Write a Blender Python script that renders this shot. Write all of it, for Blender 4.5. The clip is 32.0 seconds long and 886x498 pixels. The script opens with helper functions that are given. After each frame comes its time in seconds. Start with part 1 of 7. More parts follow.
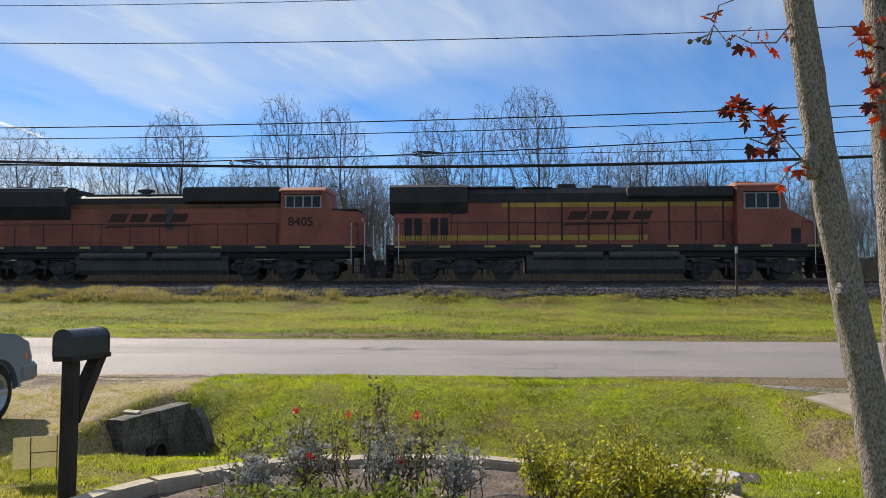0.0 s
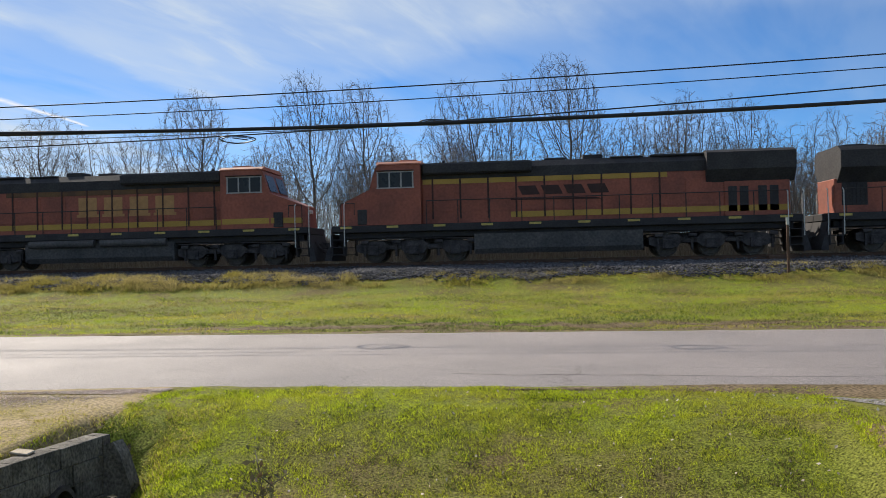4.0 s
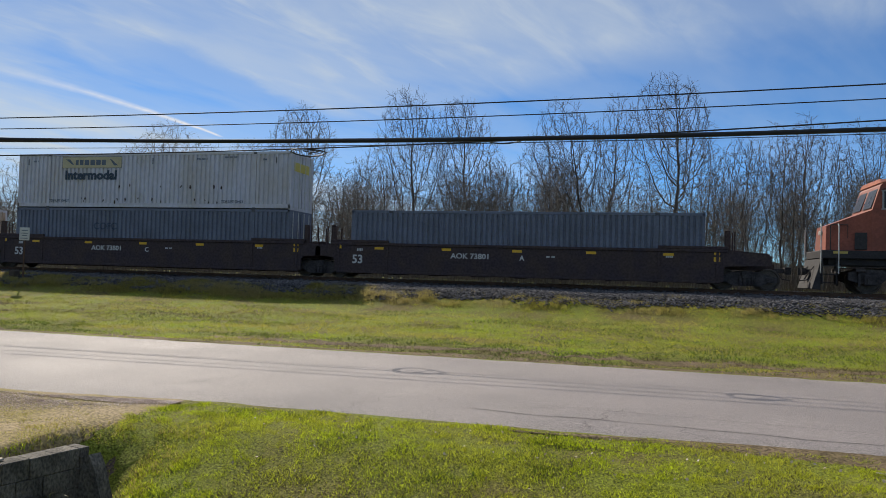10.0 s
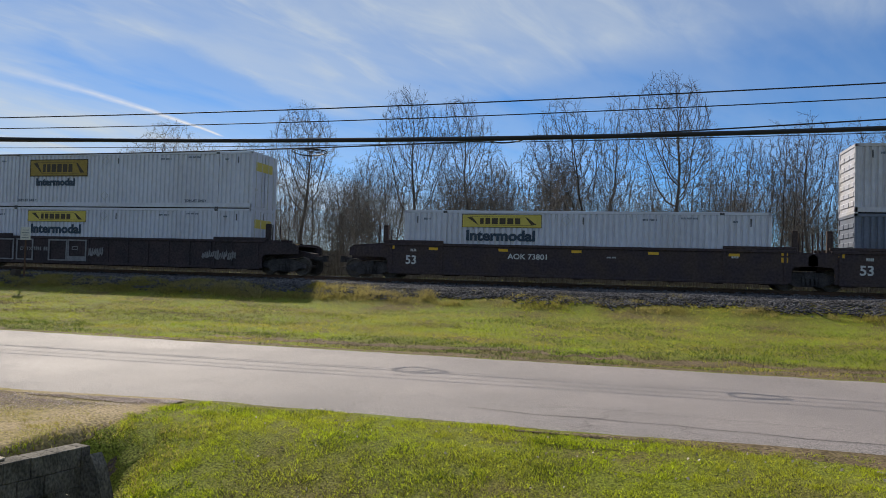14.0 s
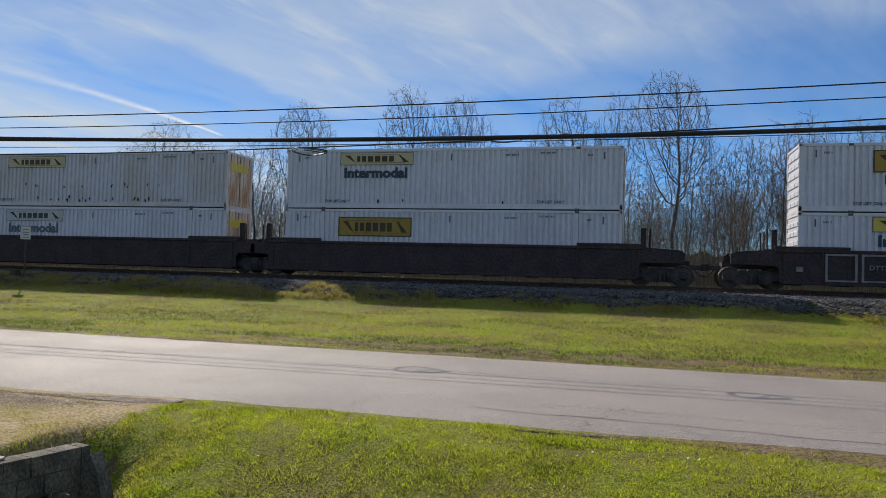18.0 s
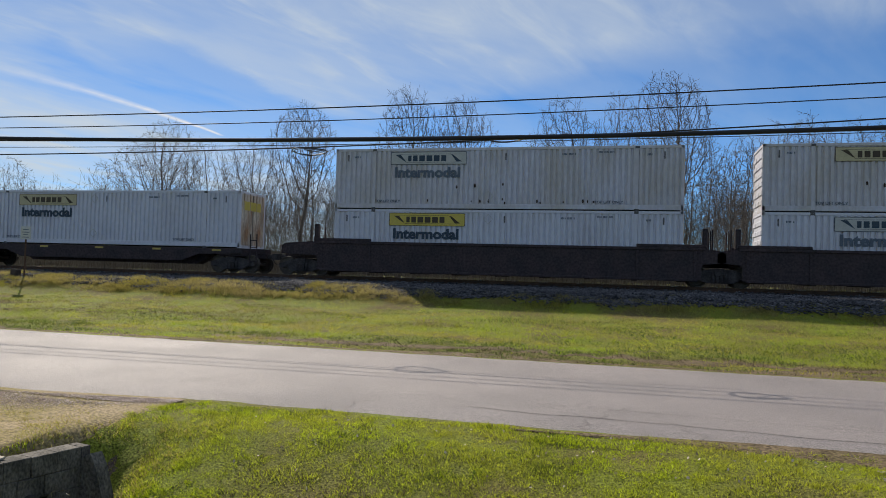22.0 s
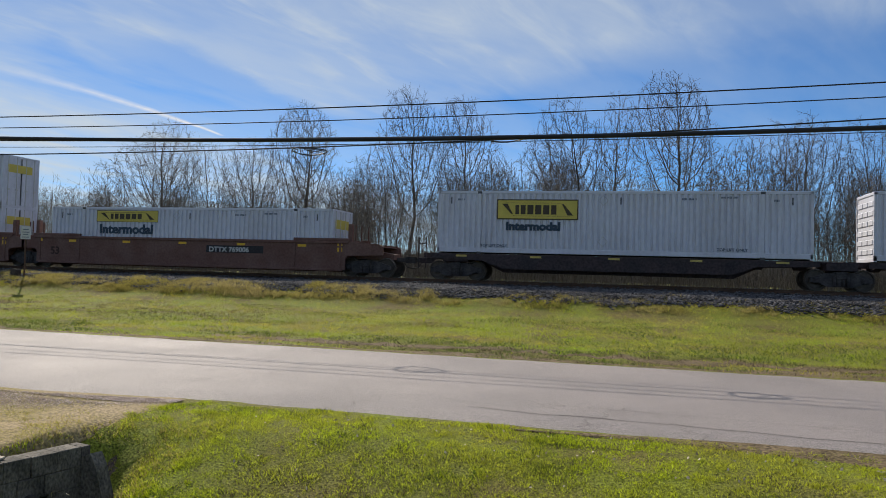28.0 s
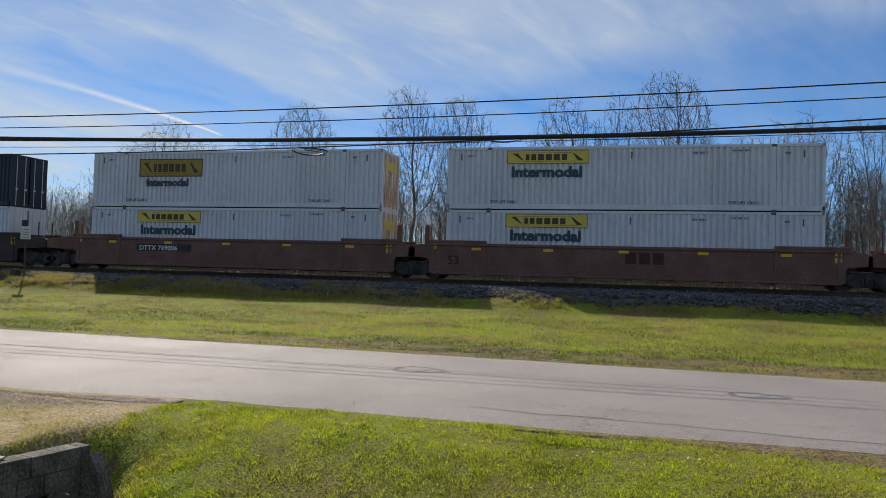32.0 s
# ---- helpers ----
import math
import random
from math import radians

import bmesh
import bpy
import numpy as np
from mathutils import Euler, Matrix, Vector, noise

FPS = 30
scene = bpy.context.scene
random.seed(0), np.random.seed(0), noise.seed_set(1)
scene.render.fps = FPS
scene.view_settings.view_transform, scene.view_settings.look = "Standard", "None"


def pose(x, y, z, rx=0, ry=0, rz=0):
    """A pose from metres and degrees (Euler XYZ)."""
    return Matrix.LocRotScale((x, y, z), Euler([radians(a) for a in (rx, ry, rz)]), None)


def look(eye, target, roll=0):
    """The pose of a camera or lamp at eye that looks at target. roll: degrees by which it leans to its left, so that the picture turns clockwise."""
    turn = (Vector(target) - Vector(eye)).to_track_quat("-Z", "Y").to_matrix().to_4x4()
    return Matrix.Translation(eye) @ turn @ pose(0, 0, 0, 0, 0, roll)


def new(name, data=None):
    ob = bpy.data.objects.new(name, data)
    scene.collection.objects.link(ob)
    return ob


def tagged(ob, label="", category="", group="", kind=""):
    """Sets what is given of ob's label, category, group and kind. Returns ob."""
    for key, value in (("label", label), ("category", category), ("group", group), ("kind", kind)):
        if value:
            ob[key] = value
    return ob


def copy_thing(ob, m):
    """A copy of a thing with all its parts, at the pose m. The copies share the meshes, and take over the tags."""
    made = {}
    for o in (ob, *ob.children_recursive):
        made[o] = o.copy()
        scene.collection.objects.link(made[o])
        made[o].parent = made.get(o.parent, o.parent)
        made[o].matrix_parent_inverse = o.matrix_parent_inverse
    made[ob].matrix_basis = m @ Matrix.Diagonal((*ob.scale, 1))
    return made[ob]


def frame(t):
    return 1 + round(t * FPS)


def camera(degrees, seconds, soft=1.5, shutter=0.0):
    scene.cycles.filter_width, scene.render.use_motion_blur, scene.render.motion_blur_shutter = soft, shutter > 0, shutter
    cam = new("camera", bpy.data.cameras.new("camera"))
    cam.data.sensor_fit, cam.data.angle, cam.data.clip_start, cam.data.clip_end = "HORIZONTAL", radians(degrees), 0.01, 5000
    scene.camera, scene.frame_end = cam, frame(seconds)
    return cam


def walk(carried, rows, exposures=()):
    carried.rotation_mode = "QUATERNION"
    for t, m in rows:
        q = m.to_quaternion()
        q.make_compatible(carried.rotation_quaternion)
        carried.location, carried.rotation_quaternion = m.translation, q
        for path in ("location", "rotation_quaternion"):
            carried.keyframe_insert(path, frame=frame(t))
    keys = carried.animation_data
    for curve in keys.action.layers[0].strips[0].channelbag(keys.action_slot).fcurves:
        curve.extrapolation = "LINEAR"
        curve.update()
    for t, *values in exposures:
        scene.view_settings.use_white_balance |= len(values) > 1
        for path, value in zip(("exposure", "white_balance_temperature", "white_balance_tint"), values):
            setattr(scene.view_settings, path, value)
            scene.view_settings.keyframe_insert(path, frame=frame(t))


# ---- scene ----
# World: x along the railway (to the right), y across the road towards the railway, z up. Road surface z = 0.
SPEED = 10.33                 # the train, metres a second
RAIL_Y, RAIL_Z = 35.6, 1.32   # centre line and top of the rails

# ---- camera ----
cam = camera(60.5, 32.0, soft=0.6, shutter=0.06)
PATH = [
    (0.0, -1.48, -2.98, 1.45, 3.08, 2.19, 0.05),
    (0.5, -1.40, -2.80, 1.45, 0.48, 2.27, 0.22),
    (1.0, -1.36, -2.60, 1.45, -1.34, 2.30, 0.12),
    (1.5, -1.33, -2.31, 1.47, -2.18, 2.41, 0.15),
    (2.0, -1.19, -2.04, 1.50, -2.84, 2.39, 0.16),
    (2.5, -1.12, -1.70, 1.52, -3.43, 2.25, -0.05),
    (3.0, -1.10, -1.35, 1.53, -2.43, 1.23, 0.57),
    (3.5, -1.08, -1.07, 1.59, 1.77, 0.08, 0.78),
    (4.5, -0.90, -0.40, 1.59, 8.50, 1.20, 2.20),
    (5.5, -0.31, 0.16, 1.57, 10.02, 2.41, 2.90),
    (6.0, -0.13, 0.13, 1.62, 7.20, 4.03, 2.48),
    (6.5, -0.04, 0.10, 1.65, 2.17, 5.37, 1.90),
    (7.0, 0.00, 0.04, 1.70, 3.67, 5.15, 0.53),
    (7.5, 0.01, 0.02, 1.69, 8.62, 3.32, -0.69),
    (8.0, 0.00, 0.02, 1.69, 12.01, 2.06, -1.32),
    (8.5, 0.00, 0.01, 1.69, 13.69, 1.85, -1.59),
    (9.0, 0.00, 0.01, 1.69, 14.11, 1.76, -1.66),
    (10.0, 0.00, 0.00, 1.69, 14.19, 1.79, -1.66),
    (13.0, 0.00, 0.00, 1.69, 14.25, 1.76, -1.63),
    (17.0, 0.00, 0.00, 1.69, 14.26, 1.70, -1.63),
    (32.0, 0.00, 0.00, 1.69, 14.26, 1.69, -1.63),
]
walk(cam, [(t, pose(x, y, z, 90 + pitch, roll, yaw)) for t, x, y, z, yaw, pitch, roll in PATH],
     exposures=[(t, e, 6750, 10) for t, e in ((0.0, 0.44), (3.5, 0.42), (6.0, 0.10), (7.0, 0.08), (8.0, 0.16), (10.0, 0.13), (32.0, 0.13))])

# ---- sky and sun ----
SUN_TO = Vector((-7.07, 8.3, 7.09)).normalized()
SUN_ELEV = math.asin(SUN_TO.z)
SUN_AZ = math.atan2(SUN_TO.x, SUN_TO.y)


def build_world():
    w = bpy.data.worlds.new("sky")
    scene.world = w
    w.use_nodes = True
    nt = w.node_tree
    nt.nodes.clear()
    N, L = nt.nodes.new, nt.links.new
    out, bg = N("ShaderNodeOutputWorld"), N("ShaderNodeBackground")
    sky = N("ShaderNodeTexSky")
    sky.sky_type = "NISHITA"
    sky.sun_disc = False
    sky.sun_elevation, sky.sun_rotation = SUN_ELEV, SUN_AZ
    sky.air_density, sky.dust_density, sky.ozone_density = 1.0, 0.0, 2.5
    sky.altitude = 2200
    bg.inputs["Strength"].default_value = 0.100
    co = N("ShaderNodeTexCoord")
    sep = N("ShaderNodeSeparateXYZ")
    L(co.outputs["Generated"], sep.inputs[0])

    def math_node(op, a, b=None, clamp=False):
        n = N("ShaderNodeMath")
        n.operation, n.use_clamp = op, clamp
        for i, v in enumerate((a, b)):
            if v is None:
                continue
            if isinstance(v, (int, float)):
                n.inputs[i].default_value = v
            else:
                L(v, n.inputs[i])
        return n.outputs[0]

    up = math_node("MAXIMUM", sep.outputs[2], 0.0)
    den = math_node("ADD", up, 0.14)
    px, py = math_node("DIVIDE", sep.outputs[0], den), math_node("DIVIDE", sep.outputs[1], den)
    comb = N("ShaderNodeCombineXYZ")
    L(px, comb.inputs[0])
    L(py, comb.inputs[1])
    # contrail: a straight bright line on a high layer
    ax, ay, bx, by = -1.679, 2.78, -1.885, 2.146
    ln = math.hypot(bx - ax, by - ay)
    ux, uy = (bx - ax) / ln, (by - ay) / ln
    dx, dy = math_node("SUBTRACT", px, ax), math_node("SUBTRACT", py, ay)
    along = math_node("ADD", math_node("MULTIPLY", dx, ux), math_node("MULTIPLY", dy, uy))
    off = math_node("ADD", math_node("MULTIPLY", dx, -uy), math_node("MULTIPLY", dy, ux))
    wob = N("ShaderNodeTexNoise")
    wob.inputs["Scale"].default_value, wob.inputs["Detail"].default_value = 6, 5
    L(comb.outputs[0], wob.inputs["Vector"])
    bow = math_node("MULTIPLY", math_node("MULTIPLY", along, math_node("SUBTRACT", 0.75, along)), -0.12)
    bent = math_node("ADD", math_node("ADD", off, bow), math_node("MULTIPLY", math_node("SUBTRACT", wob.outputs[0], 0.5), 0.03))
    half = math_node("ADD", math_node("MULTIPLY", along, 0.045), 0.014)
    near = math_node("SUBTRACT", 1.0, math_node("DIVIDE", math_node("ABSOLUTE", bent), half), True)
    near = math_node("MULTIPLY", near, math_node("MULTIPLY", math_node("ADD", along, 0.04), 25.0, True))
    fade = math_node("SUBTRACT", 1.25, math_node("MULTIPLY", along, 1.3), True)
    puff = N("ShaderNodeTexNoise")
    puff.inputs["Scale"].default_value, puff.inputs["Detail"].default_value = 22, 4
    L(comb.outputs[0], puff.inputs["Vector"])
    trail = math_node("MULTIPLY", math_node("MULTIPLY", near, fade), math_node("ADD", math_node("MULTIPLY", puff.outputs[0], 1.3), 0.30), True)

    # long cirrus bands that run the same way, and finer ripples across them
    def bands(fu, fw, lo, hi, detail, seed, twist):
        cv = N("ShaderNodeCombineXYZ")
        L(math_node("MULTIPLY", math_node("ADD", along, math_node("MULTIPLY", off, twist)), fu), cv.inputs[0])
        L(math_node("MULTIPLY", off, fw), cv.inputs[1])
        cv.inputs[2].default_value = seed
        n = N("ShaderNodeTexNoise")
        n.inputs["Scale"].default_value, n.inputs["Detail"].default_value = 1.0, detail
        n.inputs["Roughness"].default_value, n.inputs["Distortion"].default_value = 0.55, 0.5
        L(cv.outputs[0], n.inputs["Vector"])
        r = N("ShaderNodeMapRange")
        r.interpolation_type = "SMOOTHSTEP"
        r.inputs["From Min"].default_value, r.inputs["From Max"].default_value = lo, hi
        L(n.outputs[0], r.inputs["Value"])
        return r.outputs[0]

    broad = bands(0.8, 1.5, 0.34, 0.60, 5, 3.4, 0.75)
    fine = bands(1.8, 5.0, 0.42, 0.72, 6, 8.1, 0.45)
    side = N("ShaderNodeMapRange")
    side.inputs["From Min"].default_value, side.inputs["From Max"].default_value = 1.0, -2.0
    side.inputs["To Min"].default_value, side.inputs["To Max"].default_value = 0.45, 1.0
    L(px, side.inputs["Value"])
    veil = math_node("ADD", math_node("MULTIPLY", broad, 0.74), math_node("MULTIPLY", fine, 0.22))
    veil = math_node("MULTIPLY", math_node("ADD", veil, 0.06), side.outputs[0])
    # thinner cloud on the unseen side away from the sun, to cut fill light
    away = N("ShaderNodeMapRange")
    away.interpolation_type = "SMOOTHSTEP"
    away.inputs["From Min"].default_value, away.inputs["From Max"].default_value = -1.0, 1.2
    away.inputs["To Min"].default_value, away.inputs["To Max"].default_value = 0.15, 1.0
    L(py, away.inputs["Value"])
    veil = math_node("MULTIPLY", veil, away.outputs[0])
    # a broad cloud bank with a soft feathered edge beside a blue lane, and a white veil beyond the contrail
    warp = N("ShaderNodeTexNoise")
    warp.inputs["Scale"].default_value, warp.inputs["Detail"].default_value = 2.2, 7
    L(comb.outputs[0], warp.inputs["Vector"])
    sway = math_node("SUBTRACT", warp.outputs[0], 0.5)

    def rise(value, lo, hi):
        r = N("ShaderNodeMapRange")
        r.interpolation_type = "SMOOTHSTEP"
        r.inputs["From Min"].default_value, r.inputs["From Max"].default_value = lo, hi
        L(value, r.inputs["Value"])
        return r.outputs[0]

    offw = math_node("ADD", off, math_node("MULTIPLY", sway, 0.34))
    alongw = math_node("ADD", along, math_node("MULTIPLY", sway, 0.5))
    bank = math_node("MULTIPLY", rise(offw, 0.50, 0.61), rise(alongw, -0.30, 0.10))
    bank = math_node("MULTIPLY", bank, math_node("SUBTRACT", 1.0, math_node("MULTIPLY", rise(offw, 1.3, 2.3), 0.35)))
    haze = rise(math_node("MULTIPLY", offw, -1.0), -0.10, 0.25)
    far_veil = math_node("MULTIPLY", rise(alongw, 0.50, 0.95), 0.75)
    mass = math_node("MULTIPLY", math_node("MAXIMUM", math_node("MAXIMUM", bank, haze), far_veil), math_node("ADD", math_node("MULTIPLY", fine, 0.40), 0.55))
    cover = math_node("ADD", math_node("MULTIPLY", veil, 0.38), math_node("MULTIPLY", mass, 0.60), True)
    mix = N("ShaderNodeMix")
    mix.data_type = "RGBA"
    L(cover, mix.inputs["Factor"])
    tint = N("ShaderNodeMix")
    tint.data_type, tint.blend_type = "RGBA", "MULTIPLY"
    tint.inputs["Factor"].default_value = 1.0
    L(sky.outputs[0], tint.inputs["A"])
    tint.inputs["B"].default_value = (0.40, 0.70, 0.98, 1)
    L(tint.outputs["Result"], mix.inputs["A"])
    mix.inputs["B"].default_value = (5.3, 6.0, 6.6, 1)
    streak = N("ShaderNodeMix")
    streak.data_type = "RGBA"
    L(trail, streak.inputs["Factor"])
    L(mix.outputs["Result"], streak.inputs["A"])
    streak.inputs["B"].default_value = (7.2, 7.4, 7.8, 1)
    L(streak.outputs["Result"], bg.inputs["Color"])
    L(bg.outputs[0], out.inputs[0])


build_world()
sun = new("sun", bpy.data.lights.new("sun", "SUN"))
sun.data.energy, sun.data.angle, sun.data.color = 4.9, radians(0.53), (1.0, 0.93, 0.82)
sun.matrix_world = look(SUN_TO * 100, (0, 0, 0))


# ---- materials ----
def material(name, color, rough=0.6, metal=0.0, vary=0.25, scale=3.0, fine=40.0, bump=0.15, tint=None, spec=0.3, island=0.0, rnd=0.0, stretch=(1, 1, 1), fleck=0.0, trans=0.0):
    """Principled surface with variation at two scales: broad stains towards tint and fine grain."""
    m = bpy.data.materials.new(name)
    m.use_nodes = True
    nt = m.node_tree
    N, L = nt.nodes.new, nt.links.new
    b = nt.nodes["Principled BSDF"]
    b.inputs["Metallic"].default_value = metal
    b.inputs["Specular IOR Level"].default_value = spec
    co, mp = N("ShaderNodeTexCoord"), N("ShaderNodeMapping")
    mp.inputs["Scale"].default_value = stretch
    L(co.outputs["Object"], mp.inputs[0])
    big, small = N("ShaderNodeTexNoise"), N("ShaderNodeTexNoise")
    big.inputs["Scale"].default_value, big.inputs["Detail"].default_value = scale, 6
    small.inputs["Scale"].default_value, small.inputs["Detail"].default_value = fine, 4
    L(mp.outputs[0], big.inputs["Vector"])
    L(mp.outputs[0], small.inputs["Vector"])
    t = tint or tuple(c * (1 - vary) for c in color)
    ramp = N("ShaderNodeMapRange")
    ramp.inputs["From Min"].default_value, ramp.inputs["From Max"].default_value = 0.36, 0.66
    L(big.outputs[0], ramp.inputs["Value"])
    m1 = N("ShaderNodeMix")
    m1.data_type = "RGBA"
    m1.inputs["A"].default_value, m1.inputs["B"].default_value = (*color, 1), (*t, 1)
    L(ramp.outputs[0], m1.inputs["Factor"])
    m2 = N("ShaderNodeMix")
    m2.data_type, m2.blend_type = "RGBA", "MULTIPLY"
    g = N("ShaderNodeMapRange")
    g.inputs["From Min"].default_value, g.inputs["From Max"].default_value = 0.3, 0.7
    g.inputs["To Min"].default_value, g.inputs["To Max"].default_value = 1 - vary * 0.9 - fleck, 1 + vary * 0.5 + fleck
    L(small.outputs[0], g.inputs["Value"])
    m2.inputs["Factor"].default_value = 1.0
    L(m1.outputs["Result"], m2.inputs["A"])
    L(g.outputs[0], m2.inputs["B"])
    last = m2.outputs["Result"]
    for amount, node, socket in ((island, "ShaderNodeNewGeometry", "Random Per Island"), (rnd, "ShaderNodeObjectInfo", "Random")):
        if amount:
            src, r, m3 = N(node), N("ShaderNodeMapRange"), N("ShaderNodeMix")
            r.inputs["To Min"].default_value, r.inputs["To Max"].default_value = 1 - amount, 1 + amount
            L(src.outputs[socket], r.inputs["Value"])
            m3.data_type, m3.blend_type = "RGBA", "MULTIPLY"
            m3.inputs["Factor"].default_value = 1.0
            L(last, m3.inputs["A"])
            L(r.outputs[0], m3.inputs["B"])
            last = m3.outputs["Result"]
    L(last, b.inputs["Base Color"])
    rr = N("ShaderNodeMapRange")
    rr.inputs["To Min"].default_value, rr.inputs["To Max"].default_value = max(rough - 0.12, 0.02), min(rough + 0.12, 1)
    L(big.outputs[0], rr.inputs["Value"])
    L(rr.outputs[0], b.inputs["Roughness"])
    if bump:
        bp = N("ShaderNodeBump")
        bp.inputs["Strength"].default_value, bp.inputs["Distance"].default_value = bump, 0.02
        L(small.outputs[0], bp.inputs["Height"])
        L(bp.outputs[0], b.inputs["Normal"])
    if trans:
        tr, ms = N("ShaderNodeBsdfTranslucent"), N("ShaderNodeMixShader")
        L(last, tr.inputs["Color"])
        ms.inputs[0].default_value = trans
        L(b.outputs[0], ms.inputs[1])
        L(tr.outputs[0], ms.inputs[2])
        L(ms.outputs[0], nt.nodes["Material Output"].inputs[0])
    return m



ASPHALT = material("asphalt", (0.31, 0.268, 0.255), 0.74, spec=0.4, vary=0.2, scale=0.4, fine=75, bump=0.9, tint=(0.25, 0.22, 0.212), fleck=0.6)
CRACK = material("road_crack", (0.055, 0.05, 0.05), 0.8, vary=0.3, scale=4)
SOIL = material("lawn_soil", (0.19, 0.225, 0.025), 0.95, spec=0.1, vary=0.4, scale=0.6, fine=45, bump=1.0, tint=(0.16, 0.125, 0.05), fleck=0.45)
GRASS = material("lawn_grass", (0.44, 0.53, 0.025), 0.75, trans=0.55, spec=0.12, vary=0.3, scale=0.7, fine=9, bump=0, tint=(0.46, 0.46, 0.05), island=0.45)
DARKGRASS = material("deep_green_grass", (0.085, 0.145, 0.02), 0.8, trans=0.4, spec=0.2, vary=0.3, scale=0.9, fine=8, bump=0, tint=(0.11, 0.14, 0.03), island=0.45)
DEADGRASS = material("dead_brown_grass", (0.15, 0.115, 0.068), 0.9, trans=0.25, spec=0.15, vary=0.3, scale=1.2, fine=8, bump=0, tint=(0.10, 0.078, 0.048), island=0.45)
VERGE = material("verge_grass", (0.33, 0.46, 0.025), 0.8, trans=0.55, spec=0.12, vary=0.3, scale=0.5, stretch=(0.35, 1, 1), fine=6, bump=0, tint=(0.50, 0.43, 0.07), island=0.4)
STRAW = material("dry_grass", (0.48, 0.39, 0.13), 0.8, trans=0.5, spec=0.25, vary=0.3, scale=0.5, fine=8, bump=0, tint=(0.36, 0.33, 0.10), island=0.35)
DRIVE = material("gravel_drive", (0.33, 0.245, 0.15), 0.9, spec=0.15, vary=0.3, scale=0.8, fine=30, bump=0.8, tint=(0.26, 0.205, 0.075), fleck=0.35)
CONCRETE = material("old_concrete", (0.36, 0.31, 0.25), 0.85, vary=0.25, scale=1.5, fine=35, bump=0.4, tint=(0.26, 0.22, 0.17))
# block tone darkened for the shade on the wall as well as its grime
HEADWALL = material("shaded_weathered_block", (0.17, 0.15, 0.125), 0.9, vary=0.4, scale=3, fine=30, bump=0.7, tint=(0.06, 0.055, 0.048), rnd=0.15, fleck=0.2)
EDGING = material("edging_stone", (0.46, 0.39, 0.29), 0.85, vary=0.2, scale=4, fine=60, bump=0.3, tint=(0.34, 0.27, 0.19), rnd=0.12)
MULCH = material("bed_mulch", (0.17, 0.125, 0.10), 0.95, vary=0.4, scale=5, fine=45, bump=1.0, tint=(0.10, 0.07, 0.055), fleck=0.25)
BALLAST = material("ballast_stone", (0.135, 0.13, 0.135), 0.9, spec=0.08, vary=0.3, scale=2, fine=20, bump=0.2, tint=(0.065, 0.063, 0.066), island=0.6)
BALLAST_BED = material("ballast_bed", (0.042, 0.040, 0.040), 0.95, spec=0.05, vary=0.4, scale=3, fine=16, bump=1.0, fleck=0.3)
RUST = material("rail_rust", (0.12, 0.065, 0.04), 0.75, vary=0.3, scale=3, bump=0.2)
RAILTOP = material("polished_rail", (0.55, 0.54, 0.53), 0.25, metal=1.0, vary=0.1, bump=0)
TIE = material("tie_timber", (0.085, 0.065, 0.05), 0.9, vary=0.4, scale=4, fine=25, bump=0.6, rnd=0.2)
BARK = material("woods_bark", (0.18, 0.158, 0.14), 0.9, vary=0.3, scale=2, fine=12, bump=0.4, tint=(0.10, 0.085, 0.07), rnd=0.25)
TWIG = material("bare_twigs", (0.175, 0.15, 0.13), 0.9, vary=0.25, scale=0.4, fine=5, bump=0, tint=(0.12, 0.105, 0.092), rnd=0.25)
BRUSH = material("brush_stems", (0.20, 0.17, 0.14), 0.9, vary=0.3, scale=0.3, fine=4, bump=0, tint=(0.15, 0.125, 0.10), island=0.35)
GUMBARK = material("gum_bark", (0.35, 0.30, 0.26), 0.9, spec=0.1, vary=0.3, scale=75, fine=190, bump=1.0, tint=(0.29, 0.25, 0.215), stretch=(1, 1, 0.5), fleck=0.30)
GUMLEAF = material("red_leaf", (0.66, 0.17, 0.07), 0.5, trans=0.6, vary=0.35, scale=9, fine=40, bump=0.1, tint=(0.36, 0.06, 0.03), rnd=0.4)
MAROON = material("maroon_leaf", (0.20, 0.05, 0.05), 0.5, trans=0.35, vary=0.35, scale=9, fine=40, bump=0.1, tint=(0.06, 0.025, 0.03), rnd=0.4)
CABLE = material("cable_black", (0.015, 0.015, 0.017), 0.5, vary=0.2, bump=0)
WIRE = material("wire_dull", (0.05, 0.05, 0.055), 0.5, metal=0.3, vary=0.2, bump=0)
POLEWOOD = material("pole_wood", (0.13, 0.10, 0.075), 0.9, vary=0.3, scale=2, fine=20, bump=0.4)

ORANGE = material("loco_orange", (0.33, 0.095, 0.058), 0.6, spec=0.3, vary=0.22, scale=0.8, fine=9, bump=0.05, tint=(0.22, 0.070, 0.048))
ORANGE_ROOF = material("faded_orange_roof", (0.50, 0.19, 0.12), 0.6, vary=0.2, scale=1, bump=0.05)
LOCO_BLACK = material("loco_black", (0.034, 0.031, 0.033), 0.7, spec=0.2, vary=0.3, scale=1.2, fine=12, bump=0.08, tint=(0.052, 0.048, 0.048))
LOCO_YELLOW = material("loco_yellow", (0.46, 0.27, 0.05), 0.5, vary=0.2, scale=1, bump=0.05)
GRIME = material("underframe_grime", (0.085, 0.073, 0.070), 0.8, vary=0.45, scale=2.5, fine=14, bump=0.3, tint=(0.035, 0.031, 0.031))
TANK = material("fuel_tank_grey", (0.10, 0.09, 0.085), 0.65, vary=0.4, scale=1.2, fine=10, bump=0.1, tint=(0.07, 0.066, 0.064))
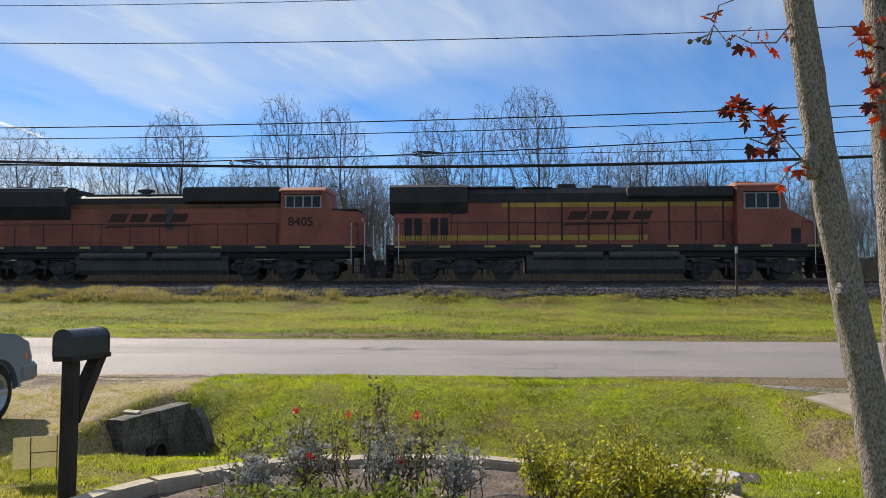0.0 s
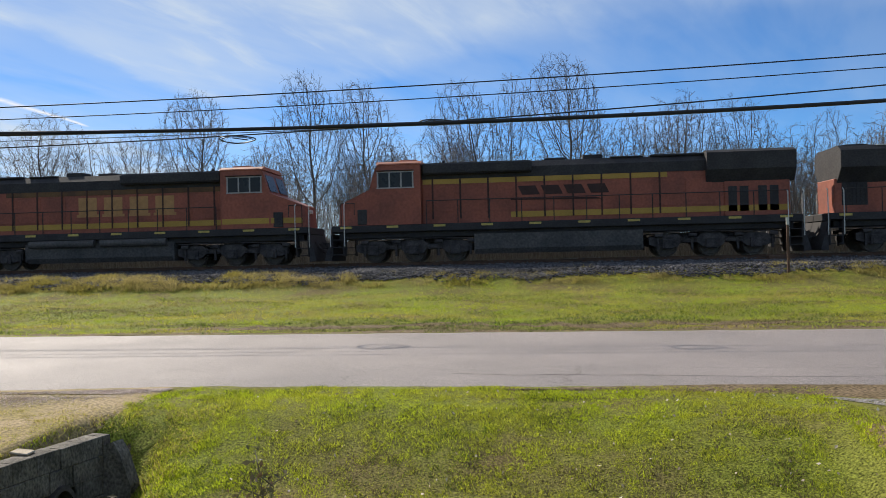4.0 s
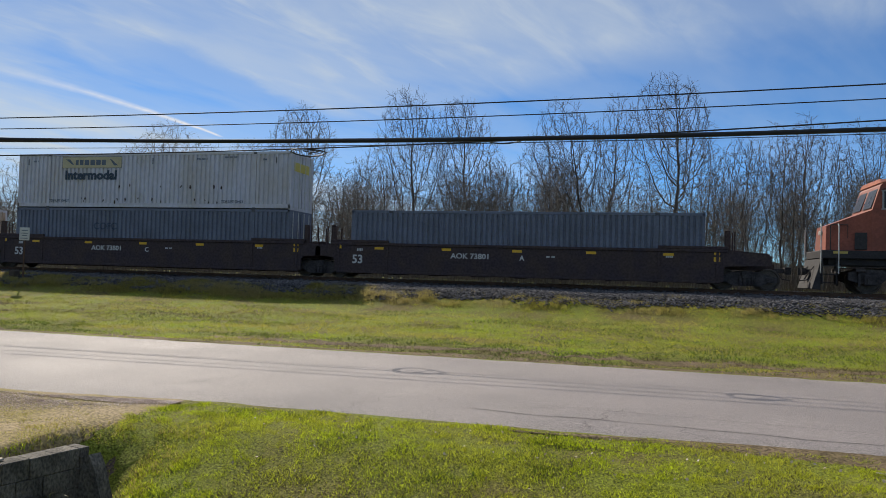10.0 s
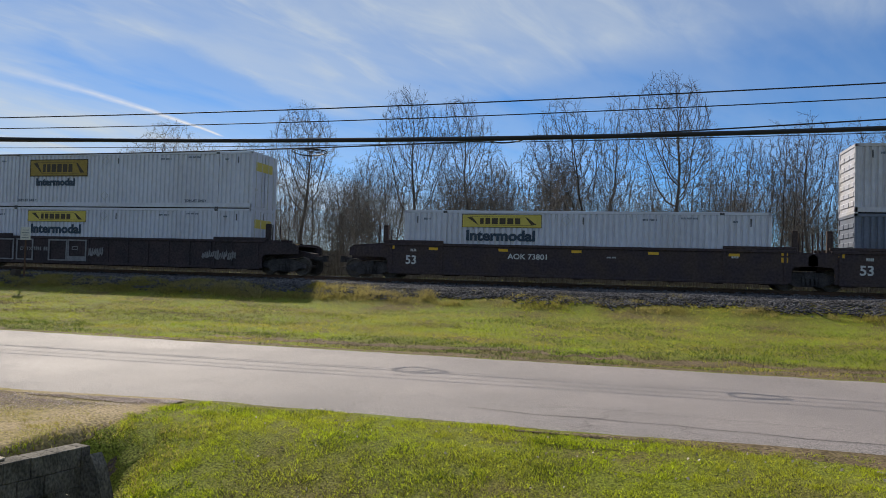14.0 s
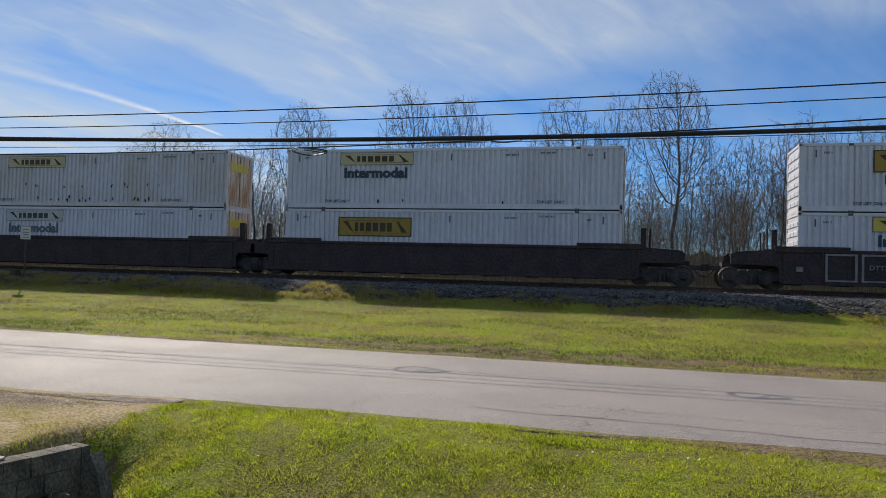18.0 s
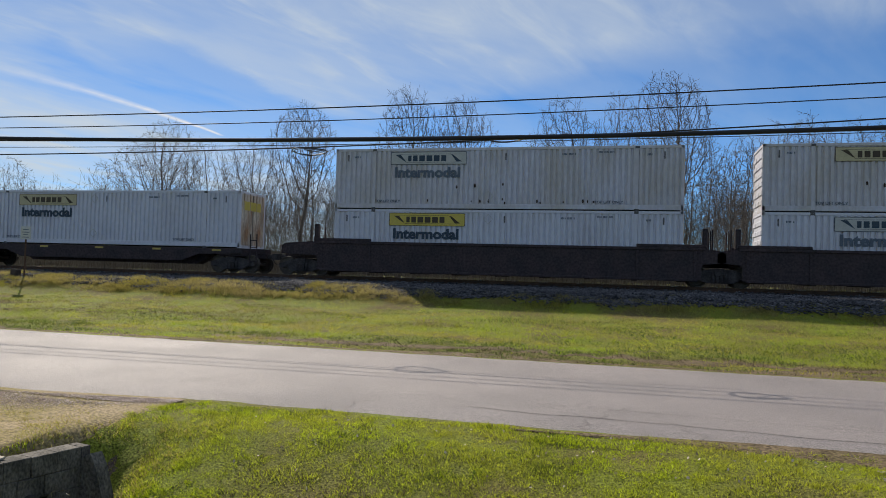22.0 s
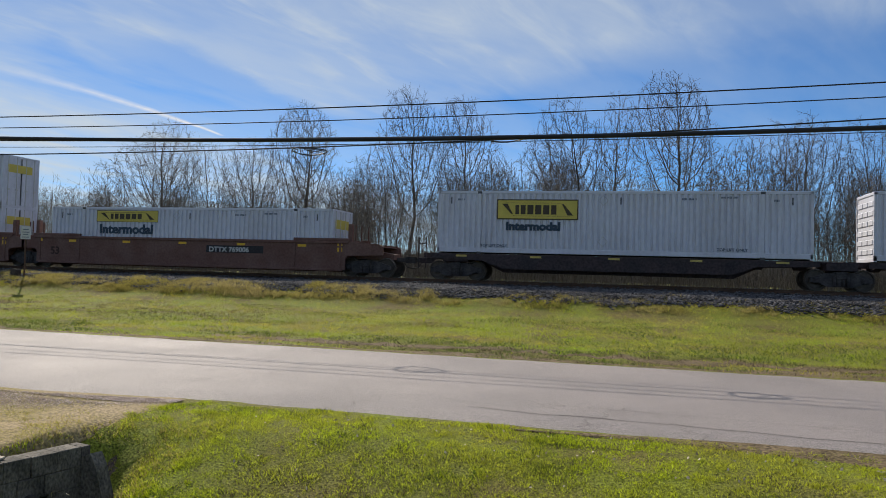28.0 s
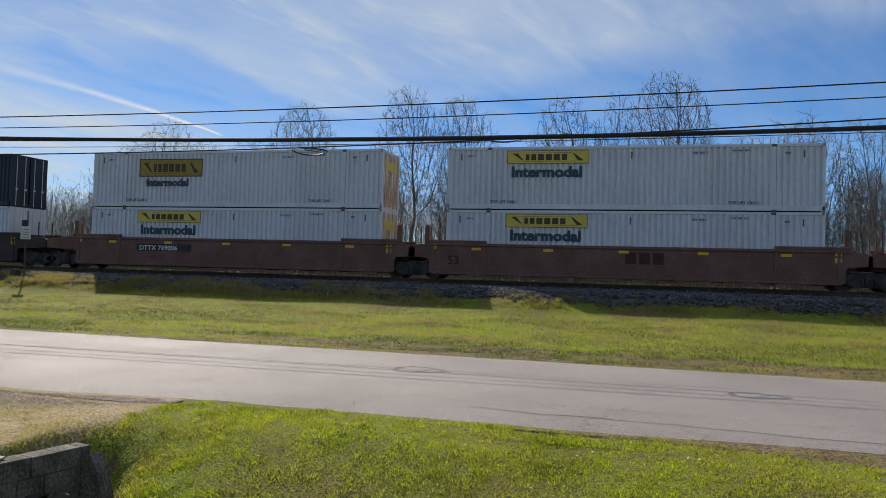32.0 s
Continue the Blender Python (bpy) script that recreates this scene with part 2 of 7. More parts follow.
STEEL = material("wheel_steel", (0.11, 0.09, 0.075), 0.55, metal=0.5, vary=0.3, scale=5, bump=0.1)
RAILWHITE = material("grab_white", (0.55, 0.54, 0.5), 0.5, vary=0.15, bump=0)
GLASS_DARK = material("cab_glass", (0.02, 0.022, 0.025), 0.3, spec=0.25, vary=0.1, bump=0)
BADGE_DARK = material("badge_dark", (0.05, 0.02, 0.015), 0.55, vary=0.2, bump=0)
BADGE_YELLOW = material("badge_yellow", (0.46, 0.235, 0.09), 0.55, vary=0.2, bump=0)

BOX_WHITE = material("container_white", (0.59, 0.60, 0.665), 0.5, vary=0.10, scale=0.7, fine=7, bump=0.03, tint=(0.53, 0.53, 0.58), stretch=(1, 1, 0.45))
BOX_GREY = material("container_dingy_white", (0.54, 0.54, 0.60), 0.55, vary=0.14, scale=0.8, fine=8, bump=0.04, tint=(0.48, 0.455, 0.45), stretch=(1, 1, 0.4))
BOX_BLUE = material("container_slate", (0.155, 0.175, 0.225), 0.65, vary=0.15, scale=0.8, fine=8, bump=0.03, tint=(0.125, 0.14, 0.175))
BOX_DARK = material("container_dark", (0.03, 0.035, 0.05), 0.5, vary=0.2, scale=0.8, bump=0.03)
BOX_RUST = material("container_door_rust", (0.62, 0.55, 0.46), 0.7, vary=0.35, scale=2.2, fine=7, bump=0.1, tint=(0.36, 0.21, 0.12), stretch=(1, 1, 0.4))
SEAM = material("box_hardware", (0.10, 0.10, 0.105), 0.6, vary=0.3, scale=4, bump=0.05)
SIGN_GOLD = material("sign_gold", (0.34, 0.23, 0.045), 0.5, vary=0.2, scale=3, bump=0)
SIGN_YELLOW = material("sign_yellow", (0.62, 0.49, 0.10), 0.5, vary=0.12, scale=2, bump=0)
SIGN_FADED = material("sign_faded_yellow", (0.52, 0.455, 0.28), 0.55, vary=0.15, scale=2, bump=0)
SIGN_PALE = material("sign_faded_white", (0.50, 0.50, 0.47), 0.55, vary=0.15, scale=2, bump=0)
SIGN_BROWN = material("sign_brown", (0.07, 0.05, 0.03), 0.55, vary=0.2, bump=0)
LETTER = material("lettering_navy", (0.035, 0.06, 0.09), 0.55, vary=0.2, bump=0)
LETTER_FADED = material("lettering_faded", (0.11, 0.14, 0.18), 0.55, vary=0.2, bump=0)
LETTER_WHITE = material("lettering_white", (0.62, 0.62, 0.60), 0.55, vary=0.15, bump=0)
LETTER_BLUE = material("lettering_blue", (0.06, 0.085, 0.13), 0.55, vary=0.2, bump=0)
WELL_DARK = material("well_car_dark", (0.058, 0.042, 0.046), 0.75, spec=0.2, vary=0.35, scale=1.5, fine=10, bump=0.08, tint=(0.075, 0.052, 0.045))
WELL_BROWN = material("well_car_brown", (0.17, 0.092, 0.072), 0.7, spec=0.3, vary=0.25, scale=1.2, fine=10, bump=0.08, tint=(0.14, 0.066, 0.05))
WELL_RUST = material("well_car_rust", (0.064, 0.045, 0.046), 0.8, spec=0.2, vary=0.4, scale=1.5, fine=10, bump=0.1, tint=(0.046, 0.038, 0.040))
REFLECT = material("reflector_yellow", (0.75, 0.42, 0.03), 0.35, vary=0.1, bump=0)
DENT = material("rust_spot", (0.05, 0.03, 0.02), 0.85, vary=0.4, scale=6, bump=0.2)


# ---- mesh helpers ----
class Shape:
    """Collects faces for one mesh."""

    def __init__(self):
        self.v, self.f = [], []

    def add(self, verts, faces):
        n = len(self.v)
        self.v += [tuple(p) for p in verts]
        self.f += [tuple(i + n for i in q) for q in faces]
        return self

    def box(self, x0, x1, y0, y1, z0, z1, c=0.0):
        """A box; c cuts its edges with a chamfer."""
        if x0 > x1: x0, x1 = x1, x0
        if y0 > y1: y0, y1 = y1, y0
        if z0 > z1: z0, z1 = z1, z0
        if c <= 0:
            v = [(x, y, z) for x in (x0, x1) for y in (y0, y1) for z in (z0, z1)]
            return self.add(v, [(0, 1, 3, 2), (4, 6, 7, 5), (0, 4, 5, 1), (2, 3, 7, 6), (0, 2, 6, 4), (1, 5, 7, 3)])
        c = min(c, (x1 - x0) / 2.01, (y1 - y0) / 2.01, (z1 - z0) / 2.01)
        X, Y, Z = (x0, x1), (y0, y1), (z0, z1)
        v, ids = [], {}
        for i in (0, 1):
            for j in (0, 1):
                for k in (0, 1):
                    p = [X[i], Y[j], Z[k]]
                    s = [c if q == 0 else -c for q in (i, j, k)]
                    for a in range(3):
                        q = [p[n] + (0 if n == a else s[n]) for n in range(3)]
                        ids[i, j, k, a] = len(v)
                        v.append(tuple(q))
        f = []
        for a in range(3):
            b, d = (a + 1) % 3, (a + 2) % 3
            for s in (0, 1):
                q = []
                for bb, dd in ((0, 0), (1, 0), (1, 1), (0, 1)):
                    key = [0, 0, 0]
                    key[a], key[b], key[d] = s, bb, dd
                    q.append(ids[(*key, a)])
                f.append(tuple(q if s else q[::-1]))
            for bb in (0, 1):
                for dd in (0, 1):
                    k0, k1 = [0, 0, 0], [0, 0, 0]
                    k0[a], k1[a] = 0, 1
                    k0[b] = k1[b] = bb
                    k0[d] = k1[d] = dd
                    q = [ids[(*k0, b)], ids[(*k1, b)], ids[(*k1, d)], ids[(*k0, d)]]
                    f.append(tuple(q if bb != dd else q[::-1]))
        for i in (0, 1):
            for j in (0, 1):
                for k in (0, 1):
                    q = [ids[i, j, k, a] for a in range(3)]
                    f.append(tuple(q if (i + j + k) % 2 else q[::-1]))
        return self.add(v, f)

    def prism(self, outline, a0, a1, axis="y"):
        """An outline of (u, w) extruded from a0 to a1 along axis; u, w are the two others in order."""
        def put(u, w, a):
            return {"x": (a, u, w), "y": (u, a, w), "z": (u, w, a)}[axis]
        n = len(outline)
        v = [put(u, w, a0) for u, w in outline] + [put(u, w, a1) for u, w in outline]
        f = [tuple(range(n)), tuple(range(2 * n - 1, n - 1, -1))]
        f += [(i, n + i, n + (i + 1) % n, (i + 1) % n) for i in range(n)]
        return self.add(v, f)

    def tube(self, a, b, r0, r1=None, n=8, caps=True):
        a, b = Vector(a), Vector(b)
        r1 = r0 if r1 is None else r1
        d = (b - a).normalized()
        u = d.orthogonal().normalized()
        w = d.cross(u)
        ring = [(math.cos(2 * math.pi * i / n), math.sin(2 * math.pi * i / n)) for i in range(n)]
        v = [a + (u * c + w * s) * r0 for c, s in ring] + [b + (u * c + w * s) * r1 for c, s in ring]
        f = [(i, (i + 1) % n, n + (i + 1) % n, n + i) for i in range(n)]
        if caps:
            f += [tuple(range(n - 1, -1, -1)), tuple(range(n, 2 * n))]
        return self.add(v, f)

    def path(self, pts, r, n=6):
        for a, b in zip(pts[:-1], pts[1:]):
            self.tube(a, b, r, r, n)
        return self

    def mesh(self, name, smooth=False):
        me = bpy.data.meshes.new(name)
        me.from_pydata(self.v, [], self.f)
        me.validate()
        if smooth:
            me.shade_smooth()
        me.update()
        return me


def part(name, shape, mat, parent=None, label="", at=None, smooth=False):
    """Links a shape (or a ready mesh) as one mesh object under a thing or a part."""
    if isinstance(shape, Shape):
        bm = bmesh.new()
        me = shape.mesh(name, smooth)
        bm.from_mesh(me)
        bmesh.ops.remove_doubles(bm, verts=bm.verts, dist=1e-5)
        bmesh.ops.recalc_face_normals(bm, faces=bm.faces)
        bm.to_mesh(me)
        bm.free()
        if smooth:
            me.shade_smooth()
    else:
        me = shape
    if mat is not None and not me.materials:
        me.materials.append(mat)
    ob = new(name, me)
    if parent is not None:
        ob.parent = parent
    if at is not None:
        ob.matrix_basis = at
    if label:
        ob["label"] = label
    return ob


def pieces(name, shapes, mat, parent, label=""):
    """Several like parts, each an object of its own."""
    return [part(name, s, mat, parent, label) for s in shapes]


def mesh_np(name, verts, faces_flat, per_face, mat, smooth=False):
    """A large mesh from arrays; every face has per_face corners."""
    me = bpy.data.meshes.new(name)
    n = len(faces_flat) // per_face
    me.vertices.add(len(verts))
    me.vertices.foreach_set("co", np.asarray(verts, dtype=np.float32).ravel())
    me.loops.add(n * per_face)
    me.loops.foreach_set("vertex_index", np.asarray(faces_flat, dtype=np.int32))
    me.polygons.add(n)
    me.polygons.foreach_set("loop_start", np.arange(n, dtype=np.int32) * per_face)
    me.update(calc_edges=True)
    me.materials.append(mat)
    if smooth:
        me.shade_smooth()
    return me


FONT_CACHE = {}


def text_mesh(text, size, mat, bold=0.0, wide=1.0):
    """Lettering as a flat mesh in the x-z plane that faces -y, from its lower left corner."""
    key = (text, size, mat.name, bold, wide)
    if key not in FONT_CACHE:
        cu = bpy.data.curves.new("lettering", "FONT")
        cu.body, cu.size, cu.extrude, cu.offset, cu.resolution_u = text, size, 0.004, bold, 3
        ob = bpy.data.objects.new("lettering", cu)
        me = bpy.data.meshes.new_from_object(ob)
        bpy.data.objects.remove(ob)
        me.transform(Matrix.Diagonal((wide, 1, 1, 1)))
        me.transform(Matrix.Rotation(radians(90), 4, "X"))
        me.materials.clear()
        me.materials.append(mat)
        FONT_CACHE[key] = me
    return FONT_CACHE[key]


# ---- the ground ----
def smooth(a, b, x):
    t = np.clip((np.asarray(x, dtype=float) - a) / (b - a), 0, 1)
    return t * t * (3 - 2 * t)


def road_mid(x):
    return 11.72 - 0.030 * np.asarray(x, dtype=float)


ROAD_HALF = 3.42
DRIVE_X0, DRIVE_X1 = -9.6, -5.5     # gravel drive over the culvert
APRON_X0 = 2.45                       # concrete drive on the other side


def ground_z(x, y):
    """Height of the land: yard, ditch, road bed, far verge, railway bank, woods."""
    x, y = np.asarray(x, dtype=float), np.asarray(y, dtype=float)
    yr = y + 0.030 * np.clip(x, -60, 60) * (1 - smooth(17.0, 24.0, y))
    pts_y = [-60, 0.0, 3.0, 3.8, 5.0, 5.7, 7.4, 8.4, 15.1, 15.9, 19.0, 22.0, 24.5, 25.6, 26.3, 27.0, 28.2, 29.5, 33.2, 38.2, 41.0, 44.0, 60, 3000]
    pts_z = [-0.02, -0.06, -0.10, -0.20, -0.60, -0.55, -0.12, -0.03, -0.03, -0.06, 0.02, 0.12, 0.22, 0.30, 0.45, 0.68, 0.95, 1.02, 1.06, 1.06, 0.85, 0.75, 0.8, 0.8]
    z = np.interp(yr, pts_y, pts_z)
    flat = np.interp(yr, [-60, 0, 3, 8.2, 15.1], [-0.02, -0.06, -0.10, -0.045, -0.03])
    over = np.maximum(smooth(0, 1, (-5.46 + 0.8 * smooth(6.4, 7.3, y) - x) / (0.24 + 1.0 * smooth(6.4, 7.3, y))) * smooth(-11.5, -10.5, x), smooth(1.70, 2.35, x) * smooth(9.5, 8.5, x))
    over = over * (yr < 8.4)
    z = z * (1 - over) + flat * over
    z = z - 0.38 * np.exp(-((x + 5.1) / 0.42) ** 2 - ((y - 6.0) / 0.8) ** 2) * (1 - over)
    bumps = 0.030 * np.sin(x * 0.9 + 1.3 * np.sin(y * 0.53)) * np.sin(y * 1.1 + 0.7 * np.sin(x * 0.41))
    calm = np.where((yr > 8.0) & (yr < 15.4), 0.0, 1.0) * np.where(np.abs(y - RAIL_Y) < 4, 0.2, 1.0)
    return z + bumps * calm


def graded(lo, hi, fine_lo, fine_hi, step, grow=1.25):
    a = list(np.arange(fine_lo, fine_hi + step / 2, step))
    s, p = step, fine_lo
    while p > lo:
        s *= grow
        p -= s
        a.insert(0, p)
    s, p = step, a[-1]
    while p < hi:
        s *= grow
        p += s
        a.append(p)
    return np.array(a)


def sheet(name, xs, ys, z, mat, smooth_it=True):
    X, Y = np.meshgrid(xs, ys, indexing="ij")
    Z = z(X, Y)
    nx, ny = len(xs), len(ys)
    i = np.arange(nx * ny).reshape(nx, ny)
    f = np.stack([i[:-1, :-1], i[1:, :-1], i[1:, 1:], i[:-1, 1:]], -1).reshape(-1)
    return mesh_np(name, np.stack([X, Y, Z], -1).reshape(-1, 3), f, 4, mat, smooth_it)


ground = part("ground", sheet("ground", graded(-2500, 2500, -34, 24, 0.3), graded(-300, 3000, -6, 46, 0.25), ground_z, SOIL), None)
tagged(ground, "short green lawn and verge with a roadside ditch", "ground", kind="structure")


def strip(name, xs, edge0, edge1, z, mat, rows=8):
    """A strip along x between two edges given as functions of x."""
    v = []
    for x in xs:
        a, b = edge0(x), edge1(x)
        for k in range(rows + 1):
            y = a + (b - a) * k / rows
            v.append((x, y, z(x, y, k / rows)))
    n, m = len(xs), rows + 1
    i = np.arange(n * m).reshape(n, m)
    f = np.stack([i[:-1, :-1], i[1:, :-1], i[1:, 1:], i[:-1, 1:]], -1).reshape(-1)
    return mesh_np(name, v, f, 4, mat, True)


def ragged(x, seed, amp=0.09):
    return amp * (noise.noise((x * 1.7, seed, 0)) + 0.6 * noise.noise((x * 5.1, seed, 3)))


road_x = graded(-900, 900, -30, 22, 0.2)
road = part("road", strip("road", road_x, lambda x: road_mid(np.clip(x, -80, 80)) - ROAD_HALF - 0.32 * float(smooth(-5.2, -8.0, x)) + ragged(x, 1), lambda x: road_mid(np.clip(x, -80, 80)) + ROAD_HALF + ragged(x, 7),
                          lambda x, y, k: 0.03 * (1 - (2 * k - 1) ** 2) - (0.07 if k in (0, 1) else 0.0), ASPHALT, 14), None)
tagged(road, "worn grey asphalt two-lane road with fine cracks", "road", kind="structure")


def on_road(x, y):
    k = (y - road_mid(x) + ROAD_HALF) / (2 * ROAD_HALF)
    return 0.03 * (1 - (2 * k - 1) ** 2)


def road_line(name, pts, width, mat, lift=0.005):
    """A thin irregular seam on the road through points (x, y)."""
    v, rnd = [], random.Random(len(pts))
    for n, (x, y) in enumerate(pts):
        a = pts[max(n - 1, 0)]
        b = pts[min(n + 1, len(pts) - 1)]
        d = Vector((b[0] - a[0], b[1] - a[1])).normalized()
        w = width * rnd.uniform(0.6, 1.3)
        for s in (-1, 1):
            px, py = x - d.y * s * w / 2, y + d.x * s * w / 2
            v.append((px, py, float(on_road(px, py)) + lift))
    f = []
    for n in range(len(pts) - 1):
        f += [2 * n, 2 * n + 2, 2 * n + 3, 2 * n + 1]
    return mesh_np(name, v, f, 4, mat)


def wavy(x0, x1, off, step=0.25, amp=0.03, seed=0):
    return [(x, float(road_mid(x)) + off + amp * noise.noise((x * 1.3, seed, 5)) + amp * 2 * noise.noise((x * 0.2, seed, 9))) for x in np.arange(x0, x1, step)]


for n, (x0, x1, off, w, am) in enumerate([(-2, 10, -2.6, 0.016, 0.10), (-1.2, 4.5, -1.95, 0.008, 0.10)]):
    part("crack", road_line("crack", wavy(x0, x1, off, 0.2, am, n), w, CRACK), CRACK, road)
for n, (x, y, ln) in enumerate([(-0.6, 9.3, 1.4), (0.9, 8.7, 1.0), (-3.6, 9.0, 1.1), (4.0, 9.3, 1.2), (-6.2, 10.2, 1.2)]):
    p = [(x + 0.09 * math.sin(k * 1.7 + n) + 0.05 * k * (-1) ** n, y + ln * (k / 9 - 0.5)) for k in range(10)]
    part("crack", road_line("crack", p, 0.008, CRACK), CRACK, road)


# ---- the railway ----
TRACK_X0, TRACK_X1 = -95, 75
bed_x = graded(-900, 900, -60, 40, 0.5)
bed = part("ballast_bed", strip("ballast_bed", bed_x, lambda x: 27.5 + 0.15 * math.sin(x * 0.31) + ragged(x, 4, 0.5) + ragged(x * 2.7, 8, 0.35), lambda x: 42.0 + ragged(x, 5, 0.5),
                                lambda x, y, k: float(ground_z(x, y)) + 0.035 + 0.02 * noise.noise((x * 0.8, y * 0.8, 0)) - (0.06 if k in (0, 1) else 0.0),
                                BALLAST_BED, 24), None)
tagged(bed, "dark grey crushed stone railway bed", "railway bed", kind="structure")


def rail_mesh():
    z0 = RAIL_Z - 0.171
    pr = [(-0.07, z0), (0.07, z0), (0.07, z0 + 0.012), (0.012, z0 + 0.035), (0.009, z0 + 0.12), (0.036, z0 + 0.135), (0.036, z0 + 0.168), (-0.036, z0 + 0.168), (-0.036, z0 + 0.135), (-0.009, z0 + 0.12), (-0.012, z0 + 0.035), (-0.07, z0 + 0.012)]
    return Shape().prism(pr, -400, 400, "x")


for s in (-1, 1):
    r = part("rail", rail_mesh(), RUST, None, at=pose(0, RAIL_Y + s * 0.7525, 0))
    tagged(r, "rusty steel rail with a polished running surface", "rail", "rails of the track", "structure")
    part("running_surface", Shape().box(-400, 400, -0.032, 0.032, RAIL_Z - 0.003, RAIL_Z, 0.001), RAILTOP, r)
tie_me = Shape().box(-0.115, 0.115, -1.3, 1.3, RAIL_Z - 0.35, RAIL_Z - 0.172, 0.012).mesh("tie")
tie_me.materials.append(TIE)
plate_me = Shape().box(-0.1, 0.1, -0.18, 0.18, RAIL_Z - 0.173, RAIL_Z - 0.160, 0.004).mesh("tie_plate")
plate_me.materials.append(RUST)
tie_rng = random.Random(5)


def rubble(name, count, x0, x1, zone, mat, size, seed, squash=0.7):
    """Loose stones as one mesh: irregular octahedra resting on the surface."""
    rng = np.random.default_rng(seed)
    x = rng.uniform(x0, x1, count)
    y, z = zone(x, rng)
    s = size * rng.uniform(0.5, 1.5, count)
    base = np.array([(1, 0, 0), (-1, 0, 0), (0, 1, 0), (0, -1, 0), (0, 0, 1), (0, 0, -1)], float)
    tri = np.array([(0, 2, 4), (2, 1, 4), (1, 3, 4), (3, 0, 4), (2, 0, 5), (1, 2, 5), (3, 1, 5), (0, 3, 5)])
    v = base[None] * s[:, None, None] * rng.uniform(0.55, 1.2, (count, 6, 1)) * np.array([1, 1, squash])
    v += rng.normal(0, 0.12, v.shape) * s[:, None, None]
    a = rng.uniform(0, 6.283, count)
    c, sn = np.cos(a)[:, None], np.sin(a)[:, None]
    vx, vy = v[..., 0] * c - v[..., 1] * sn, v[..., 0] * sn + v[..., 1] * c
    v = np.stack([vx + x[:, None], vy + y[:, None], v[..., 2] + z[:, None]], -1)
    f = (tri[None] + 6 * np.arange(count)[:, None, None]).reshape(-1)
    return mesh_np(name, v.reshape(-1, 3), f, 3, mat)


def shoulder(x, rng):
    y = 27.25 + 0.2 * np.sin(x * 0.8) + 0.15 * np.sin(x * 2.3) + rng.normal(0, 0.18, len(x)) + 6.9 * rng.random(len(x)) ** 1.3
    z = ground_z(x, y) + 0.03
    return y, z + rng.uniform(0, 0.03, len(x))


stones = part("ballast_stones", rubble("ballast_stones", 80000, -44, 24, shoulder, BALLAST, 0.055, 3, 0.5), None)
tagged(stones, "loose grey crushed stone ballast beside the rails", "ballast", kind="stuff")
crib = part("ballast_stones", rubble("ballast_stones", 9000, -42, 24, lambda x, r: (r.uniform(34.2, 38.6, len(x)), 1.13 + r.uniform(0, 0.04, len(x))), BALLAST, 0.06, 4), None)
tagged(crib, "loose grey crushed stone between the ties", "ballast", kind="stuff")

# marker post beside the track
marker = new("marker_post")
marker.matrix_basis = pose(8.35, 27.2, float(ground_z(8.35, 27.2)))
tagged(marker, "slim rusty steel marker post with a pale top beside the railway", "post")
part("post", Shape().prism([(-0.04, -0.02), (0.04, -0.02), (0.04, 0.02), (0.02, 0.02), (0.02, -0.005), (-0.02, -0.005), (-0.02, 0.02), (-0.04, 0.02)], -0.3, 1.78, "z"), RUST, marker)
part("cap", Shape().prism([(-0.045, -0.025), (0.045, -0.025), (0.045, 0.025), (-0.045, 0.025)], 1.70, 1.96, "z"), RAILWHITE, marker, "pale reflective top of the post")
# small plated sign on a post by the track
tsign = new("track_sign")
tsign.matrix_basis = pose(-26.2, 28.0, float(ground_z(-26.2, 28.0)), 0, 0, 12)
tagged(tsign, "small white plated railway sign on a dark steel post", "sign")
part("post", Shape().prism([(-0.03, -0.02), (0.03, -0.02), (0.03, 0.02), (-0.03, 0.02)], -0.3, 2.2, "z"), RUST, tsign)
tplate = part("plate", Shape().box(-0.23, 0.23, -0.035, -0.022, 1.68, 2.25, 0.004), RAILWHITE, tsign, "white plate with unreadable lines")
for z, a, b in ((2.10, -0.12, 0.14), (1.98, -0.17, 0.17), (1.88, -0.10, 0.12), (1.76, -0.17, 0.15)):
    part("text_bar", Shape().box(a, b, -0.041, -0.034, z, z + 0.03), LETTER_FADED, tplate)
# dark lump by the post, its shade put into the colour
tstub = part("concrete_block", Shape().box(-0.22, 0.10, -0.16, 0.16, -0.2, 0.34, 0.03), TIE, None, at=pose(-26.65, 28.05, float(ground_z(-26.65, 28.05))))
tagged(tstub, "small block in the grass beside the sign, darkened for shade", "block")
# low rusty box beside the rails
jbox = new("track_box")
jbox.matrix_basis = pose(10.1, 33.4, 1.07)
tagged(jbox, "low rust-red steel cover plate beside the rails", "cover")
part("cover", Shape().box(-0.55, 0.55, -0.25, 0.25, 0, 0.22, 0.02), RUST, jbox)
part("beam", Shape().box(-1.1, -0.55, -0.06, 0.06, 0.02, 0.1, 0.01), RUST, jbox)


# ---- the train ----
STENCIL = material("worn_stencil_white", (0.26, 0.25, 0.25), 0.7, vary=0.3, scale=4, bump=0)
SILL_TAB = material("sill_tab", (0.58, 0.44, 0.12), 0.5, vary=0.3, scale=3, bump=0)
CAB_TRIM = material("cab_window_trim", (0.34, 0.31, 0.29), 0.4, metal=0.3, vary=0.2, scale=3, bump=0)
LOUVRE = material("sunlit_louvre_grey", (0.24, 0.24, 0.24), 0.45, metal=0.3, vary=0.3, scale=2, bump=0)
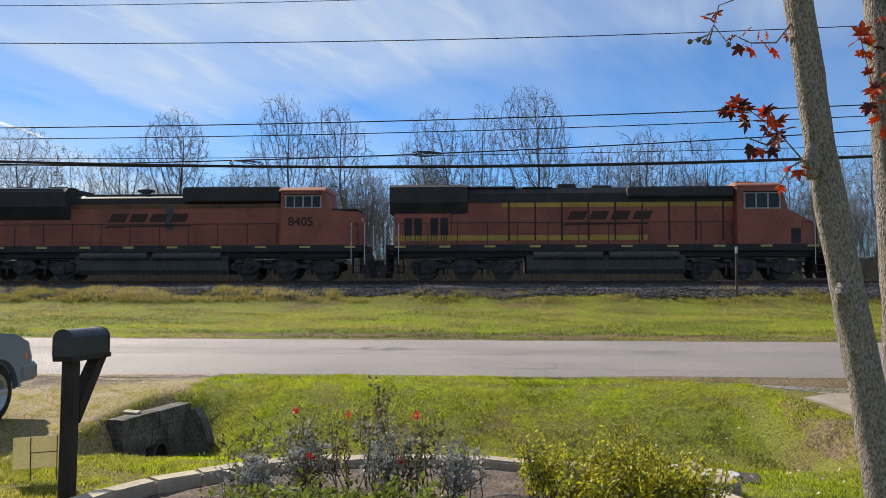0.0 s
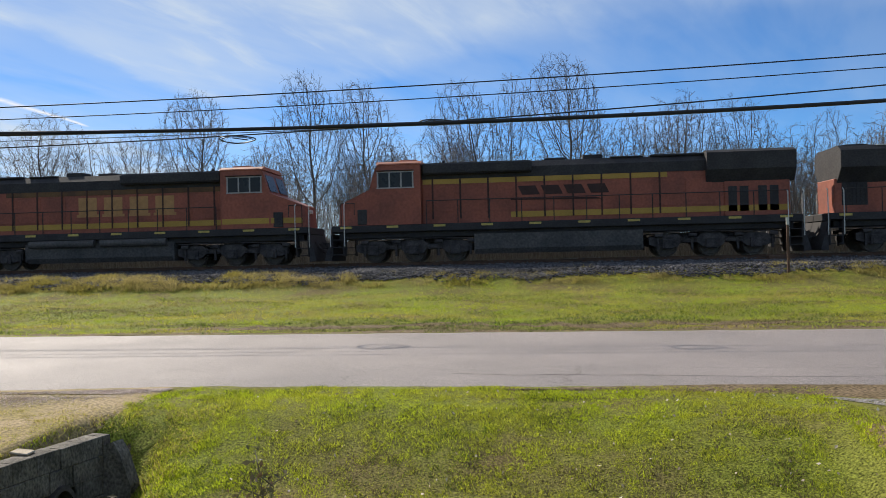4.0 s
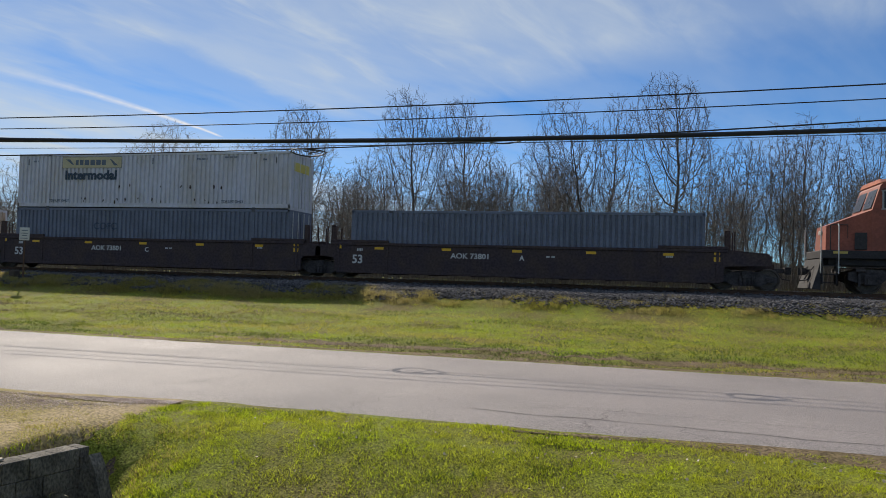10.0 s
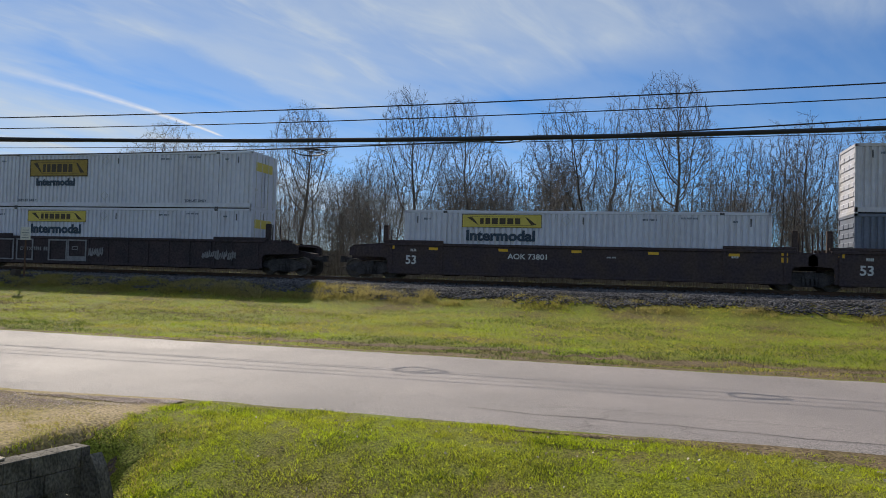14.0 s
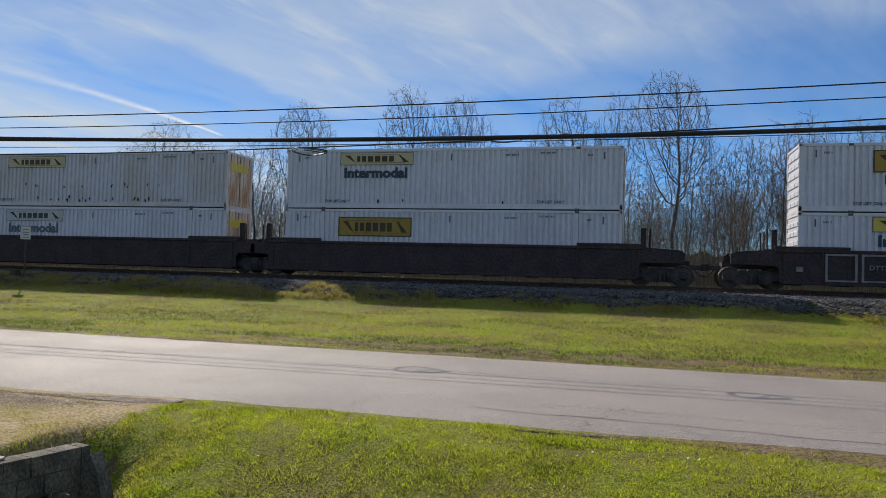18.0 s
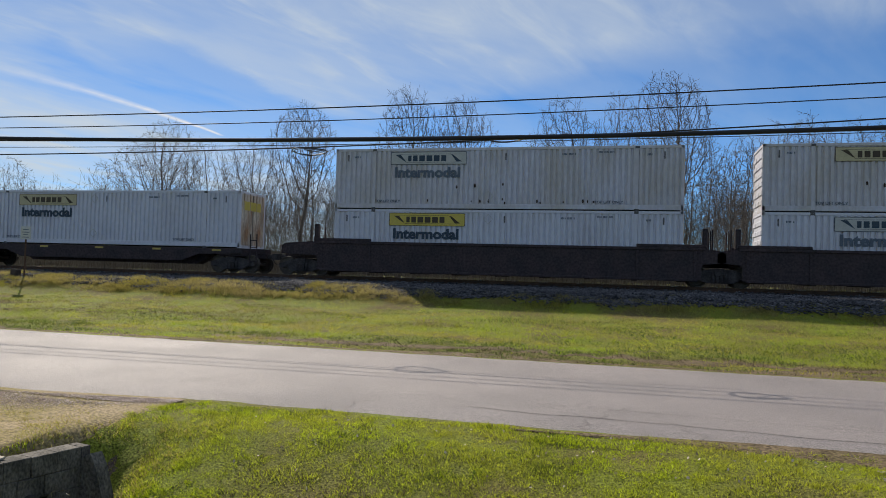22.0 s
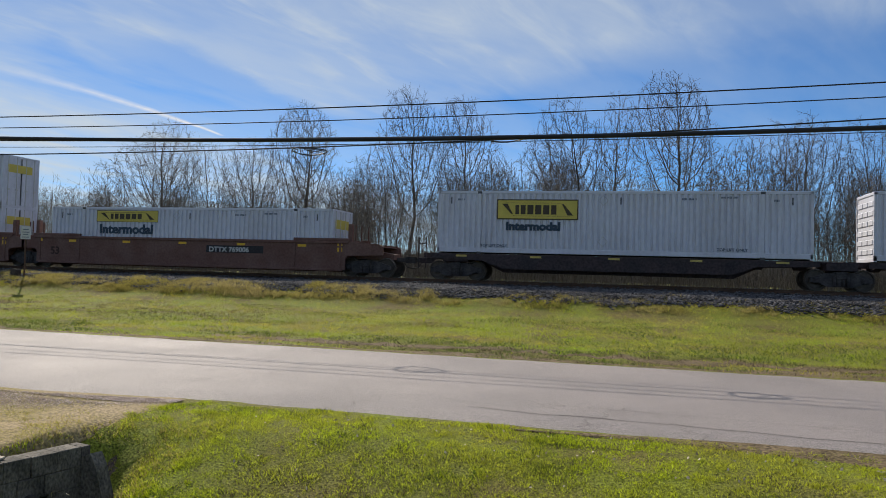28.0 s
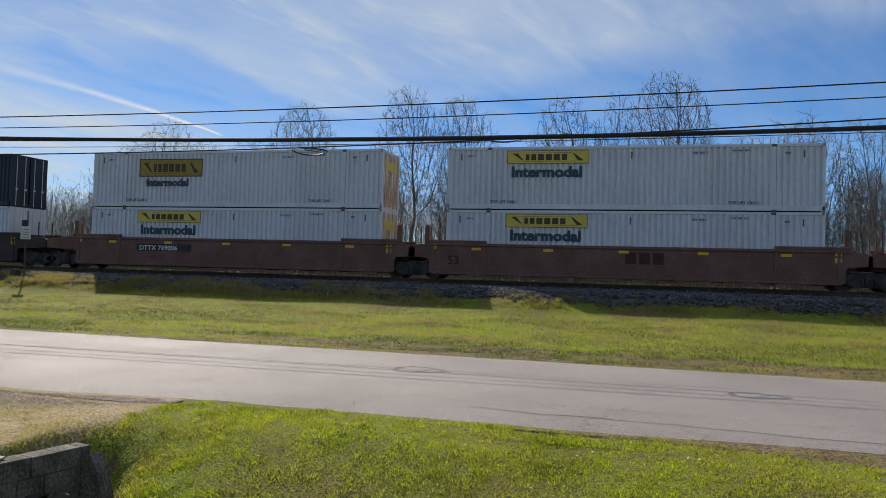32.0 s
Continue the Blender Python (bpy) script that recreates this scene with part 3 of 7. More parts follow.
GRIMY_YELLOW = material("grimy_yellow", (0.17, 0.085, 0.03), 0.6, vary=0.4, scale=1, bump=0.03, tint=(0.09, 0.045, 0.025))
WALKWAY = material("end_walkway", (0.34, 0.22, 0.09), 0.8, vary=0.3, scale=2, bump=0.1)
SOOT = material("sooty_orange", (0.085, 0.03, 0.022), 0.65, vary=0.5, scale=0.9, fine=9, bump=0.05, tint=(0.03, 0.02, 0.02))
# Every vehicle is an Empty at rail height; its space has x along the train, z up from the rail.
MOVERS = []       # (thing, place along the train, turned)
WHEELS = []       # wheelsets that roll


def vehicle(name, u, label, category, group, turned=False):
    ob = new(name)
    ob.matrix_basis = pose(u - 0.08, RAIL_Y, RAIL_Z, 0, 0, 180 if turned else 0)
    MOVERS.append((ob, u - 0.08, turned))
    ob["turned"] = int(turned)
    return tagged(ob, label, category, group)


def lathe(profile, n=20):
    """A body of revolution about y from (y, r) pairs."""
    s = Shape()
    for (y0, r0), (y1, r1) in zip(profile[:-1], profile[1:]):
        v = []
        for y, r in ((y0, r0), (y1, r1)):
            v += [(r * math.cos(2 * math.pi * k / n), y, r * math.sin(2 * math.pi * k / n)) for k in range(n)]
        s.add(v, [(k, (k + 1) % n, n + (k + 1) % n, n + k) for k in range(n)])
    return s


def wheelset_mesh(r):
    s = Shape()
    for q in (-1, 1):
        pr = [(q * 0.69, 0.02), (q * 0.69, r * 0.35), (q * 0.72, r * 0.40), (q * 0.735, r * 0.82), (q * 0.70, r * 0.88), (q * 0.70, r + 0.025), (q * 0.73, r + 0.02), (q * 0.74, r), (q * 0.83, r - 0.008), (q * 0.83, r * 0.88), (q * 0.79, r * 0.82), (q * 0.79, r * 0.36), (q * 0.85, r * 0.30), (q * 0.85, 0.02)]
        s.v, s.f = (lambda a: (a.v, a.f))(Shape().add(s.v, s.f).add(*(lambda w: (w.v, w.f))(lathe(pr, 18))))
    s.tube((0, -1.02, 0), (0, 1.02, 0), 0.085, None, 8)
    return s


WHEEL_ME = {}


def wheelset(r, x, parent):
    if r not in WHEEL_ME:
        WHEEL_ME[r] = wheelset_mesh(r).mesh("wheelset")
        bw = bmesh.new()
        bw.from_mesh(WHEEL_ME[r])
        bmesh.ops.remove_doubles(bw, verts=bw.verts, dist=1e-5)
        bmesh.ops.recalc_face_normals(bw, faces=bw.faces)
        bw.to_mesh(WHEEL_ME[r])
        bw.free()
        WHEEL_ME[r].materials.append(STEEL)
    ob = part("wheelset", WHEEL_ME[r], None, parent)
    ob.matrix_basis = pose(x, 0, r)
    WHEELS.append((ob, x, r))
    return ob


LOCO_TRUCK, CAR_TRUCK = {}, {}


def loco_truck(x, parent):
    """Three-axle truck: two cast side frames with springs and brake gear, a bolster, three wheelsets."""
    t = new("truck")
    t.parent = parent
    t.matrix_basis = pose(x, 0, 0)
    if not LOCO_TRUCK:
        s = Shape()
        pr = [(-2.75, 0.55), (-2.75, 0.85), (-2.3, 0.98), (-1.5, 1.0), (-1.2, 0.82), (-0.7, 0.82), (-0.4, 1.02), (0.4, 1.02), (0.7, 0.82), (1.2, 0.82), (1.5, 1.0), (2.3, 0.98), (2.75, 0.85), (2.75, 0.55), (2.35, 0.42), (1.55, 0.42), (1.3, 0.62), (0.6, 0.62), (0.4, 0.42), (-0.4, 0.42), (-0.6, 0.62), (-1.3, 0.62), (-1.55, 0.42), (-2.35, 0.42)]
        s.prism(pr, -1.12, -0.96)
        for a in (-1.93, 0, 1.93):
            s.box(a - 0.24, a + 0.24, -1.24, -1.08, 0.34, 0.78, 0.03)
            s.tube((a, -1.3, 0.53), (a, -1.2, 0.53), 0.15, None, 10)
        for a in (-1.25, -0.68, 0.68, 1.25):
            for k in range(4):
                s.tube((a, -1.16, 0.62 + 0.06 * k), (a, -1.16, 0.655 + 0.06 * k), 0.1, None, 8)
        for a in (-2.5, -1.0, 1.0, 2.5):
            s.tube((a, -1.2, 0.95), (a + 0.35, -1.2, 0.95), 0.09, None, 8)
            s.box(a + 0.1, a + 0.2, -1.17, -1.08, 0.3, 0.9, 0.01)
        s.path([(-2.7, -1.2, 1.08), (-1.0, -1.22, 1.12), (1.0, -1.22, 1.10), (2.7, -1.2, 1.06)], 0.025, 5)
        LOCO_TRUCK["side"] = s.mesh("side_frame")
        LOCO_TRUCK["side"].materials.append(GRIME)
        b = Shape().box(-2.2, 2.2, -0.55, 0.55, 0.6, 1.05, 0.04).box(-0.5, 0.5, -0.95, 0.95, 0.72, 1.2, 0.04)
        LOCO_TRUCK["bolster"] = b.mesh("bolster")
        LOCO_TRUCK["bolster"].materials.append(GRIME)
    part("side_frame", LOCO_TRUCK["side"], None, t)
    part("side_frame", LOCO_TRUCK["side"], None, t, at=pose(0, 0, 0, 0, 0, 180))
    part("bolster", LOCO_TRUCK["bolster"], None, t)
    for a in (-1.93, 0, 1.93):
        wheelset(0.53, a, t)


def car_truck(x, parent):
    """Two-axle freight truck."""
    t = new("truck")
    t.parent = parent
    t.matrix_basis = pose(x, 0, 0)
    if not CAR_TRUCK:
        s = Shape()
        pr = [(-1.2, 0.36), (-1.2, 0.55), (-0.95, 0.62), (-0.5, 0.78), (0.5, 0.78), (0.95, 0.62), (1.2, 0.55), (1.2, 0.36), (0.95, 0.36), (0.5, 0.18), (-0.5, 0.18), (-0.95, 0.36)]
        s.prism(pr, -1.09, -0.97)
        for a in (-0.9, 0.9):
            s.box(a - 0.14, a + 0.14, -1.15, -0.95, 0.33, 0.57, 0.02)
            s.tube((a, -1.19, 0.45), (a, -1.1, 0.45), 0.1, None, 10)
        for a in (-0.26, -0.09, 0.09, 0.26):
            s.tube((a, -1.12, 0.24), (a, -1.12, 0.60), 0.07, None, 8)
        CAR_TRUCK["side"] = s.mesh("side_frame")
        CAR_TRUCK["side"].materials.append(GRIME)
        CAR_TRUCK["bolster"] = Shape().box(-0.22, 0.22, -1.2, 1.2, 0.5, 0.82, 0.03).mesh("bolster")
        CAR_TRUCK["bolster"].materials.append(GRIME)
    part("side_frame", CAR_TRUCK["side"], None, t)
    part("side_frame", CAR_TRUCK["side"], None, t, at=pose(0, 0, 0, 0, 0, 180))
    part("bolster", CAR_TRUCK["bolster"], None, t)
    for a in (-0.9, 0.9):
        wheelset(0.46, a, t)


def coupler(x, way, parent, z=0.87):
    s = Shape().box(min(x, x - way * 0.7), max(x, x - way * 0.7), -0.09, 0.09, z - 0.1, z + 0.1, 0.02)
    s.prism([(x - way * 0.22, -0.16), (x + way * 0.03, -0.17), (x + way * 0.06, 0.0), (x - way * 0.02, 0.05), (x - way * 0.05, 0.16), (x - way * 0.22, 0.16)], z - 0.15, z + 0.15, "z")
    s.path([(x - way * 0.5, 0.35, z), (x - way * 0.25, 0.3, z - 0.35), (x + way * 0.05, 0.2, z - 0.4)], 0.025, 5)
    part("coupler", s, GRIME, parent)


def steps(x, way, parent, y=-1.5):
    """Corner steps with side plates and treads; way points to the end of the unit."""
    q = 1 if y > 0 else -1
    s = Shape()
    for a in (x, x + way * 0.55):
        s.prism([(a - 0.02, 0.35), (a + 0.02, 0.35), (a + 0.02, 1.75), (a - 0.02, 1.75)], y, y - q * 0.45)
    for z in (0.4, 0.75, 1.1, 1.45):
        s.box(x, x + way * 0.55, y, y - q * 0.4, z, z + 0.035)
    part("steps", s, LOCO_BLACK, parent)
    for a in (x - way * 0.05, x + way * 0.62):
        g = Shape().path([(a, y + q * 0.02, 0.8), (a, y + q * 0.04, 1.6), (a, y + q * 0.02, 2.75), (a, y - q * 0.1, 2.85)], 0.022, 6)
        part("grab_iron", g, RAILWHITE, parent, "white grab rail")


def handrail(x0, x1, y, parent, z=1.78, h=1.05, n=9):
    s = Shape()
    for k in range(n):
        a = x0 + (x1 - x0) * k / (n - 1)
        s.tube((a, y, z - 0.05), (a, y, z + h), 0.022, None, 6)
    s.path([(x0, y, z + h), (x1, y, z + h)], 0.02, 6)
    part("handrail", s, LOCO_BLACK, parent)


def badge_blocks(x0, z0, w, h, count, slant, y, mat, parent, swoosh=None):
    """A railway emblem drawn as plain slanted blocks, with an optional line below."""
    gap = w / count
    for k in range(count):
        s = Shape()
        a = x0 + k * gap
        b = a + gap * 0.78
        s.prism([(a, z0), (b, z0), (b + slant, z0 + h), (a + slant, z0 + h)], y, y - 0.006)
        part("emblem_block", s, mat, parent, "dark slanted emblem block")
    if swoosh:
        xa, xb, zb = swoosh
        part("emblem_line", Shape().prism([(xa, zb), (xb, zb + 0.06), (xb, zb + 0.12), (xa + 0.3, zb + 0.1)], y, y - 0.006), mat, parent)


def grille(x0, x1, z0, z1, y, n, parent, mat=LOCO_BLACK, vertical=True):
    s = Shape()
    s.box(x0, x1, y - 0.005, y + 0.01, z0, z1)
    for k in range(n):
        if vertical:
            a = x0 + (x1 - x0) * (k + 0.5) / n
            s.box(a - 0.015, a + 0.015, y - 0.03, y, z0, z1)
        else:
            a = z0 + (z1 - z0) * (k + 0.5) / n
            s.box(x0, x1, y - 0.03, y, a - 0.012, a + 0.012)
    part("grille", s, mat, parent)



def loco_underframe(L, half):
    """Frame, sill, trucks, tank, couplers, plows, steps shared by all locomotives."""
    e = half - 0.55
    part("frame", Shape().box(-e, e, -1.5, 1.5, 1.42, 1.76, 0.03).box(-e + 0.3, e - 0.3, -1.2, 1.2, 1.15, 1.44, 0.03), LOCO_BLACK, L)
    for q in (-1, 1):
        for k in range(10):
            a = -e + 0.7 + k * (2 * e - 1.4) / 9
            part("sill_reflector", Shape().box(a - 0.27, a + 0.27, q * 1.5, q * 1.512, 1.62, 1.72), SILL_TAB, L)
    loco_truck(-6.75, L)
    loco_truck(6.75, L)
    for way in (-1, 1):
        coupler(way * half, way, L)
        p = Shape().prism([(way * (e + 0.02), 0.12), (way * (e + 0.35), 0.16), (way * (e + 0.12), 0.95), (way * (e + 0.02), 1.4)], -1.45, 1.45)
        part("plow", p, LOCO_BLACK, L)
        for q in (-1, 1):
            steps(way * (e - 0.58), way, L, q * 1.5)
        for k in (-0.7, -0.55, 0.6):
            hose = Shape().path([(way * (e + 0.1), k, 1.1), (way * (e + 0.35), k, 0.75), (way * (half - 0.1), k * 0.8, 0.55)], 0.025, 5)
            part("air_hose", hose, GRIME, L)


def tank(L, x0, x1, mat=TANK, tanks=True):
    pr = [(-1.3, 0.55), (-1.15, 0.32), (1.15, 0.32), (1.3, 0.55), (1.36, 1.25), (-1.36, 1.25)]
    s = Shape().prism(pr, x0, x1, "x")
    s.box(x0 - 0.02, x0 + 0.05, -1.33, 1.33, 0.4, 1.24, 0.02).box(x1 - 0.05, x1 + 0.02, -1.33, 1.33, 0.4, 1.24, 0.02)
    part("fuel_tank", s, mat, L, "grimy grey fuel tank")
    if tanks:
        for q in (-1, 1):
            for a, b in ((x0 + 0.3, (x0 + x1) / 2 - 0.15), ((x0 + x1) / 2 + 0.15, x1 - 0.3)):
                part("air_reservoir", Shape().tube((a, q * 1.40, 1.24), (b, q * 1.40, 1.24), 0.19, None, 14), TANK, L)


def cab_windows(L, x0, x1, z0, z1, y, n):
    w = (x1 - x0) / n
    for q in (-1, 1):
        fr = Shape()
        fr.box(x0 - 0.06, x1 + 0.06, q * y, q * (y + 0.025), z1, z1 + 0.06).box(x0 - 0.06, x1 + 0.06, q * y, q * (y + 0.025), z0 - 0.06, z0)
        for k in range(n + 1):
            a = x0 + k * w
            fr.box(a - 0.035, a + 0.035, q * y, q * (y + 0.025), z0, z1)
        part("window_frame", fr, CAB_TRIM, L, "dull silver window frame")
        for k in range(n):
            part("window_pane", Shape().box(x0 + k * w + 0.035, x0 + (k + 1) * w - 0.035, q * (y + 0.004), q * (y + 0.014), z0, z1), GLASS_DARK, L)
        part("sun_visor", Shape().box(x0 - 0.05, x1 + 0.05, q * y, q * (y + 0.16), z1 + 0.08, z1 + 0.10), LOCO_BLACK, L)


def ge_loco(u, turned, label, style, reservoirs=True):
    """General wide-cab road engine; front at +x before turning. style: 'swoosh' or 'serif' paint, 'wings' radiators."""
    half = 11.15
    L = vehicle("locomotive", u, label, "locomotive", "locomotives of the train", turned)
    loco_underframe(L, half)
    tank(L, -3.7, 3.9, TANK, reservoirs)
    wide = 0.98
    # long hood with a black upper band
    part("hood", Shape().box(-7.4, 6.35, -wide, wide, 1.76, 3.86, 0.03), ORANGE, L)
    top = Shape().prism([(-wide, 3.86), (wide, 3.86), (wide, 4.32), (0.6, 4.62), (-0.6, 4.62), (-wide, 4.32)], -7.4, 6.35, "x")
    part("hood_roof", top, LOCO_BLACK, L)
    part("blower_duct", Shape().box(1.2, 6.3, -1.35, 1.35, 4.05, 4.58, 0.08), LOCO_BLACK, L)
    pieces("exhaust_stack", [Shape().box(-2.1, -1.2, -0.4, 0.4, 4.6, 4.84, 0.04), Shape().box(-0.4, 0.6, -0.45, 0.45, 4.6, 4.75, 0.05)], LOCO_BLACK, L)
    pieces("roof_hatch", [Shape().box(-6.9, -4.2, -0.75, 0.75, 4.6, 4.70, 0.03), Shape().box(-3.9, -2.4, -0.7, 0.7, 4.6, 4.68, 0.03)], LOCO_BLACK, L)
    # radiator block at the rear
    ex = 0.55 if style == "wings" else 0.35
    rad = Shape().prism([(-wide, 3.3), (wide, 3.3), (wide + ex, 3.85), (wide + ex, 4.62), (wide + ex - 0.3, 4.76), (-wide - ex + 0.3, 4.76), (-wide - ex, 4.62), (-wide - ex, 3.85)], -10.45, -6.6, "x")
    part("radiator", rad, LOCO_BLACK, L, "black flared radiator block")
    if style == "wings":
        fans = Shape()
        for a, b in ((-10.7, -10.25), (-7.1, -6.55), (-4.7, -4.2)):
            part("radiator_plate", Shape().prism([(-1.68, 4.60), (-1.45, 4.99), (1.45, 4.99), (1.68, 4.60)], a, b, "x"), RAILWHITE, L, "pale grey metal plate between radiator grids")
        for a, b in ((-10.25, -7.1), (-6.55, -4.7)):
            n = int((b - a) / 0.11)
            for k in range(n):
                fans.prism([(-1.66, 4.62), (-1.42, 4.97), (1.42, 4.97), (1.66, 4.62)], a + (k + 0.15) * (b - a) / n, a + (k + 0.7) * (b - a) / n, "x")
        # grid colour lifted from black to grey for the sun on top
        tagged(part("radiator_grid", fans, LOUVRE, L, "louvred radiator grid greyed as if sunlit"), kind="stuff")
        for q in (-1, 1):
            part("radiator_wing", Shape().prism([(-10.7, 4.2), (-4.3, 4.2), (-4.2, 4.62), (-10.8, 4.62)], q * 1.1, q * 1.64), LOCO_BLACK, L)
    part("rear_hood", Shape().box(-10.25, -7.4 if style != "wings" else -4.6, -wide - 0.02, wide + 0.02, 1.76, 3.7, 0.03), SOOT if style == "wings" else ORANGE, L)
    # number boards, headlamp at the rear
    part("rear_light_box", Shape().box(-10.32, -10.24, -0.35, 0.35, 3.55, 3.95, 0.02), LOCO_BLACK, L)
    # equipment slots
    for q in (-1, 1):
        for k, a in enumerate((-9.75, -9.25, -8.45, -7.95)):
            grille(a, a + 0.38, 1.98, 3.1, q * (wide + 0.02), 3, L)
        for a in (-6.9, -5.6, -4.3, -3.0, -1.7, -0.4, 0.9, 2.2, 3.5, 4.8):
            d = Shape().box(a + 0.04, a + 1.2, q * wide, q * (wide + 0.018), 2.32, 3.5, 0.006)
            part("hood_door", d, ORANGE, L)
        if style != "serif":
            for a in (-1.6, 0.9, 3.9):
                grille(a, a + 1.1, 3.66, 3.84, q * (wide + 0.02), 7, L, LOCO_YELLOW, True)
    # stripes
    for q in (-1, 1):
        part("stripe", Shape().box(-4.9, 6.3, q * wide, q * (wide + 0.022), 3.62, 3.85), GRIMY_YELLOW if style == "serif" else LOCO_YELLOW, L, "faded yellow upper stripe")
        part("stripe", Shape().box(-7.3 if style == "wings" else -10.2, 2.2 if style != "serif" else 6.3, q * (wide + 0.022), q * (wide + 0.03), 1.98, 2.24), LOCO_YELLOW, L, "faded yellow lower stripe")
    # cab and nose
    cab = Shape().prism([(6.35, 1.76), (8.75, 1.76), (8.75, 3.42), (8.45, 4.42), (8.3, 4.6), (6.35, 4.6)], -1.5, 1.5)
    part("cab", cab, ORANGE, L, "orange wide cab")
    part("cab_roof", Shape().prism([(-1.55, 4.55), (1.55, 4.55), (1.2, 4.72), (-1.2, 4.72)], 6.3, 8.42, "x"), ORANGE_ROOF, L, "sun-faded pink-orange cab roof")
    part("air_conditioner", Shape().box(6.6, 7.5, -0.5, 0.5, 4.72, 4.88, 0.05), ORANGE_ROOF, L)
    nose = Shape().add([(8.75, -1.5, 1.76), (8.75, 1.5, 1.76), (8.75, 1.5, 3.42), (8.75, -1.5, 3.42), (10.35, -1.0, 1.76), (10.35, 1.0, 1.76), (10.3, 0.85, 2.8), (10.3, -0.85, 2.8)],
                       [(0, 1, 2, 3), (7, 6, 5, 4), (0, 4, 5, 1), (3, 2, 6, 7), (0, 3, 7, 4), (1, 5, 6, 2)])
    part("nose", nose, ORANGE, L)
    if style == "serif":
        part("stripe", Shape().add([(8.8, -1.505, 1.98), (10.2, -1.06, 1.98), (10.2, -1.06, 2.24), (8.8, -1.505, 2.24), (8.8, -1.49, 1.98), (10.2, -1.04, 1.98), (10.2, -1.04, 2.24), (8.8, -1.49, 2.24)],
                                    [(0, 1, 2, 3), (4, 7, 6, 5), (0, 4, 5, 1), (3, 2, 6, 7), (0, 3, 7, 4), (1, 5, 6, 2)]), LOCO_YELLOW, L)
    for q in (-1, 1):
        if style == "serif":
            part("stripe", Shape().box(6.4, 8.7, q * 1.5, q * 1.51, 1.98, 2.24), LOCO_YELLOW, L)
        for a in range(9):
            part("hood_post", Shape().box(-4.6 + a * 1.3, -4.52 + a * 1.3, q * wide, q * (wide + 0.045), 1.98, 3.86, 0.006), SOOT, L)
        part("cab_door", Shape().box(8.9, 9.35, q * 1.35, q * 1.46, 1.8, 2.5, 0.02), LOCO_BLACK, L)
    cab_windows(L, 6.7, 8.35, 3.5, 4.18, 1.5, 3)
    for q in (-1, 1):
        wind = Shape().add([(8.77, q * 0.15, 3.52), (8.77, q * 1.35, 3.52), (8.50, q * 1.3, 4.3), (8.50, q * 0.15, 4.3), (8.74, q * 0.15, 3.52), (8.74, q * 1.35, 3.52), (8.47, q * 1.3, 4.3), (8.47, q * 0.15, 4.3)],
                 [(0, 1, 2, 3), (4, 7, 6, 5), (0, 4, 5, 1), (3, 2, 6, 7), (0, 3, 7, 4), (1, 5, 6, 2)])
        part("windshield", wind, GLASS_DARK, L)
    pieces("headlight", [Shape().tube((10.3, a, 2.55), (10.36, a, 2.55), 0.1, None, 12) for a in (-0.16, 0.16)], RAILWHITE, L)
    for q in (-1, 1):
        handrail(-10.0, 6.1, q * 1.46, L, n=12)
        handrail(8.9, 10.2, q * 1.15, L, n=3)
        if style == "serif":
            for k in range(4):
                s = Shape()
                a = -1.1 + k * 1.32
                s.box(a, a + 0.95, q * (wide + 0.018), q * (wide + 0.026), 2.62, 3.5, 0.003)
                s.box(a - 0.1, a + 1.05, q * (wide + 0.018), q * (wide + 0.025), 2.55, 2.68, 0.003)
                part("emblem_block", s, BADGE_YELLOW, L, "pale yellow emblem block")
        else:
            badge_blocks(-1.7 if q < 0 else -2.3, 3.0, 4.2, 0.42, 4, 0.2, q * (wide + 0.026) + (0 if q < 0 else 0.006), BADGE_DARK, L, (-2.0, 2.2, 2.72))
    bell = Shape().tube((5.4, 0, 4.62), (5.4, 0, 4.85), 0.12, 0.06, 10)
    part("horn", bell, LOCO_BLACK, L)
    part("antenna", Shape().tube((7.8, 0.4, 4.72), (7.8, 0.4, 5.0), 0.02, None, 6), LOCO_BLACK, L)
    return L


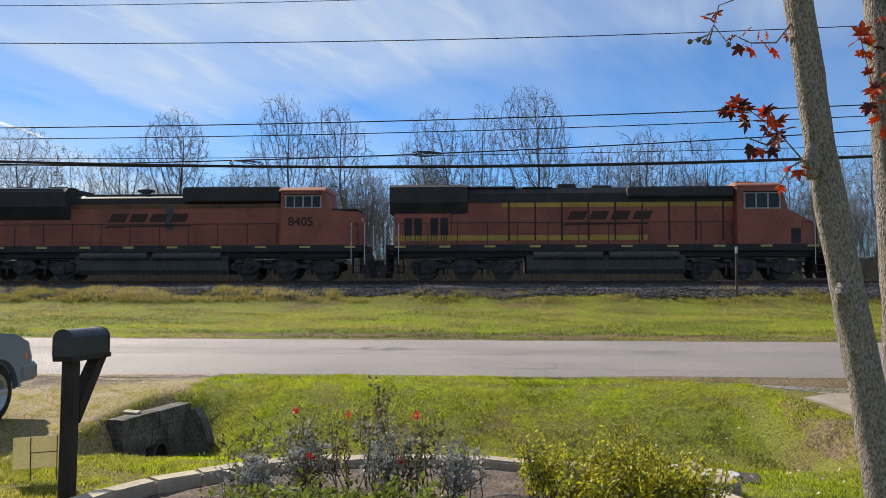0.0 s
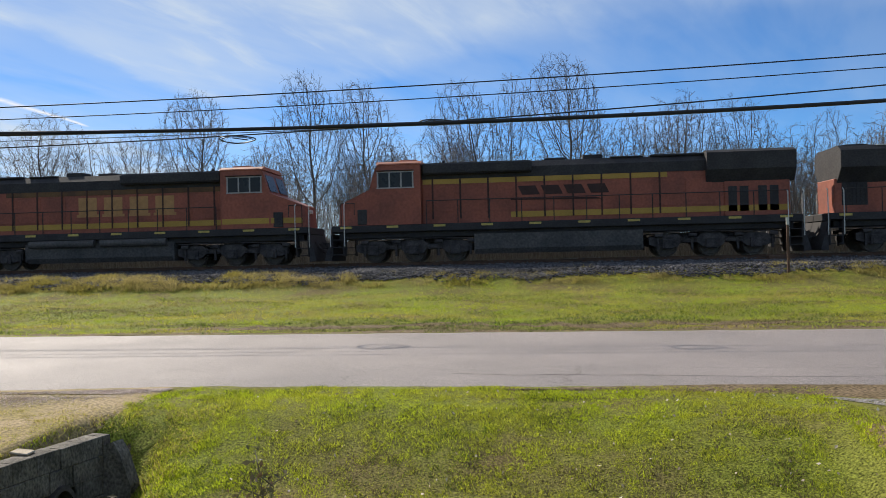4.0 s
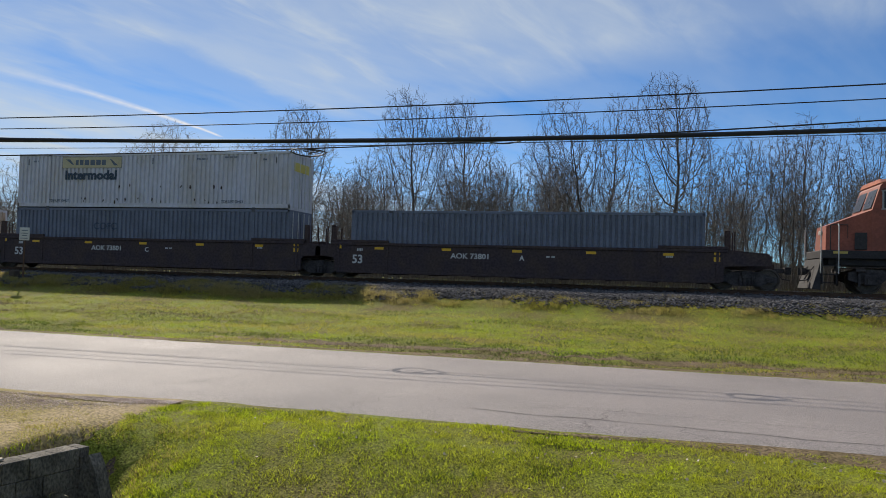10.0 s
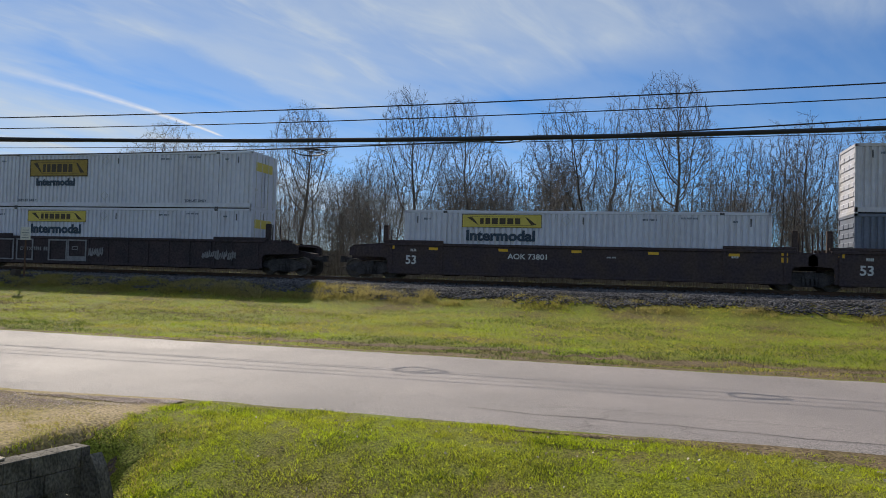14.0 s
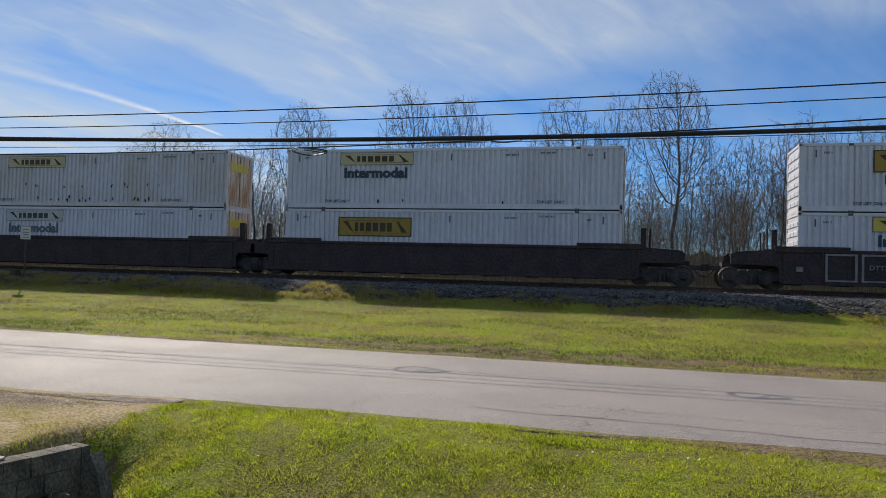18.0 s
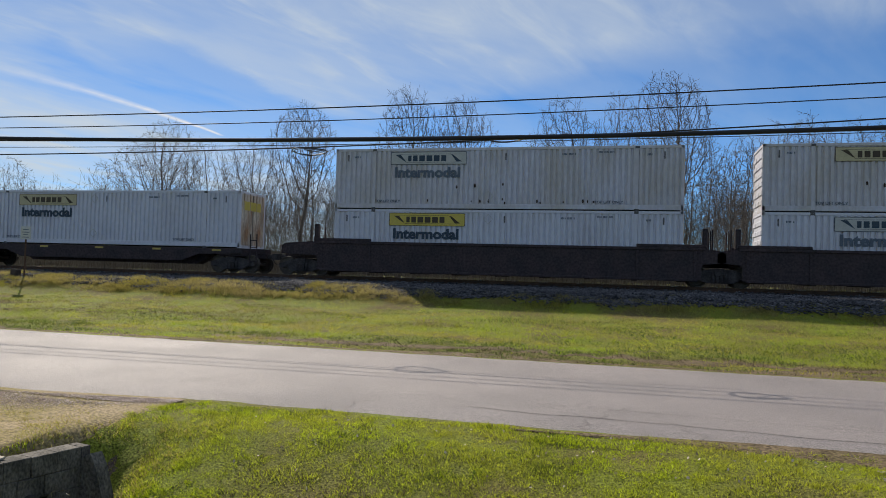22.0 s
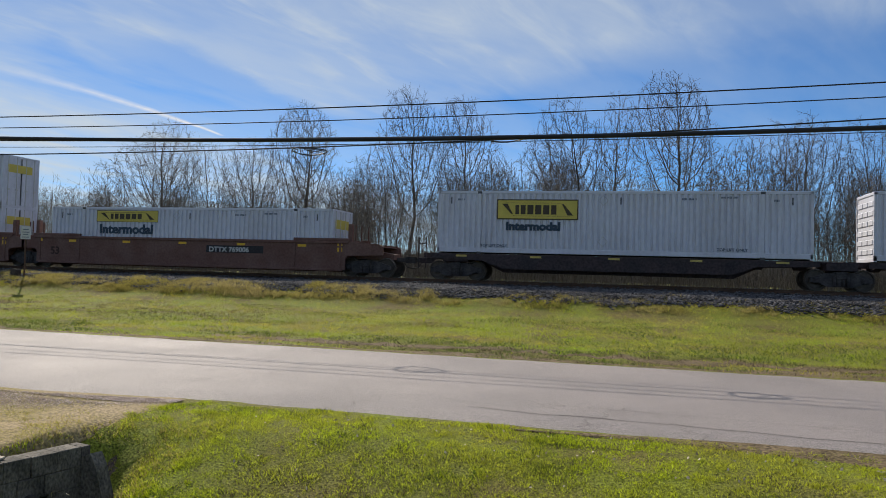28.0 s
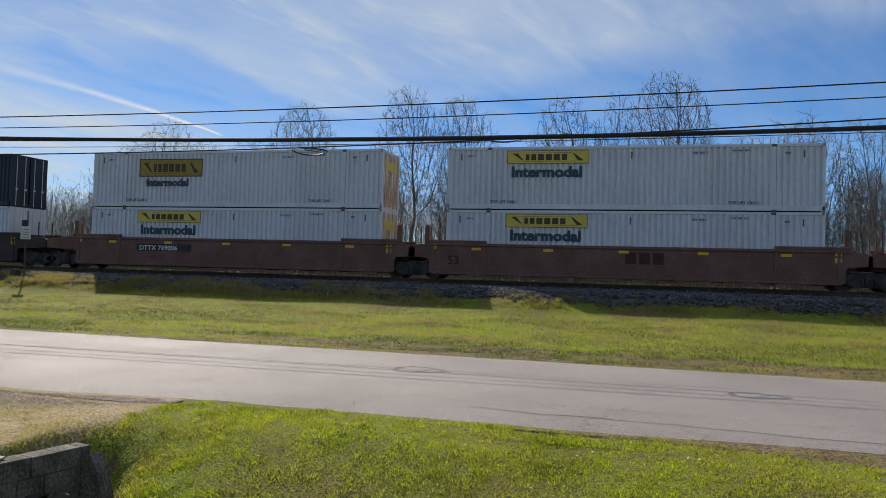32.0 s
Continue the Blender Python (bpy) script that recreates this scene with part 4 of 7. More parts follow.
def emd_loco(u, label):
    """EMD-type engine with flared radiators at the rear and a tall central roof step; front at +x."""
    half = 11.31
    L = vehicle("locomotive", u, label, "locomotive", "locomotives of the train")
    loco_underframe(L, half)
    tank(L, -3.9, 3.9)
    wide = 0.98
    part("hood", Shape().box(-7.0, 6.6, -wide, wide, 1.76, 3.9, 0.03), ORANGE, L)
    part("hood_roof", Shape().prism([(-wide, 3.9), (wide, 3.9), (wide, 4.2), (0.5, 4.38), (-0.5, 4.38), (-wide, 4.2)], -4.5, 1.6, "x"), LOCO_BLACK, L)
    part("roof_duct", Shape().box(1.5, 6.5, -1.25, 1.25, 3.95, 4.72, 0.08), LOCO_BLACK, L)
    # grey strip painted as the highlight along the lower roof
    part("roof_highlight_strip", Shape().box(-3.9, 1.4, -0.55, 0.55, 4.38, 4.45, 0.03), TANK, L, "dull grey strip painted as light on the roof")
    rad = Shape().prism([(-wide, 3.1), (wide, 3.1), (1.5, 3.75), (1.5, 4.5), (1.2, 4.72), (-1.2, 4.72), (-1.5, 4.5), (-1.5, 3.75)], -10.2, -4.4, "x")
    part("radiator", rad, LOCO_BLACK, L, "black flared radiator block")
    pieces("fan", [Shape().tube((a, 0, 4.7), (a, 0, 4.84), 0.72, None, 16) for a in (-9.2, -7.2, -5.4)], LOCO_BLACK, L)
    for q in (-1, 1):
        # pale strips paint the sunlight on the radiator roof edges
        part("roof_edge", Shape().box(-8.6, -4.7, q * 1.1, q * 1.3, 4.68, 4.73, 0.01), RAILWHITE, L, "pale strip painted as the sunlit roof edge")
    part("exhaust_stack", Shape().tube((-0.9, 0, 4.3), (-0.9, 0, 4.75), 0.26, 0.22, 10).box(-1.3, -0.5, -0.15, 0.15, 4.6, 4.72, 0.02), LOCO_BLACK, L)
    part("rear_hood", Shape().box(-10.3, -7.0, -wide, wide, 1.76, 3.3, 0.03), ORANGE, L)
    for q in (-1, 1):
        grille(-10.0, -8.9, 2.1, 3.25, q * wide, 6, L)
        part("stripe", Shape().box(-10.1, -8.6, q * wide, q * (wide + 0.02), 3.28, 3.5), LOCO_YELLOW, L)
        part("stripe", Shape().box(-4.3, 6.5, q * wide, q * (wide + 0.02), 3.66, 3.86), GRIMY_YELLOW, L, "grimy yellow upper stripe")
        for a in (-8.0, -6.4, -4.8, -3.2, -1.6, 0.0, 1.6, 3.2, 4.8):
            part("hood_door", Shape().box(a + 0.05, a + 1.5, q * wide, q * (wide + 0.018), 1.95, 3.0, 0.006), ORANGE, L)
        badge_blocks(-2.4 if q < 0 else -2.2, 2.98, 4.2, 0.42, 4, 0.2, q * (wide + 0.026) + (0 if q < 0 else 0.006), BADGE_DARK, L, (-2.7, 1.9, 2.70))
        handrail(-10.0, 6.4, q * 1.46, L, n=12)
        handrail(9.0, 10.4, q * 1.1, L, n=3)
        part("door_patch", Shape().box(0.55, 0.95, q * (wide + 0.02), q * (wide + 0.028), 2.55, 3.85), TANK, L, "pale primer patch on the hood")
    part("cab", Shape().prism([(6.6, 1.76), (9.0, 1.76), (9.0, 3.55), (8.75, 4.5), (6.6, 4.5)], -1.5, 1.5), ORANGE, L, "orange wide cab")
    part("cab_roof", Shape().prism([(-1.55, 4.45), (1.55, 4.45), (1.1, 4.68), (-1.1, 4.68)], 6.5, 8.8, "x"), ORANGE_ROOF, L, "sun-faded orange cab roof")
    part("nose", Shape().add([(9.0, -1.5, 1.76), (9.0, 1.5, 1.76), (9.0, 1.5, 3.5), (9.0, -1.5, 3.5), (10.5, -1.05, 1.76), (10.5, 1.05, 1.76), (10.4, 0.95, 3.45), (10.4, -0.95, 3.45)],
                             [(0, 1, 2, 3), (7, 6, 5, 4), (0, 4, 5, 1), (3, 2, 6, 7), (0, 3, 7, 4), (1, 5, 6, 2)]), ORANGE, L)
    part("nose_top", Shape().box(9.0, 10.35, -0.9, 0.9, 3.5, 3.62, 0.05), LOCO_BLACK, L)
    cab_windows(L, 6.85, 8.6, 3.65, 4.18, 1.5, 4)
    me = text_mesh("8405", 0.62, BADGE_DARK, 0.012, 1.05)
    part("road_number", me, None, L, "dark road number", at=pose(6.95, -1.506, 2.72))
    pieces("headlight", [Shape().tube((10.4, a, 3.1), (10.48, a, 3.1), 0.1, None, 12) for a in (-0.16, 0.16)], RAILWHITE, L)
    return L


J_BA, J_CB, J_DC, J_ED, J_E0 = -6.75, -29.35, -51.65, -73.95, -96.45
ge_loco(J_BA + 11.15, False, "grimy orange and black freight locomotive with yellow stripes", "swoosh")
emd_loco((J_BA + J_CB) / 2, "dirty dark orange freight locomotive with black roof and flared radiators")
ge_loco((J_CB + J_DC) / 2, True, "orange and black freight locomotive running nose to the rear", "swoosh", False)
ge_loco((J_DC + J_ED) / 2, False, "faded orange locomotive with large pale yellow emblem blocks", "serif")
ge_loco((J_ED + J_E0) / 2, True, "orange locomotive with wide black radiator wings, coupled backwards", "wings", False)


# ---- containers ----
BOX_L, BOX_H, BOX_W = 16.154, 2.896, 2.6
RIBS = {}


def ribbed_side():
    """Corrugated side panel: raised vertical ribs over a recessed sheet, in one skin that faces -y; local x 0..L, z 0..H."""
    x, pts = 0.0, []
    pitch = 0.252
    x0, x1 = 0.12, BOX_L - 0.12
    n = int((x1 - x0) / pitch)
    step = (x1 - x0) / n
    for k in range(n):
        a = x0 + k * step
        pts += [(a, 0.0), (a + step * 0.50, 0.0), (a + step * 0.64, 0.06), (a + step * 0.88, 0.06)]
    pts.append((x1, 0.0))
    v = [(a, y, z) for z in (0.27, BOX_H - 0.13) for a, y in pts]
    m = len(pts)
    return Shape().add(v, [(i, i + 1, m + i + 1, m + i) for i in range(m - 1)])


def door_end():
    s = Shape()
    s.box(0, 0.05, 0.04, 1.21, 0.16, BOX_H - 0.12, 0.01)
    for z in (0.5, 0.95, 1.4, 1.85, 2.3):
        s.box(0.045, 0.062, 0.1, 1.15, z - 0.12, z + 0.12, 0.006)
    return s


def front_end():
    """Closed end wall with rows of pressed ribs."""
    h = BOX_W / 2
    s = Shape().box(0.035, 0.07, -h + 0.1, h - 0.1, 0.15, BOX_H - 0.12, 0.005)
    for k in range(6):
        z = 0.32 + k * 0.4
        for y0, y1 in ((-1.12, -0.42), (-0.35, 0.35), (0.42, 1.12)):
            s.box(-0.005, 0.04, y0, y1, z, z + 0.22, 0.02)
    return s


def box_meshes():
    if RIBS:
        return RIBS
    h = BOX_W / 2
    fr = Shape()
    fr.box(0, BOX_L, -h, -h + 0.1, 0.055, 0.27, 0.012).box(0, BOX_L, h - 0.1, h, 0.055, 0.27, 0.012)
    fr.box(0, BOX_L, -h, -h + 0.06, BOX_H - 0.13, BOX_H, 0.012).box(0, BOX_L, h - 0.06, h, BOX_H - 0.13, BOX_H, 0.012)
    for x in (0, BOX_L - 0.13):
        for y in (-h, h - 0.13):
            fr.box(x, x + 0.13, y, y + 0.13, 0.05, BOX_H, 0.015)
        fr.box(x, x + 0.12, -h, h, BOX_H - 0.13, BOX_H, 0.012).box(x, x + 0.12, -h, h, 0, 0.16, 0.012)
    post = Shape().box(-0.07, 0.07, -h + 0.05, -h - 0.003, 0.055, BOX_H, 0.006)
    lug = Shape().box(-0.10, 0.10, -h + 0.1, -h - 0.006, -0.02, 0.10, 0.01)
    bars = Shape().tube((0.075, 0, 0.1), (0.075, 0, BOX_H - 0.08), 0.022, None, 6).box(0.05, 0.1, -0.05, 0.12, 0.95, 1.05, 0.008)
    RIBS.update(frame=fr.mesh("frame"), post=post.mesh("post"), lug=lug.mesh("corner_lug"), bars=bars.mesh("lock_bar"), side=ribbed_side().mesh("side_panel"), door=door_end().mesh("door"),
                roof=Shape().box(0.05, BOX_L - 0.05, -h + 0.05, h - 0.05, BOX_H - 0.06, BOX_H - 0.02, 0.005).mesh("roof"), floor=Shape().box(0.05, BOX_L - 0.05, -h + 0.09, h - 0.09, 0.05, 0.2, 0.005).mesh("floor"),
                front=front_end().mesh("front_wall"))
    return RIBS


TINTED = {}


def skin(key, mat):
    """The shared container mesh in one paint."""
    if (key, mat.name) not in TINTED:
        me = box_meshes()[key].copy()
        me.materials.clear()
        me.materials.append(mat)
        TINTED[key, mat.name] = me
    return TINTED[key, mat.name]


def letters(text, size, mat, x, z, parent, bold=0.0, wide=1.0, name="lettering", y=-BOX_W / 2 - 0.006):
    part(name, text_mesh(text, size, mat, bold, wide), None, parent, at=pose(x, y, z))


def bars_of(text_len, size, x, z, mat, parent, y=-BOX_W / 2 - 0.005):
    """Unreadable small writing: plain bars."""
    s = Shape()
    for k in range(text_len):
        if k % 5 != 4:
            s.box(x + k * size * 0.62, x + k * size * 0.62 + size * 0.42, y - 0.003, y, z, z + size)
    tagged(part("small_print", s, mat, parent), kind="stuff")


def company_sign(x, z, w, h, style, parent):
    """The haulier's sign as plain shapes: a panel, a border, blocks in place of the name, two scrolls."""
    y = -BOX_W / 2 - 0.004
    panel = {"yellow": SIGN_YELLOW, "framed": SIGN_GOLD, "boxed": SIGN_YELLOW, "dull": SIGN_FADED, "faded": SIGN_FADED, "outline": SIGN_PALE, "ghost": SIGN_FADED}[style]
    ink = {"ghost": LETTER_FADED, "outline": LETTER}.get(style, SIGN_BROWN)
    p = part("sign_panel", Shape().box(x, x + w, y - 0.006, y, z, z + h, 0.002), panel, parent, "sign panel with plain emblem blocks")
    edge = 0.05 if style in ("framed", "boxed") else 0.02
    b = Shape()
    b.box(x, x + w, y - 0.010, y - 0.004, z, z + edge).box(x, x + w, y - 0.010, y - 0.004, z + h - edge, z + h)
    b.box(x, x + edge, y - 0.010, y - 0.004, z + edge, z + h - edge).box(x + w - edge, x + w, y - 0.010, y - 0.004, z + edge, z + h - edge)
    b.prism([(x + w * 0.06, z + h * 0.78), (x + w * 0.13, z + h * 0.78), (x + w * 0.20, z + h * 0.28), (x + w * 0.18, z + h * 0.28)], y - 0.011, y - 0.005)
    b.prism([(x + w * 0.80, z + h * 0.78), (x + w * 0.82, z + h * 0.78), (x + w * 0.94, z + h * 0.22), (x + w * 0.87, z + h * 0.22)], y - 0.011, y - 0.005)
    part("sign_border", b, ink, p)
    if style != "ghost":
        ban = Shape()
        for (xa, za), (xb, zb) in (((0.10, 0.82), (0.79, 0.82)), ((0.79, 0.82), (0.90, 0.30)), ((0.90, 0.18), (0.21, 0.18)), ((0.21, 0.18), (0.10, 0.70))):
            ban.tube((x + w * xa, y - 0.008, z + h * za), (x + w * xb, y - 0.008, z + h * zb), 0.008, None, 4)
        part("sign_banner", ban, ink, p)
    cx = x + w * 0.23
    for n, wd in enumerate((0.045, 0.06, 0.075, 0.075, 0.075, 0.065)):
        part("emblem_block", Shape().box(cx, cx + w * wd, y - 0.012, y - 0.005, z + h * 0.26, z + h * 0.72), ink, p)
        cx += w * (wd + 0.022)


def container(u, z, paint, label, signs=(), marks=True, door="white", dents=0, seed=0, top=True, word_mat=None):
    """A 53-foot box; u is its left end along the train, z its underside above the rail. signs: (style, sign height above floor, with the word below)."""
    C = vehicle("shipping_container", u, label, "container", "containers on the train")
    C.location.z += z
    me = skin
    part("frame", me("frame", paint), None, C)
    for x in ((BOX_L - 12.192) / 2, (BOX_L + 12.192) / 2):
        for turn in (0, 180):
            part("lift_post", me("post", paint), None, C, at=pose(x, 0, 0, 0, 0, turn))
            for z1 in (0, BOX_H - 0.11):
                part("corner_lug", me("lug", SEAM), None, C, at=pose(x, 0, z1, 0, 0, turn))
    part("side_panel", me("side", paint), None, C, at=pose(0, -BOX_W / 2 + 0.012, 0))
    part("side_panel", me("side", paint), None, C, at=pose(BOX_L, BOX_W / 2 - 0.012, 0, 0, 0, 180))
    part("roof", me("roof", paint), None, C)
    part("floor", me("floor", SEAM), None, C)
    part("front_wall", me("front", paint), None, C, at=pose(0, 0, 0))
    dmat = BOX_RUST if door == "rust" else paint
    for yd in (-1.25, 0.02):
        d = part("door", me("door", dmat), None, C, "rust-stained end door" if door == "rust" else "closed end door", at=pose(BOX_L - 0.06, yd, 0))
        for yy in (0.3, 0.9):
            part("lock_bar", me("bars", dmat if door == "rust" else RAILWHITE), None, d, at=pose(0, yy, 0))
    y = -BOX_W / 2
    if signs:
        # a sign on the door end
        st = Shape().box(BOX_L + 0.012, BOX_L + 0.02, -1.0, 0.75, 1.95, 2.4)
        part("door_sign", st, SIGN_YELLOW, C)
    rng = random.Random(seed)
    for n, (style, h, word) in enumerate(signs):
        w, hh = (3.68, 0.92) if style in ("framed", "boxed") else (3.68, 0.60)
        h += 0.04
        company_sign(2.80, h, w, hh, style, C)
        if word:
            letters("Intermodal", 0.65 if style not in ("framed", "boxed") else 0.5, word_mat or (LETTER_FADED if style in ("outline",) else LETTER), 2.98 if style not in ("framed", "boxed") else 3.22, h - (0.59 if style not in ("framed", "boxed") else 0.47), C, 0.028, 1.12)
    if marks:
        letters("TOP LIFT ONLY", 0.17, LETTER_FADED, 2.05, 0.33, C, 0.004, 1.05)
        letters("TOP LIFT ONLY", 0.17, LETTER_FADED, 12.35, 0.33, C, 0.004, 1.05)
        bars_of(11, 0.09, 10.9, 2.5, LETTER_FADED, C)
        bars_of(14, 0.08, 12.5, 2.58, LETTER_FADED, C)
        bars_of(6, 0.09, 0.95, 2.45, LETTER_FADED, C)
        bars_of(5, 0.09, 14.6, 2.45, LETTER_FADED, C)
        for zz in (0.42, 2.25):
            pl = Shape()
            c = [(7.35, zz + 0.22), (7.57, zz), (7.79, zz + 0.22), (7.57, zz + 0.44)]
            for k in range(4):
                (xa, za), (xb, zb) = c[k], c[(k + 1) % 4]
                pl.tube((xa, y - 0.008, za), (xb, y - 0.008, zb), 0.012, None, 4)
            part("placard_holder", pl, SIGN_PALE, C, "small diamond placard holder")
        for xx in (0.62, 8.3, 15.3):
            part("vent_slot", Shape().box(xx, xx + 0.06, y - 0.008, y, 2.3, 2.62, 0.01), SEAM, C)
    if dents:
        s = Shape()
        for _ in range(dents):
            a, zz, r = rng.uniform(4, 12.5), rng.choice((0.36, 0.38, 0.42, 1.1)) + rng.uniform(-0.05, 0.12), rng.uniform(0.03, 0.075)
            s.prism([(a + r * 0.7 * math.cos(t), zz + r * 1.5 * math.sin(t)) for t in np.linspace(0, 5.6, 8)], y - 0.008, y - 0.002)
        part("rust_spot", s, DENT, C, "dark rust holes and scrapes")
    return C


def well_car(u, label, paint, mark="", code="53", code_mat=None, plain=False, ends=(True, True), ribs=False, letter="", top=1.72, trucks=(True, True), number_x=5.0, patch=False, marks=5):
    """A well unit; u is the left end of its container. Deep side sills, raised ends, inter-unit platforms over the trucks."""
    W = vehicle("well_car", u, label, "rail car", "well cars of the train")
    m = BOX_L
    for q in (-1, 1):
        s = Shape()
        s.box(-0.75, m + 0.75, q * 1.40, q * 1.49, 0.30, top - 0.13, 0.01)
        s.box(-0.9, m + 0.9, q * 1.34, q * 1.55, top - 0.16, top - 0.03, 0.02)
        s.box(-0.6, m + 0.6, q * 1.34, q * 1.55, 0.24, 0.36, 0.02)
        for xx in (-0.55, 2.0 - 0.1, m - 1.9, m + 0.5):
            s.box(xx - 0.06, xx + 0.06, q * 1.38, q * 1.53, 0.3, top - 0.1, 0.01)
        if ribs:
            for k in range(13):
                xx = 0.9 + k * (m - 1.8) / 12
                s.box(xx - 0.05, xx + 0.05, q * 1.38, q * 1.54, 0.32, top - 0.1, 0.01)
        # raised end bulkheads
        s.box(-0.95, 1.95, q * 1.36, q * 1.53, top - 0.03, top + 0.10, 0.02)
        s.box(m - 1.95, m + 0.95, q * 1.36, q * 1.53, top - 0.03, top + 0.10, 0.02)
        part("side_sill", s, paint, W)
    fl = Shape().box(-0.3, m + 0.3, -1.36, 1.36, 0.24, 0.33, 0.01)
    for k in range(9):
        a = k * m / 8
        fl.box(a - 0.12, a + 0.12, -1.38, 1.38, 0.2, 0.33, 0.01)
    part("well_floor", fl, paint, W)
    for way, x0 in ((-1, -0.3), (1, m + 0.3)):
        on = ends[0] if way < 0 else ends[1]
        reach = 2.6 if on else 1.62
        s = Shape().box(x0, x0 + way * 0.1, -1.4, 1.4, 0.3, top + 0.05, 0.01)
        s.prism([(x0, 0.86), (x0 + way * reach, 0.86), (x0 + way * reach, 1.12), (x0 + way * 1.3, 1.32), (x0, top - 0.1)], -0.5, 0.5)
        far = 2.35 if on else 1.45
        for ya, yb in ((-1.48, -1.38), (1.38, 1.48)):
            s.prism([(x0, 0.45), (x0 + way * 0.25, 0.60), (x0 + way * 0.55, 0.98), (x0 + way * far, 1.05), (x0 + way * far, 1.42), (x0 + way * (far - 0.2), top - 0.16), (x0, top)], ya, yb)
        s.box(x0 + way * 0.35, x0 + way * (far - 0.25), -1.45, 1.45, top - 0.28, top - 0.22, 0.01)
        if on:
            part("walkway", Shape().box(x0 + way * 0.7, x0 + way * 2.1, -1.46, -0.7, top - 0.215, top - 0.17, 0.008), WALKWAY, W, "rusty yellow end walkway")
        part("end_platform", s, paint, W)
        for yy in (-1.3, -0.5, 0.5):
            part("guide_post", Shape().tube((x0 + way * 0.9, yy, 1.3), (x0 + way * 0.9, yy, top + 0.75), 0.03, None, 6), paint, W)
        part("guide_post", Shape().box(x0 + way * 0.5, x0 + way * 0.72, -1.3, -1.05, 1.4, top + 0.8, 0.02), paint, W, "upright steel container guide")
        if on:
            coupler(x0 + way * 3.3, way, W)
    for x in (([-1.72] if ends[0] else [-1.63]) if trucks[0] else []) + (([m + 1.72] if ends[1] else [m + 1.63]) if trucks[1] else []):
        car_truck(x, W)
    # reflectors
    for k in range(marks):
        a = 1.5 + k * (m - 3.0) / 4
        part("reflector", Shape().box(a - 0.22, a + 0.22, -1.505, -1.49, top - 0.34, top - 0.22), REFLECT, W)
    if marks:
        part("reflector", Shape().box(m + 0.35, m + 0.6, -1.505, -1.49, top - 0.55, top - 0.35), REFLECT, W)
        part("reflector", Shape().box(m + 0.35, m + 0.6, -1.505, -1.49, top - 0.27, top - 0.1), REFLECT, W)
        part("reflector", Shape().box(-0.62, -0.4, -1.505, -1.49, top - 0.32, top - 0.12), REFLECT, W)
    yl = -1.497
    cm = code_mat or LETTER_WHITE
    if patch:
        part("number_patch", Shape().box(number_x - 0.15, number_x + 3.0, yl - 0.004, yl + 0.002, 1.0, 1.36), LOCO_BLACK, W, "black painted number panel")
    if mark:
        part("car_number", text_mesh(mark, 0.34, LETTER_WHITE, 0.006, 1.1), None, W, at=pose(number_x, yl - 0.006, 1.05))
    if code:
        part("size_code", text_mesh(code, 0.56, cm, 0.012, 1.0), None, W, at=pose(0.15, yl - 0.004, 0.72))
    if letter:
        part("unit_letter", text_mesh(letter, 0.32, LETTER_WHITE, 0.006, 1.0), None, W, at=pose(number_x + 3.2, yl - 0.006, 1.02))
    if not plain:
        bars_of(10, 0.07, number_x + 4.4, 1.18, LETTER_WHITE, W, y=yl)
        bars_of(5, 0.12, 0.4, top - 0.42, LETTER_WHITE, W, y=yl)
        bars_of(4, 0.12, m - 1.6, top - 0.42, LETTER_WHITE, W, y=yl)
    return W


def spine_car(u, label, trucks, joined):
    """A spine unit under one raised container: centre beam, cross arms, end platforms. trucks: their places; joined: which ends carry a coupler, with its reach."""
    S = vehicle("spine_car", u, label, "rail car", "spine cars of the train")
    m = BOX_L
    part("centre_beam", Shape().prism([(-0.9, 1.24), (m + 0.9, 1.24), (m + 0.9, 1.02), (m - 1.9, 0.94), (m - 3.0, 0.40), (3.0, 0.40), (1.9, 0.94), (-0.9, 1.02)], -0.34, 0.34), WELL_RUST, S)
    for x in (0.3, 2.0, 5.1, 8.1, 11.1, m - 2.0, m - 0.3):
        part("cross_arm", Shape().prism([(-1.36, 1.20), (1.36, 1.20), (1.36, 1.08), (0.34, 0.84), (-0.34, 0.84), (-1.36, 1.08)], x - 0.16, x + 0.16, "x"), WELL_RUST, S)
    pieces("side_rail", [Shape().prism([(-0.2, 1.22), (m + 0.2, 1.22), (m + 0.2, 0.98), (m - 2.2, 0.92), (m - 3.2, 0.56), (3.2, 0.56), (2.2, 0.92), (-0.2, 0.98)], q * 1.42, q * 1.34) for q in (-1, 1)], WELL_RUST, S)
    for k in range(5):
        x = 1.2 + k * (m - 2.4) / 4
        part("reflector", Shape().box(x - 0.25, x + 0.25, -1.435, -1.42, 1.08, 1.17), SILL_TAB, S)
    for x in trucks:
        car_truck(x, S)
        part("end_sill", Shape().box(x - 0.6, x + 0.6, -1.25, 1.25, 0.84, 1.20, 0.02), WELL_RUST, S)
    for way, reach in joined:
        x = m if way > 0 else 0.0
        coupler(x + way * reach, way, S)
        part("draft_beam", Shape().box(x, x + way * (reach - 0.5), -0.25, 0.25, 0.75, 1.0, 0.02), WELL_RUST, S)
        for a in (0.55, 0.9):
            part("ladder_rail", Shape().tube((x + way * a, -1.2, 0.5), (x + way * a, -1.2, 1.95), 0.03, None, 6), WELL_RUST, S)
        for z in (0.6, 0.95, 1.3, 1.65):
            part("rung", Shape().tube((x + way * 0.55, -1.2, z), (x + way * 0.9, -1.2, z), 0.018, None, 6), WELL_RUST, S)
    return S


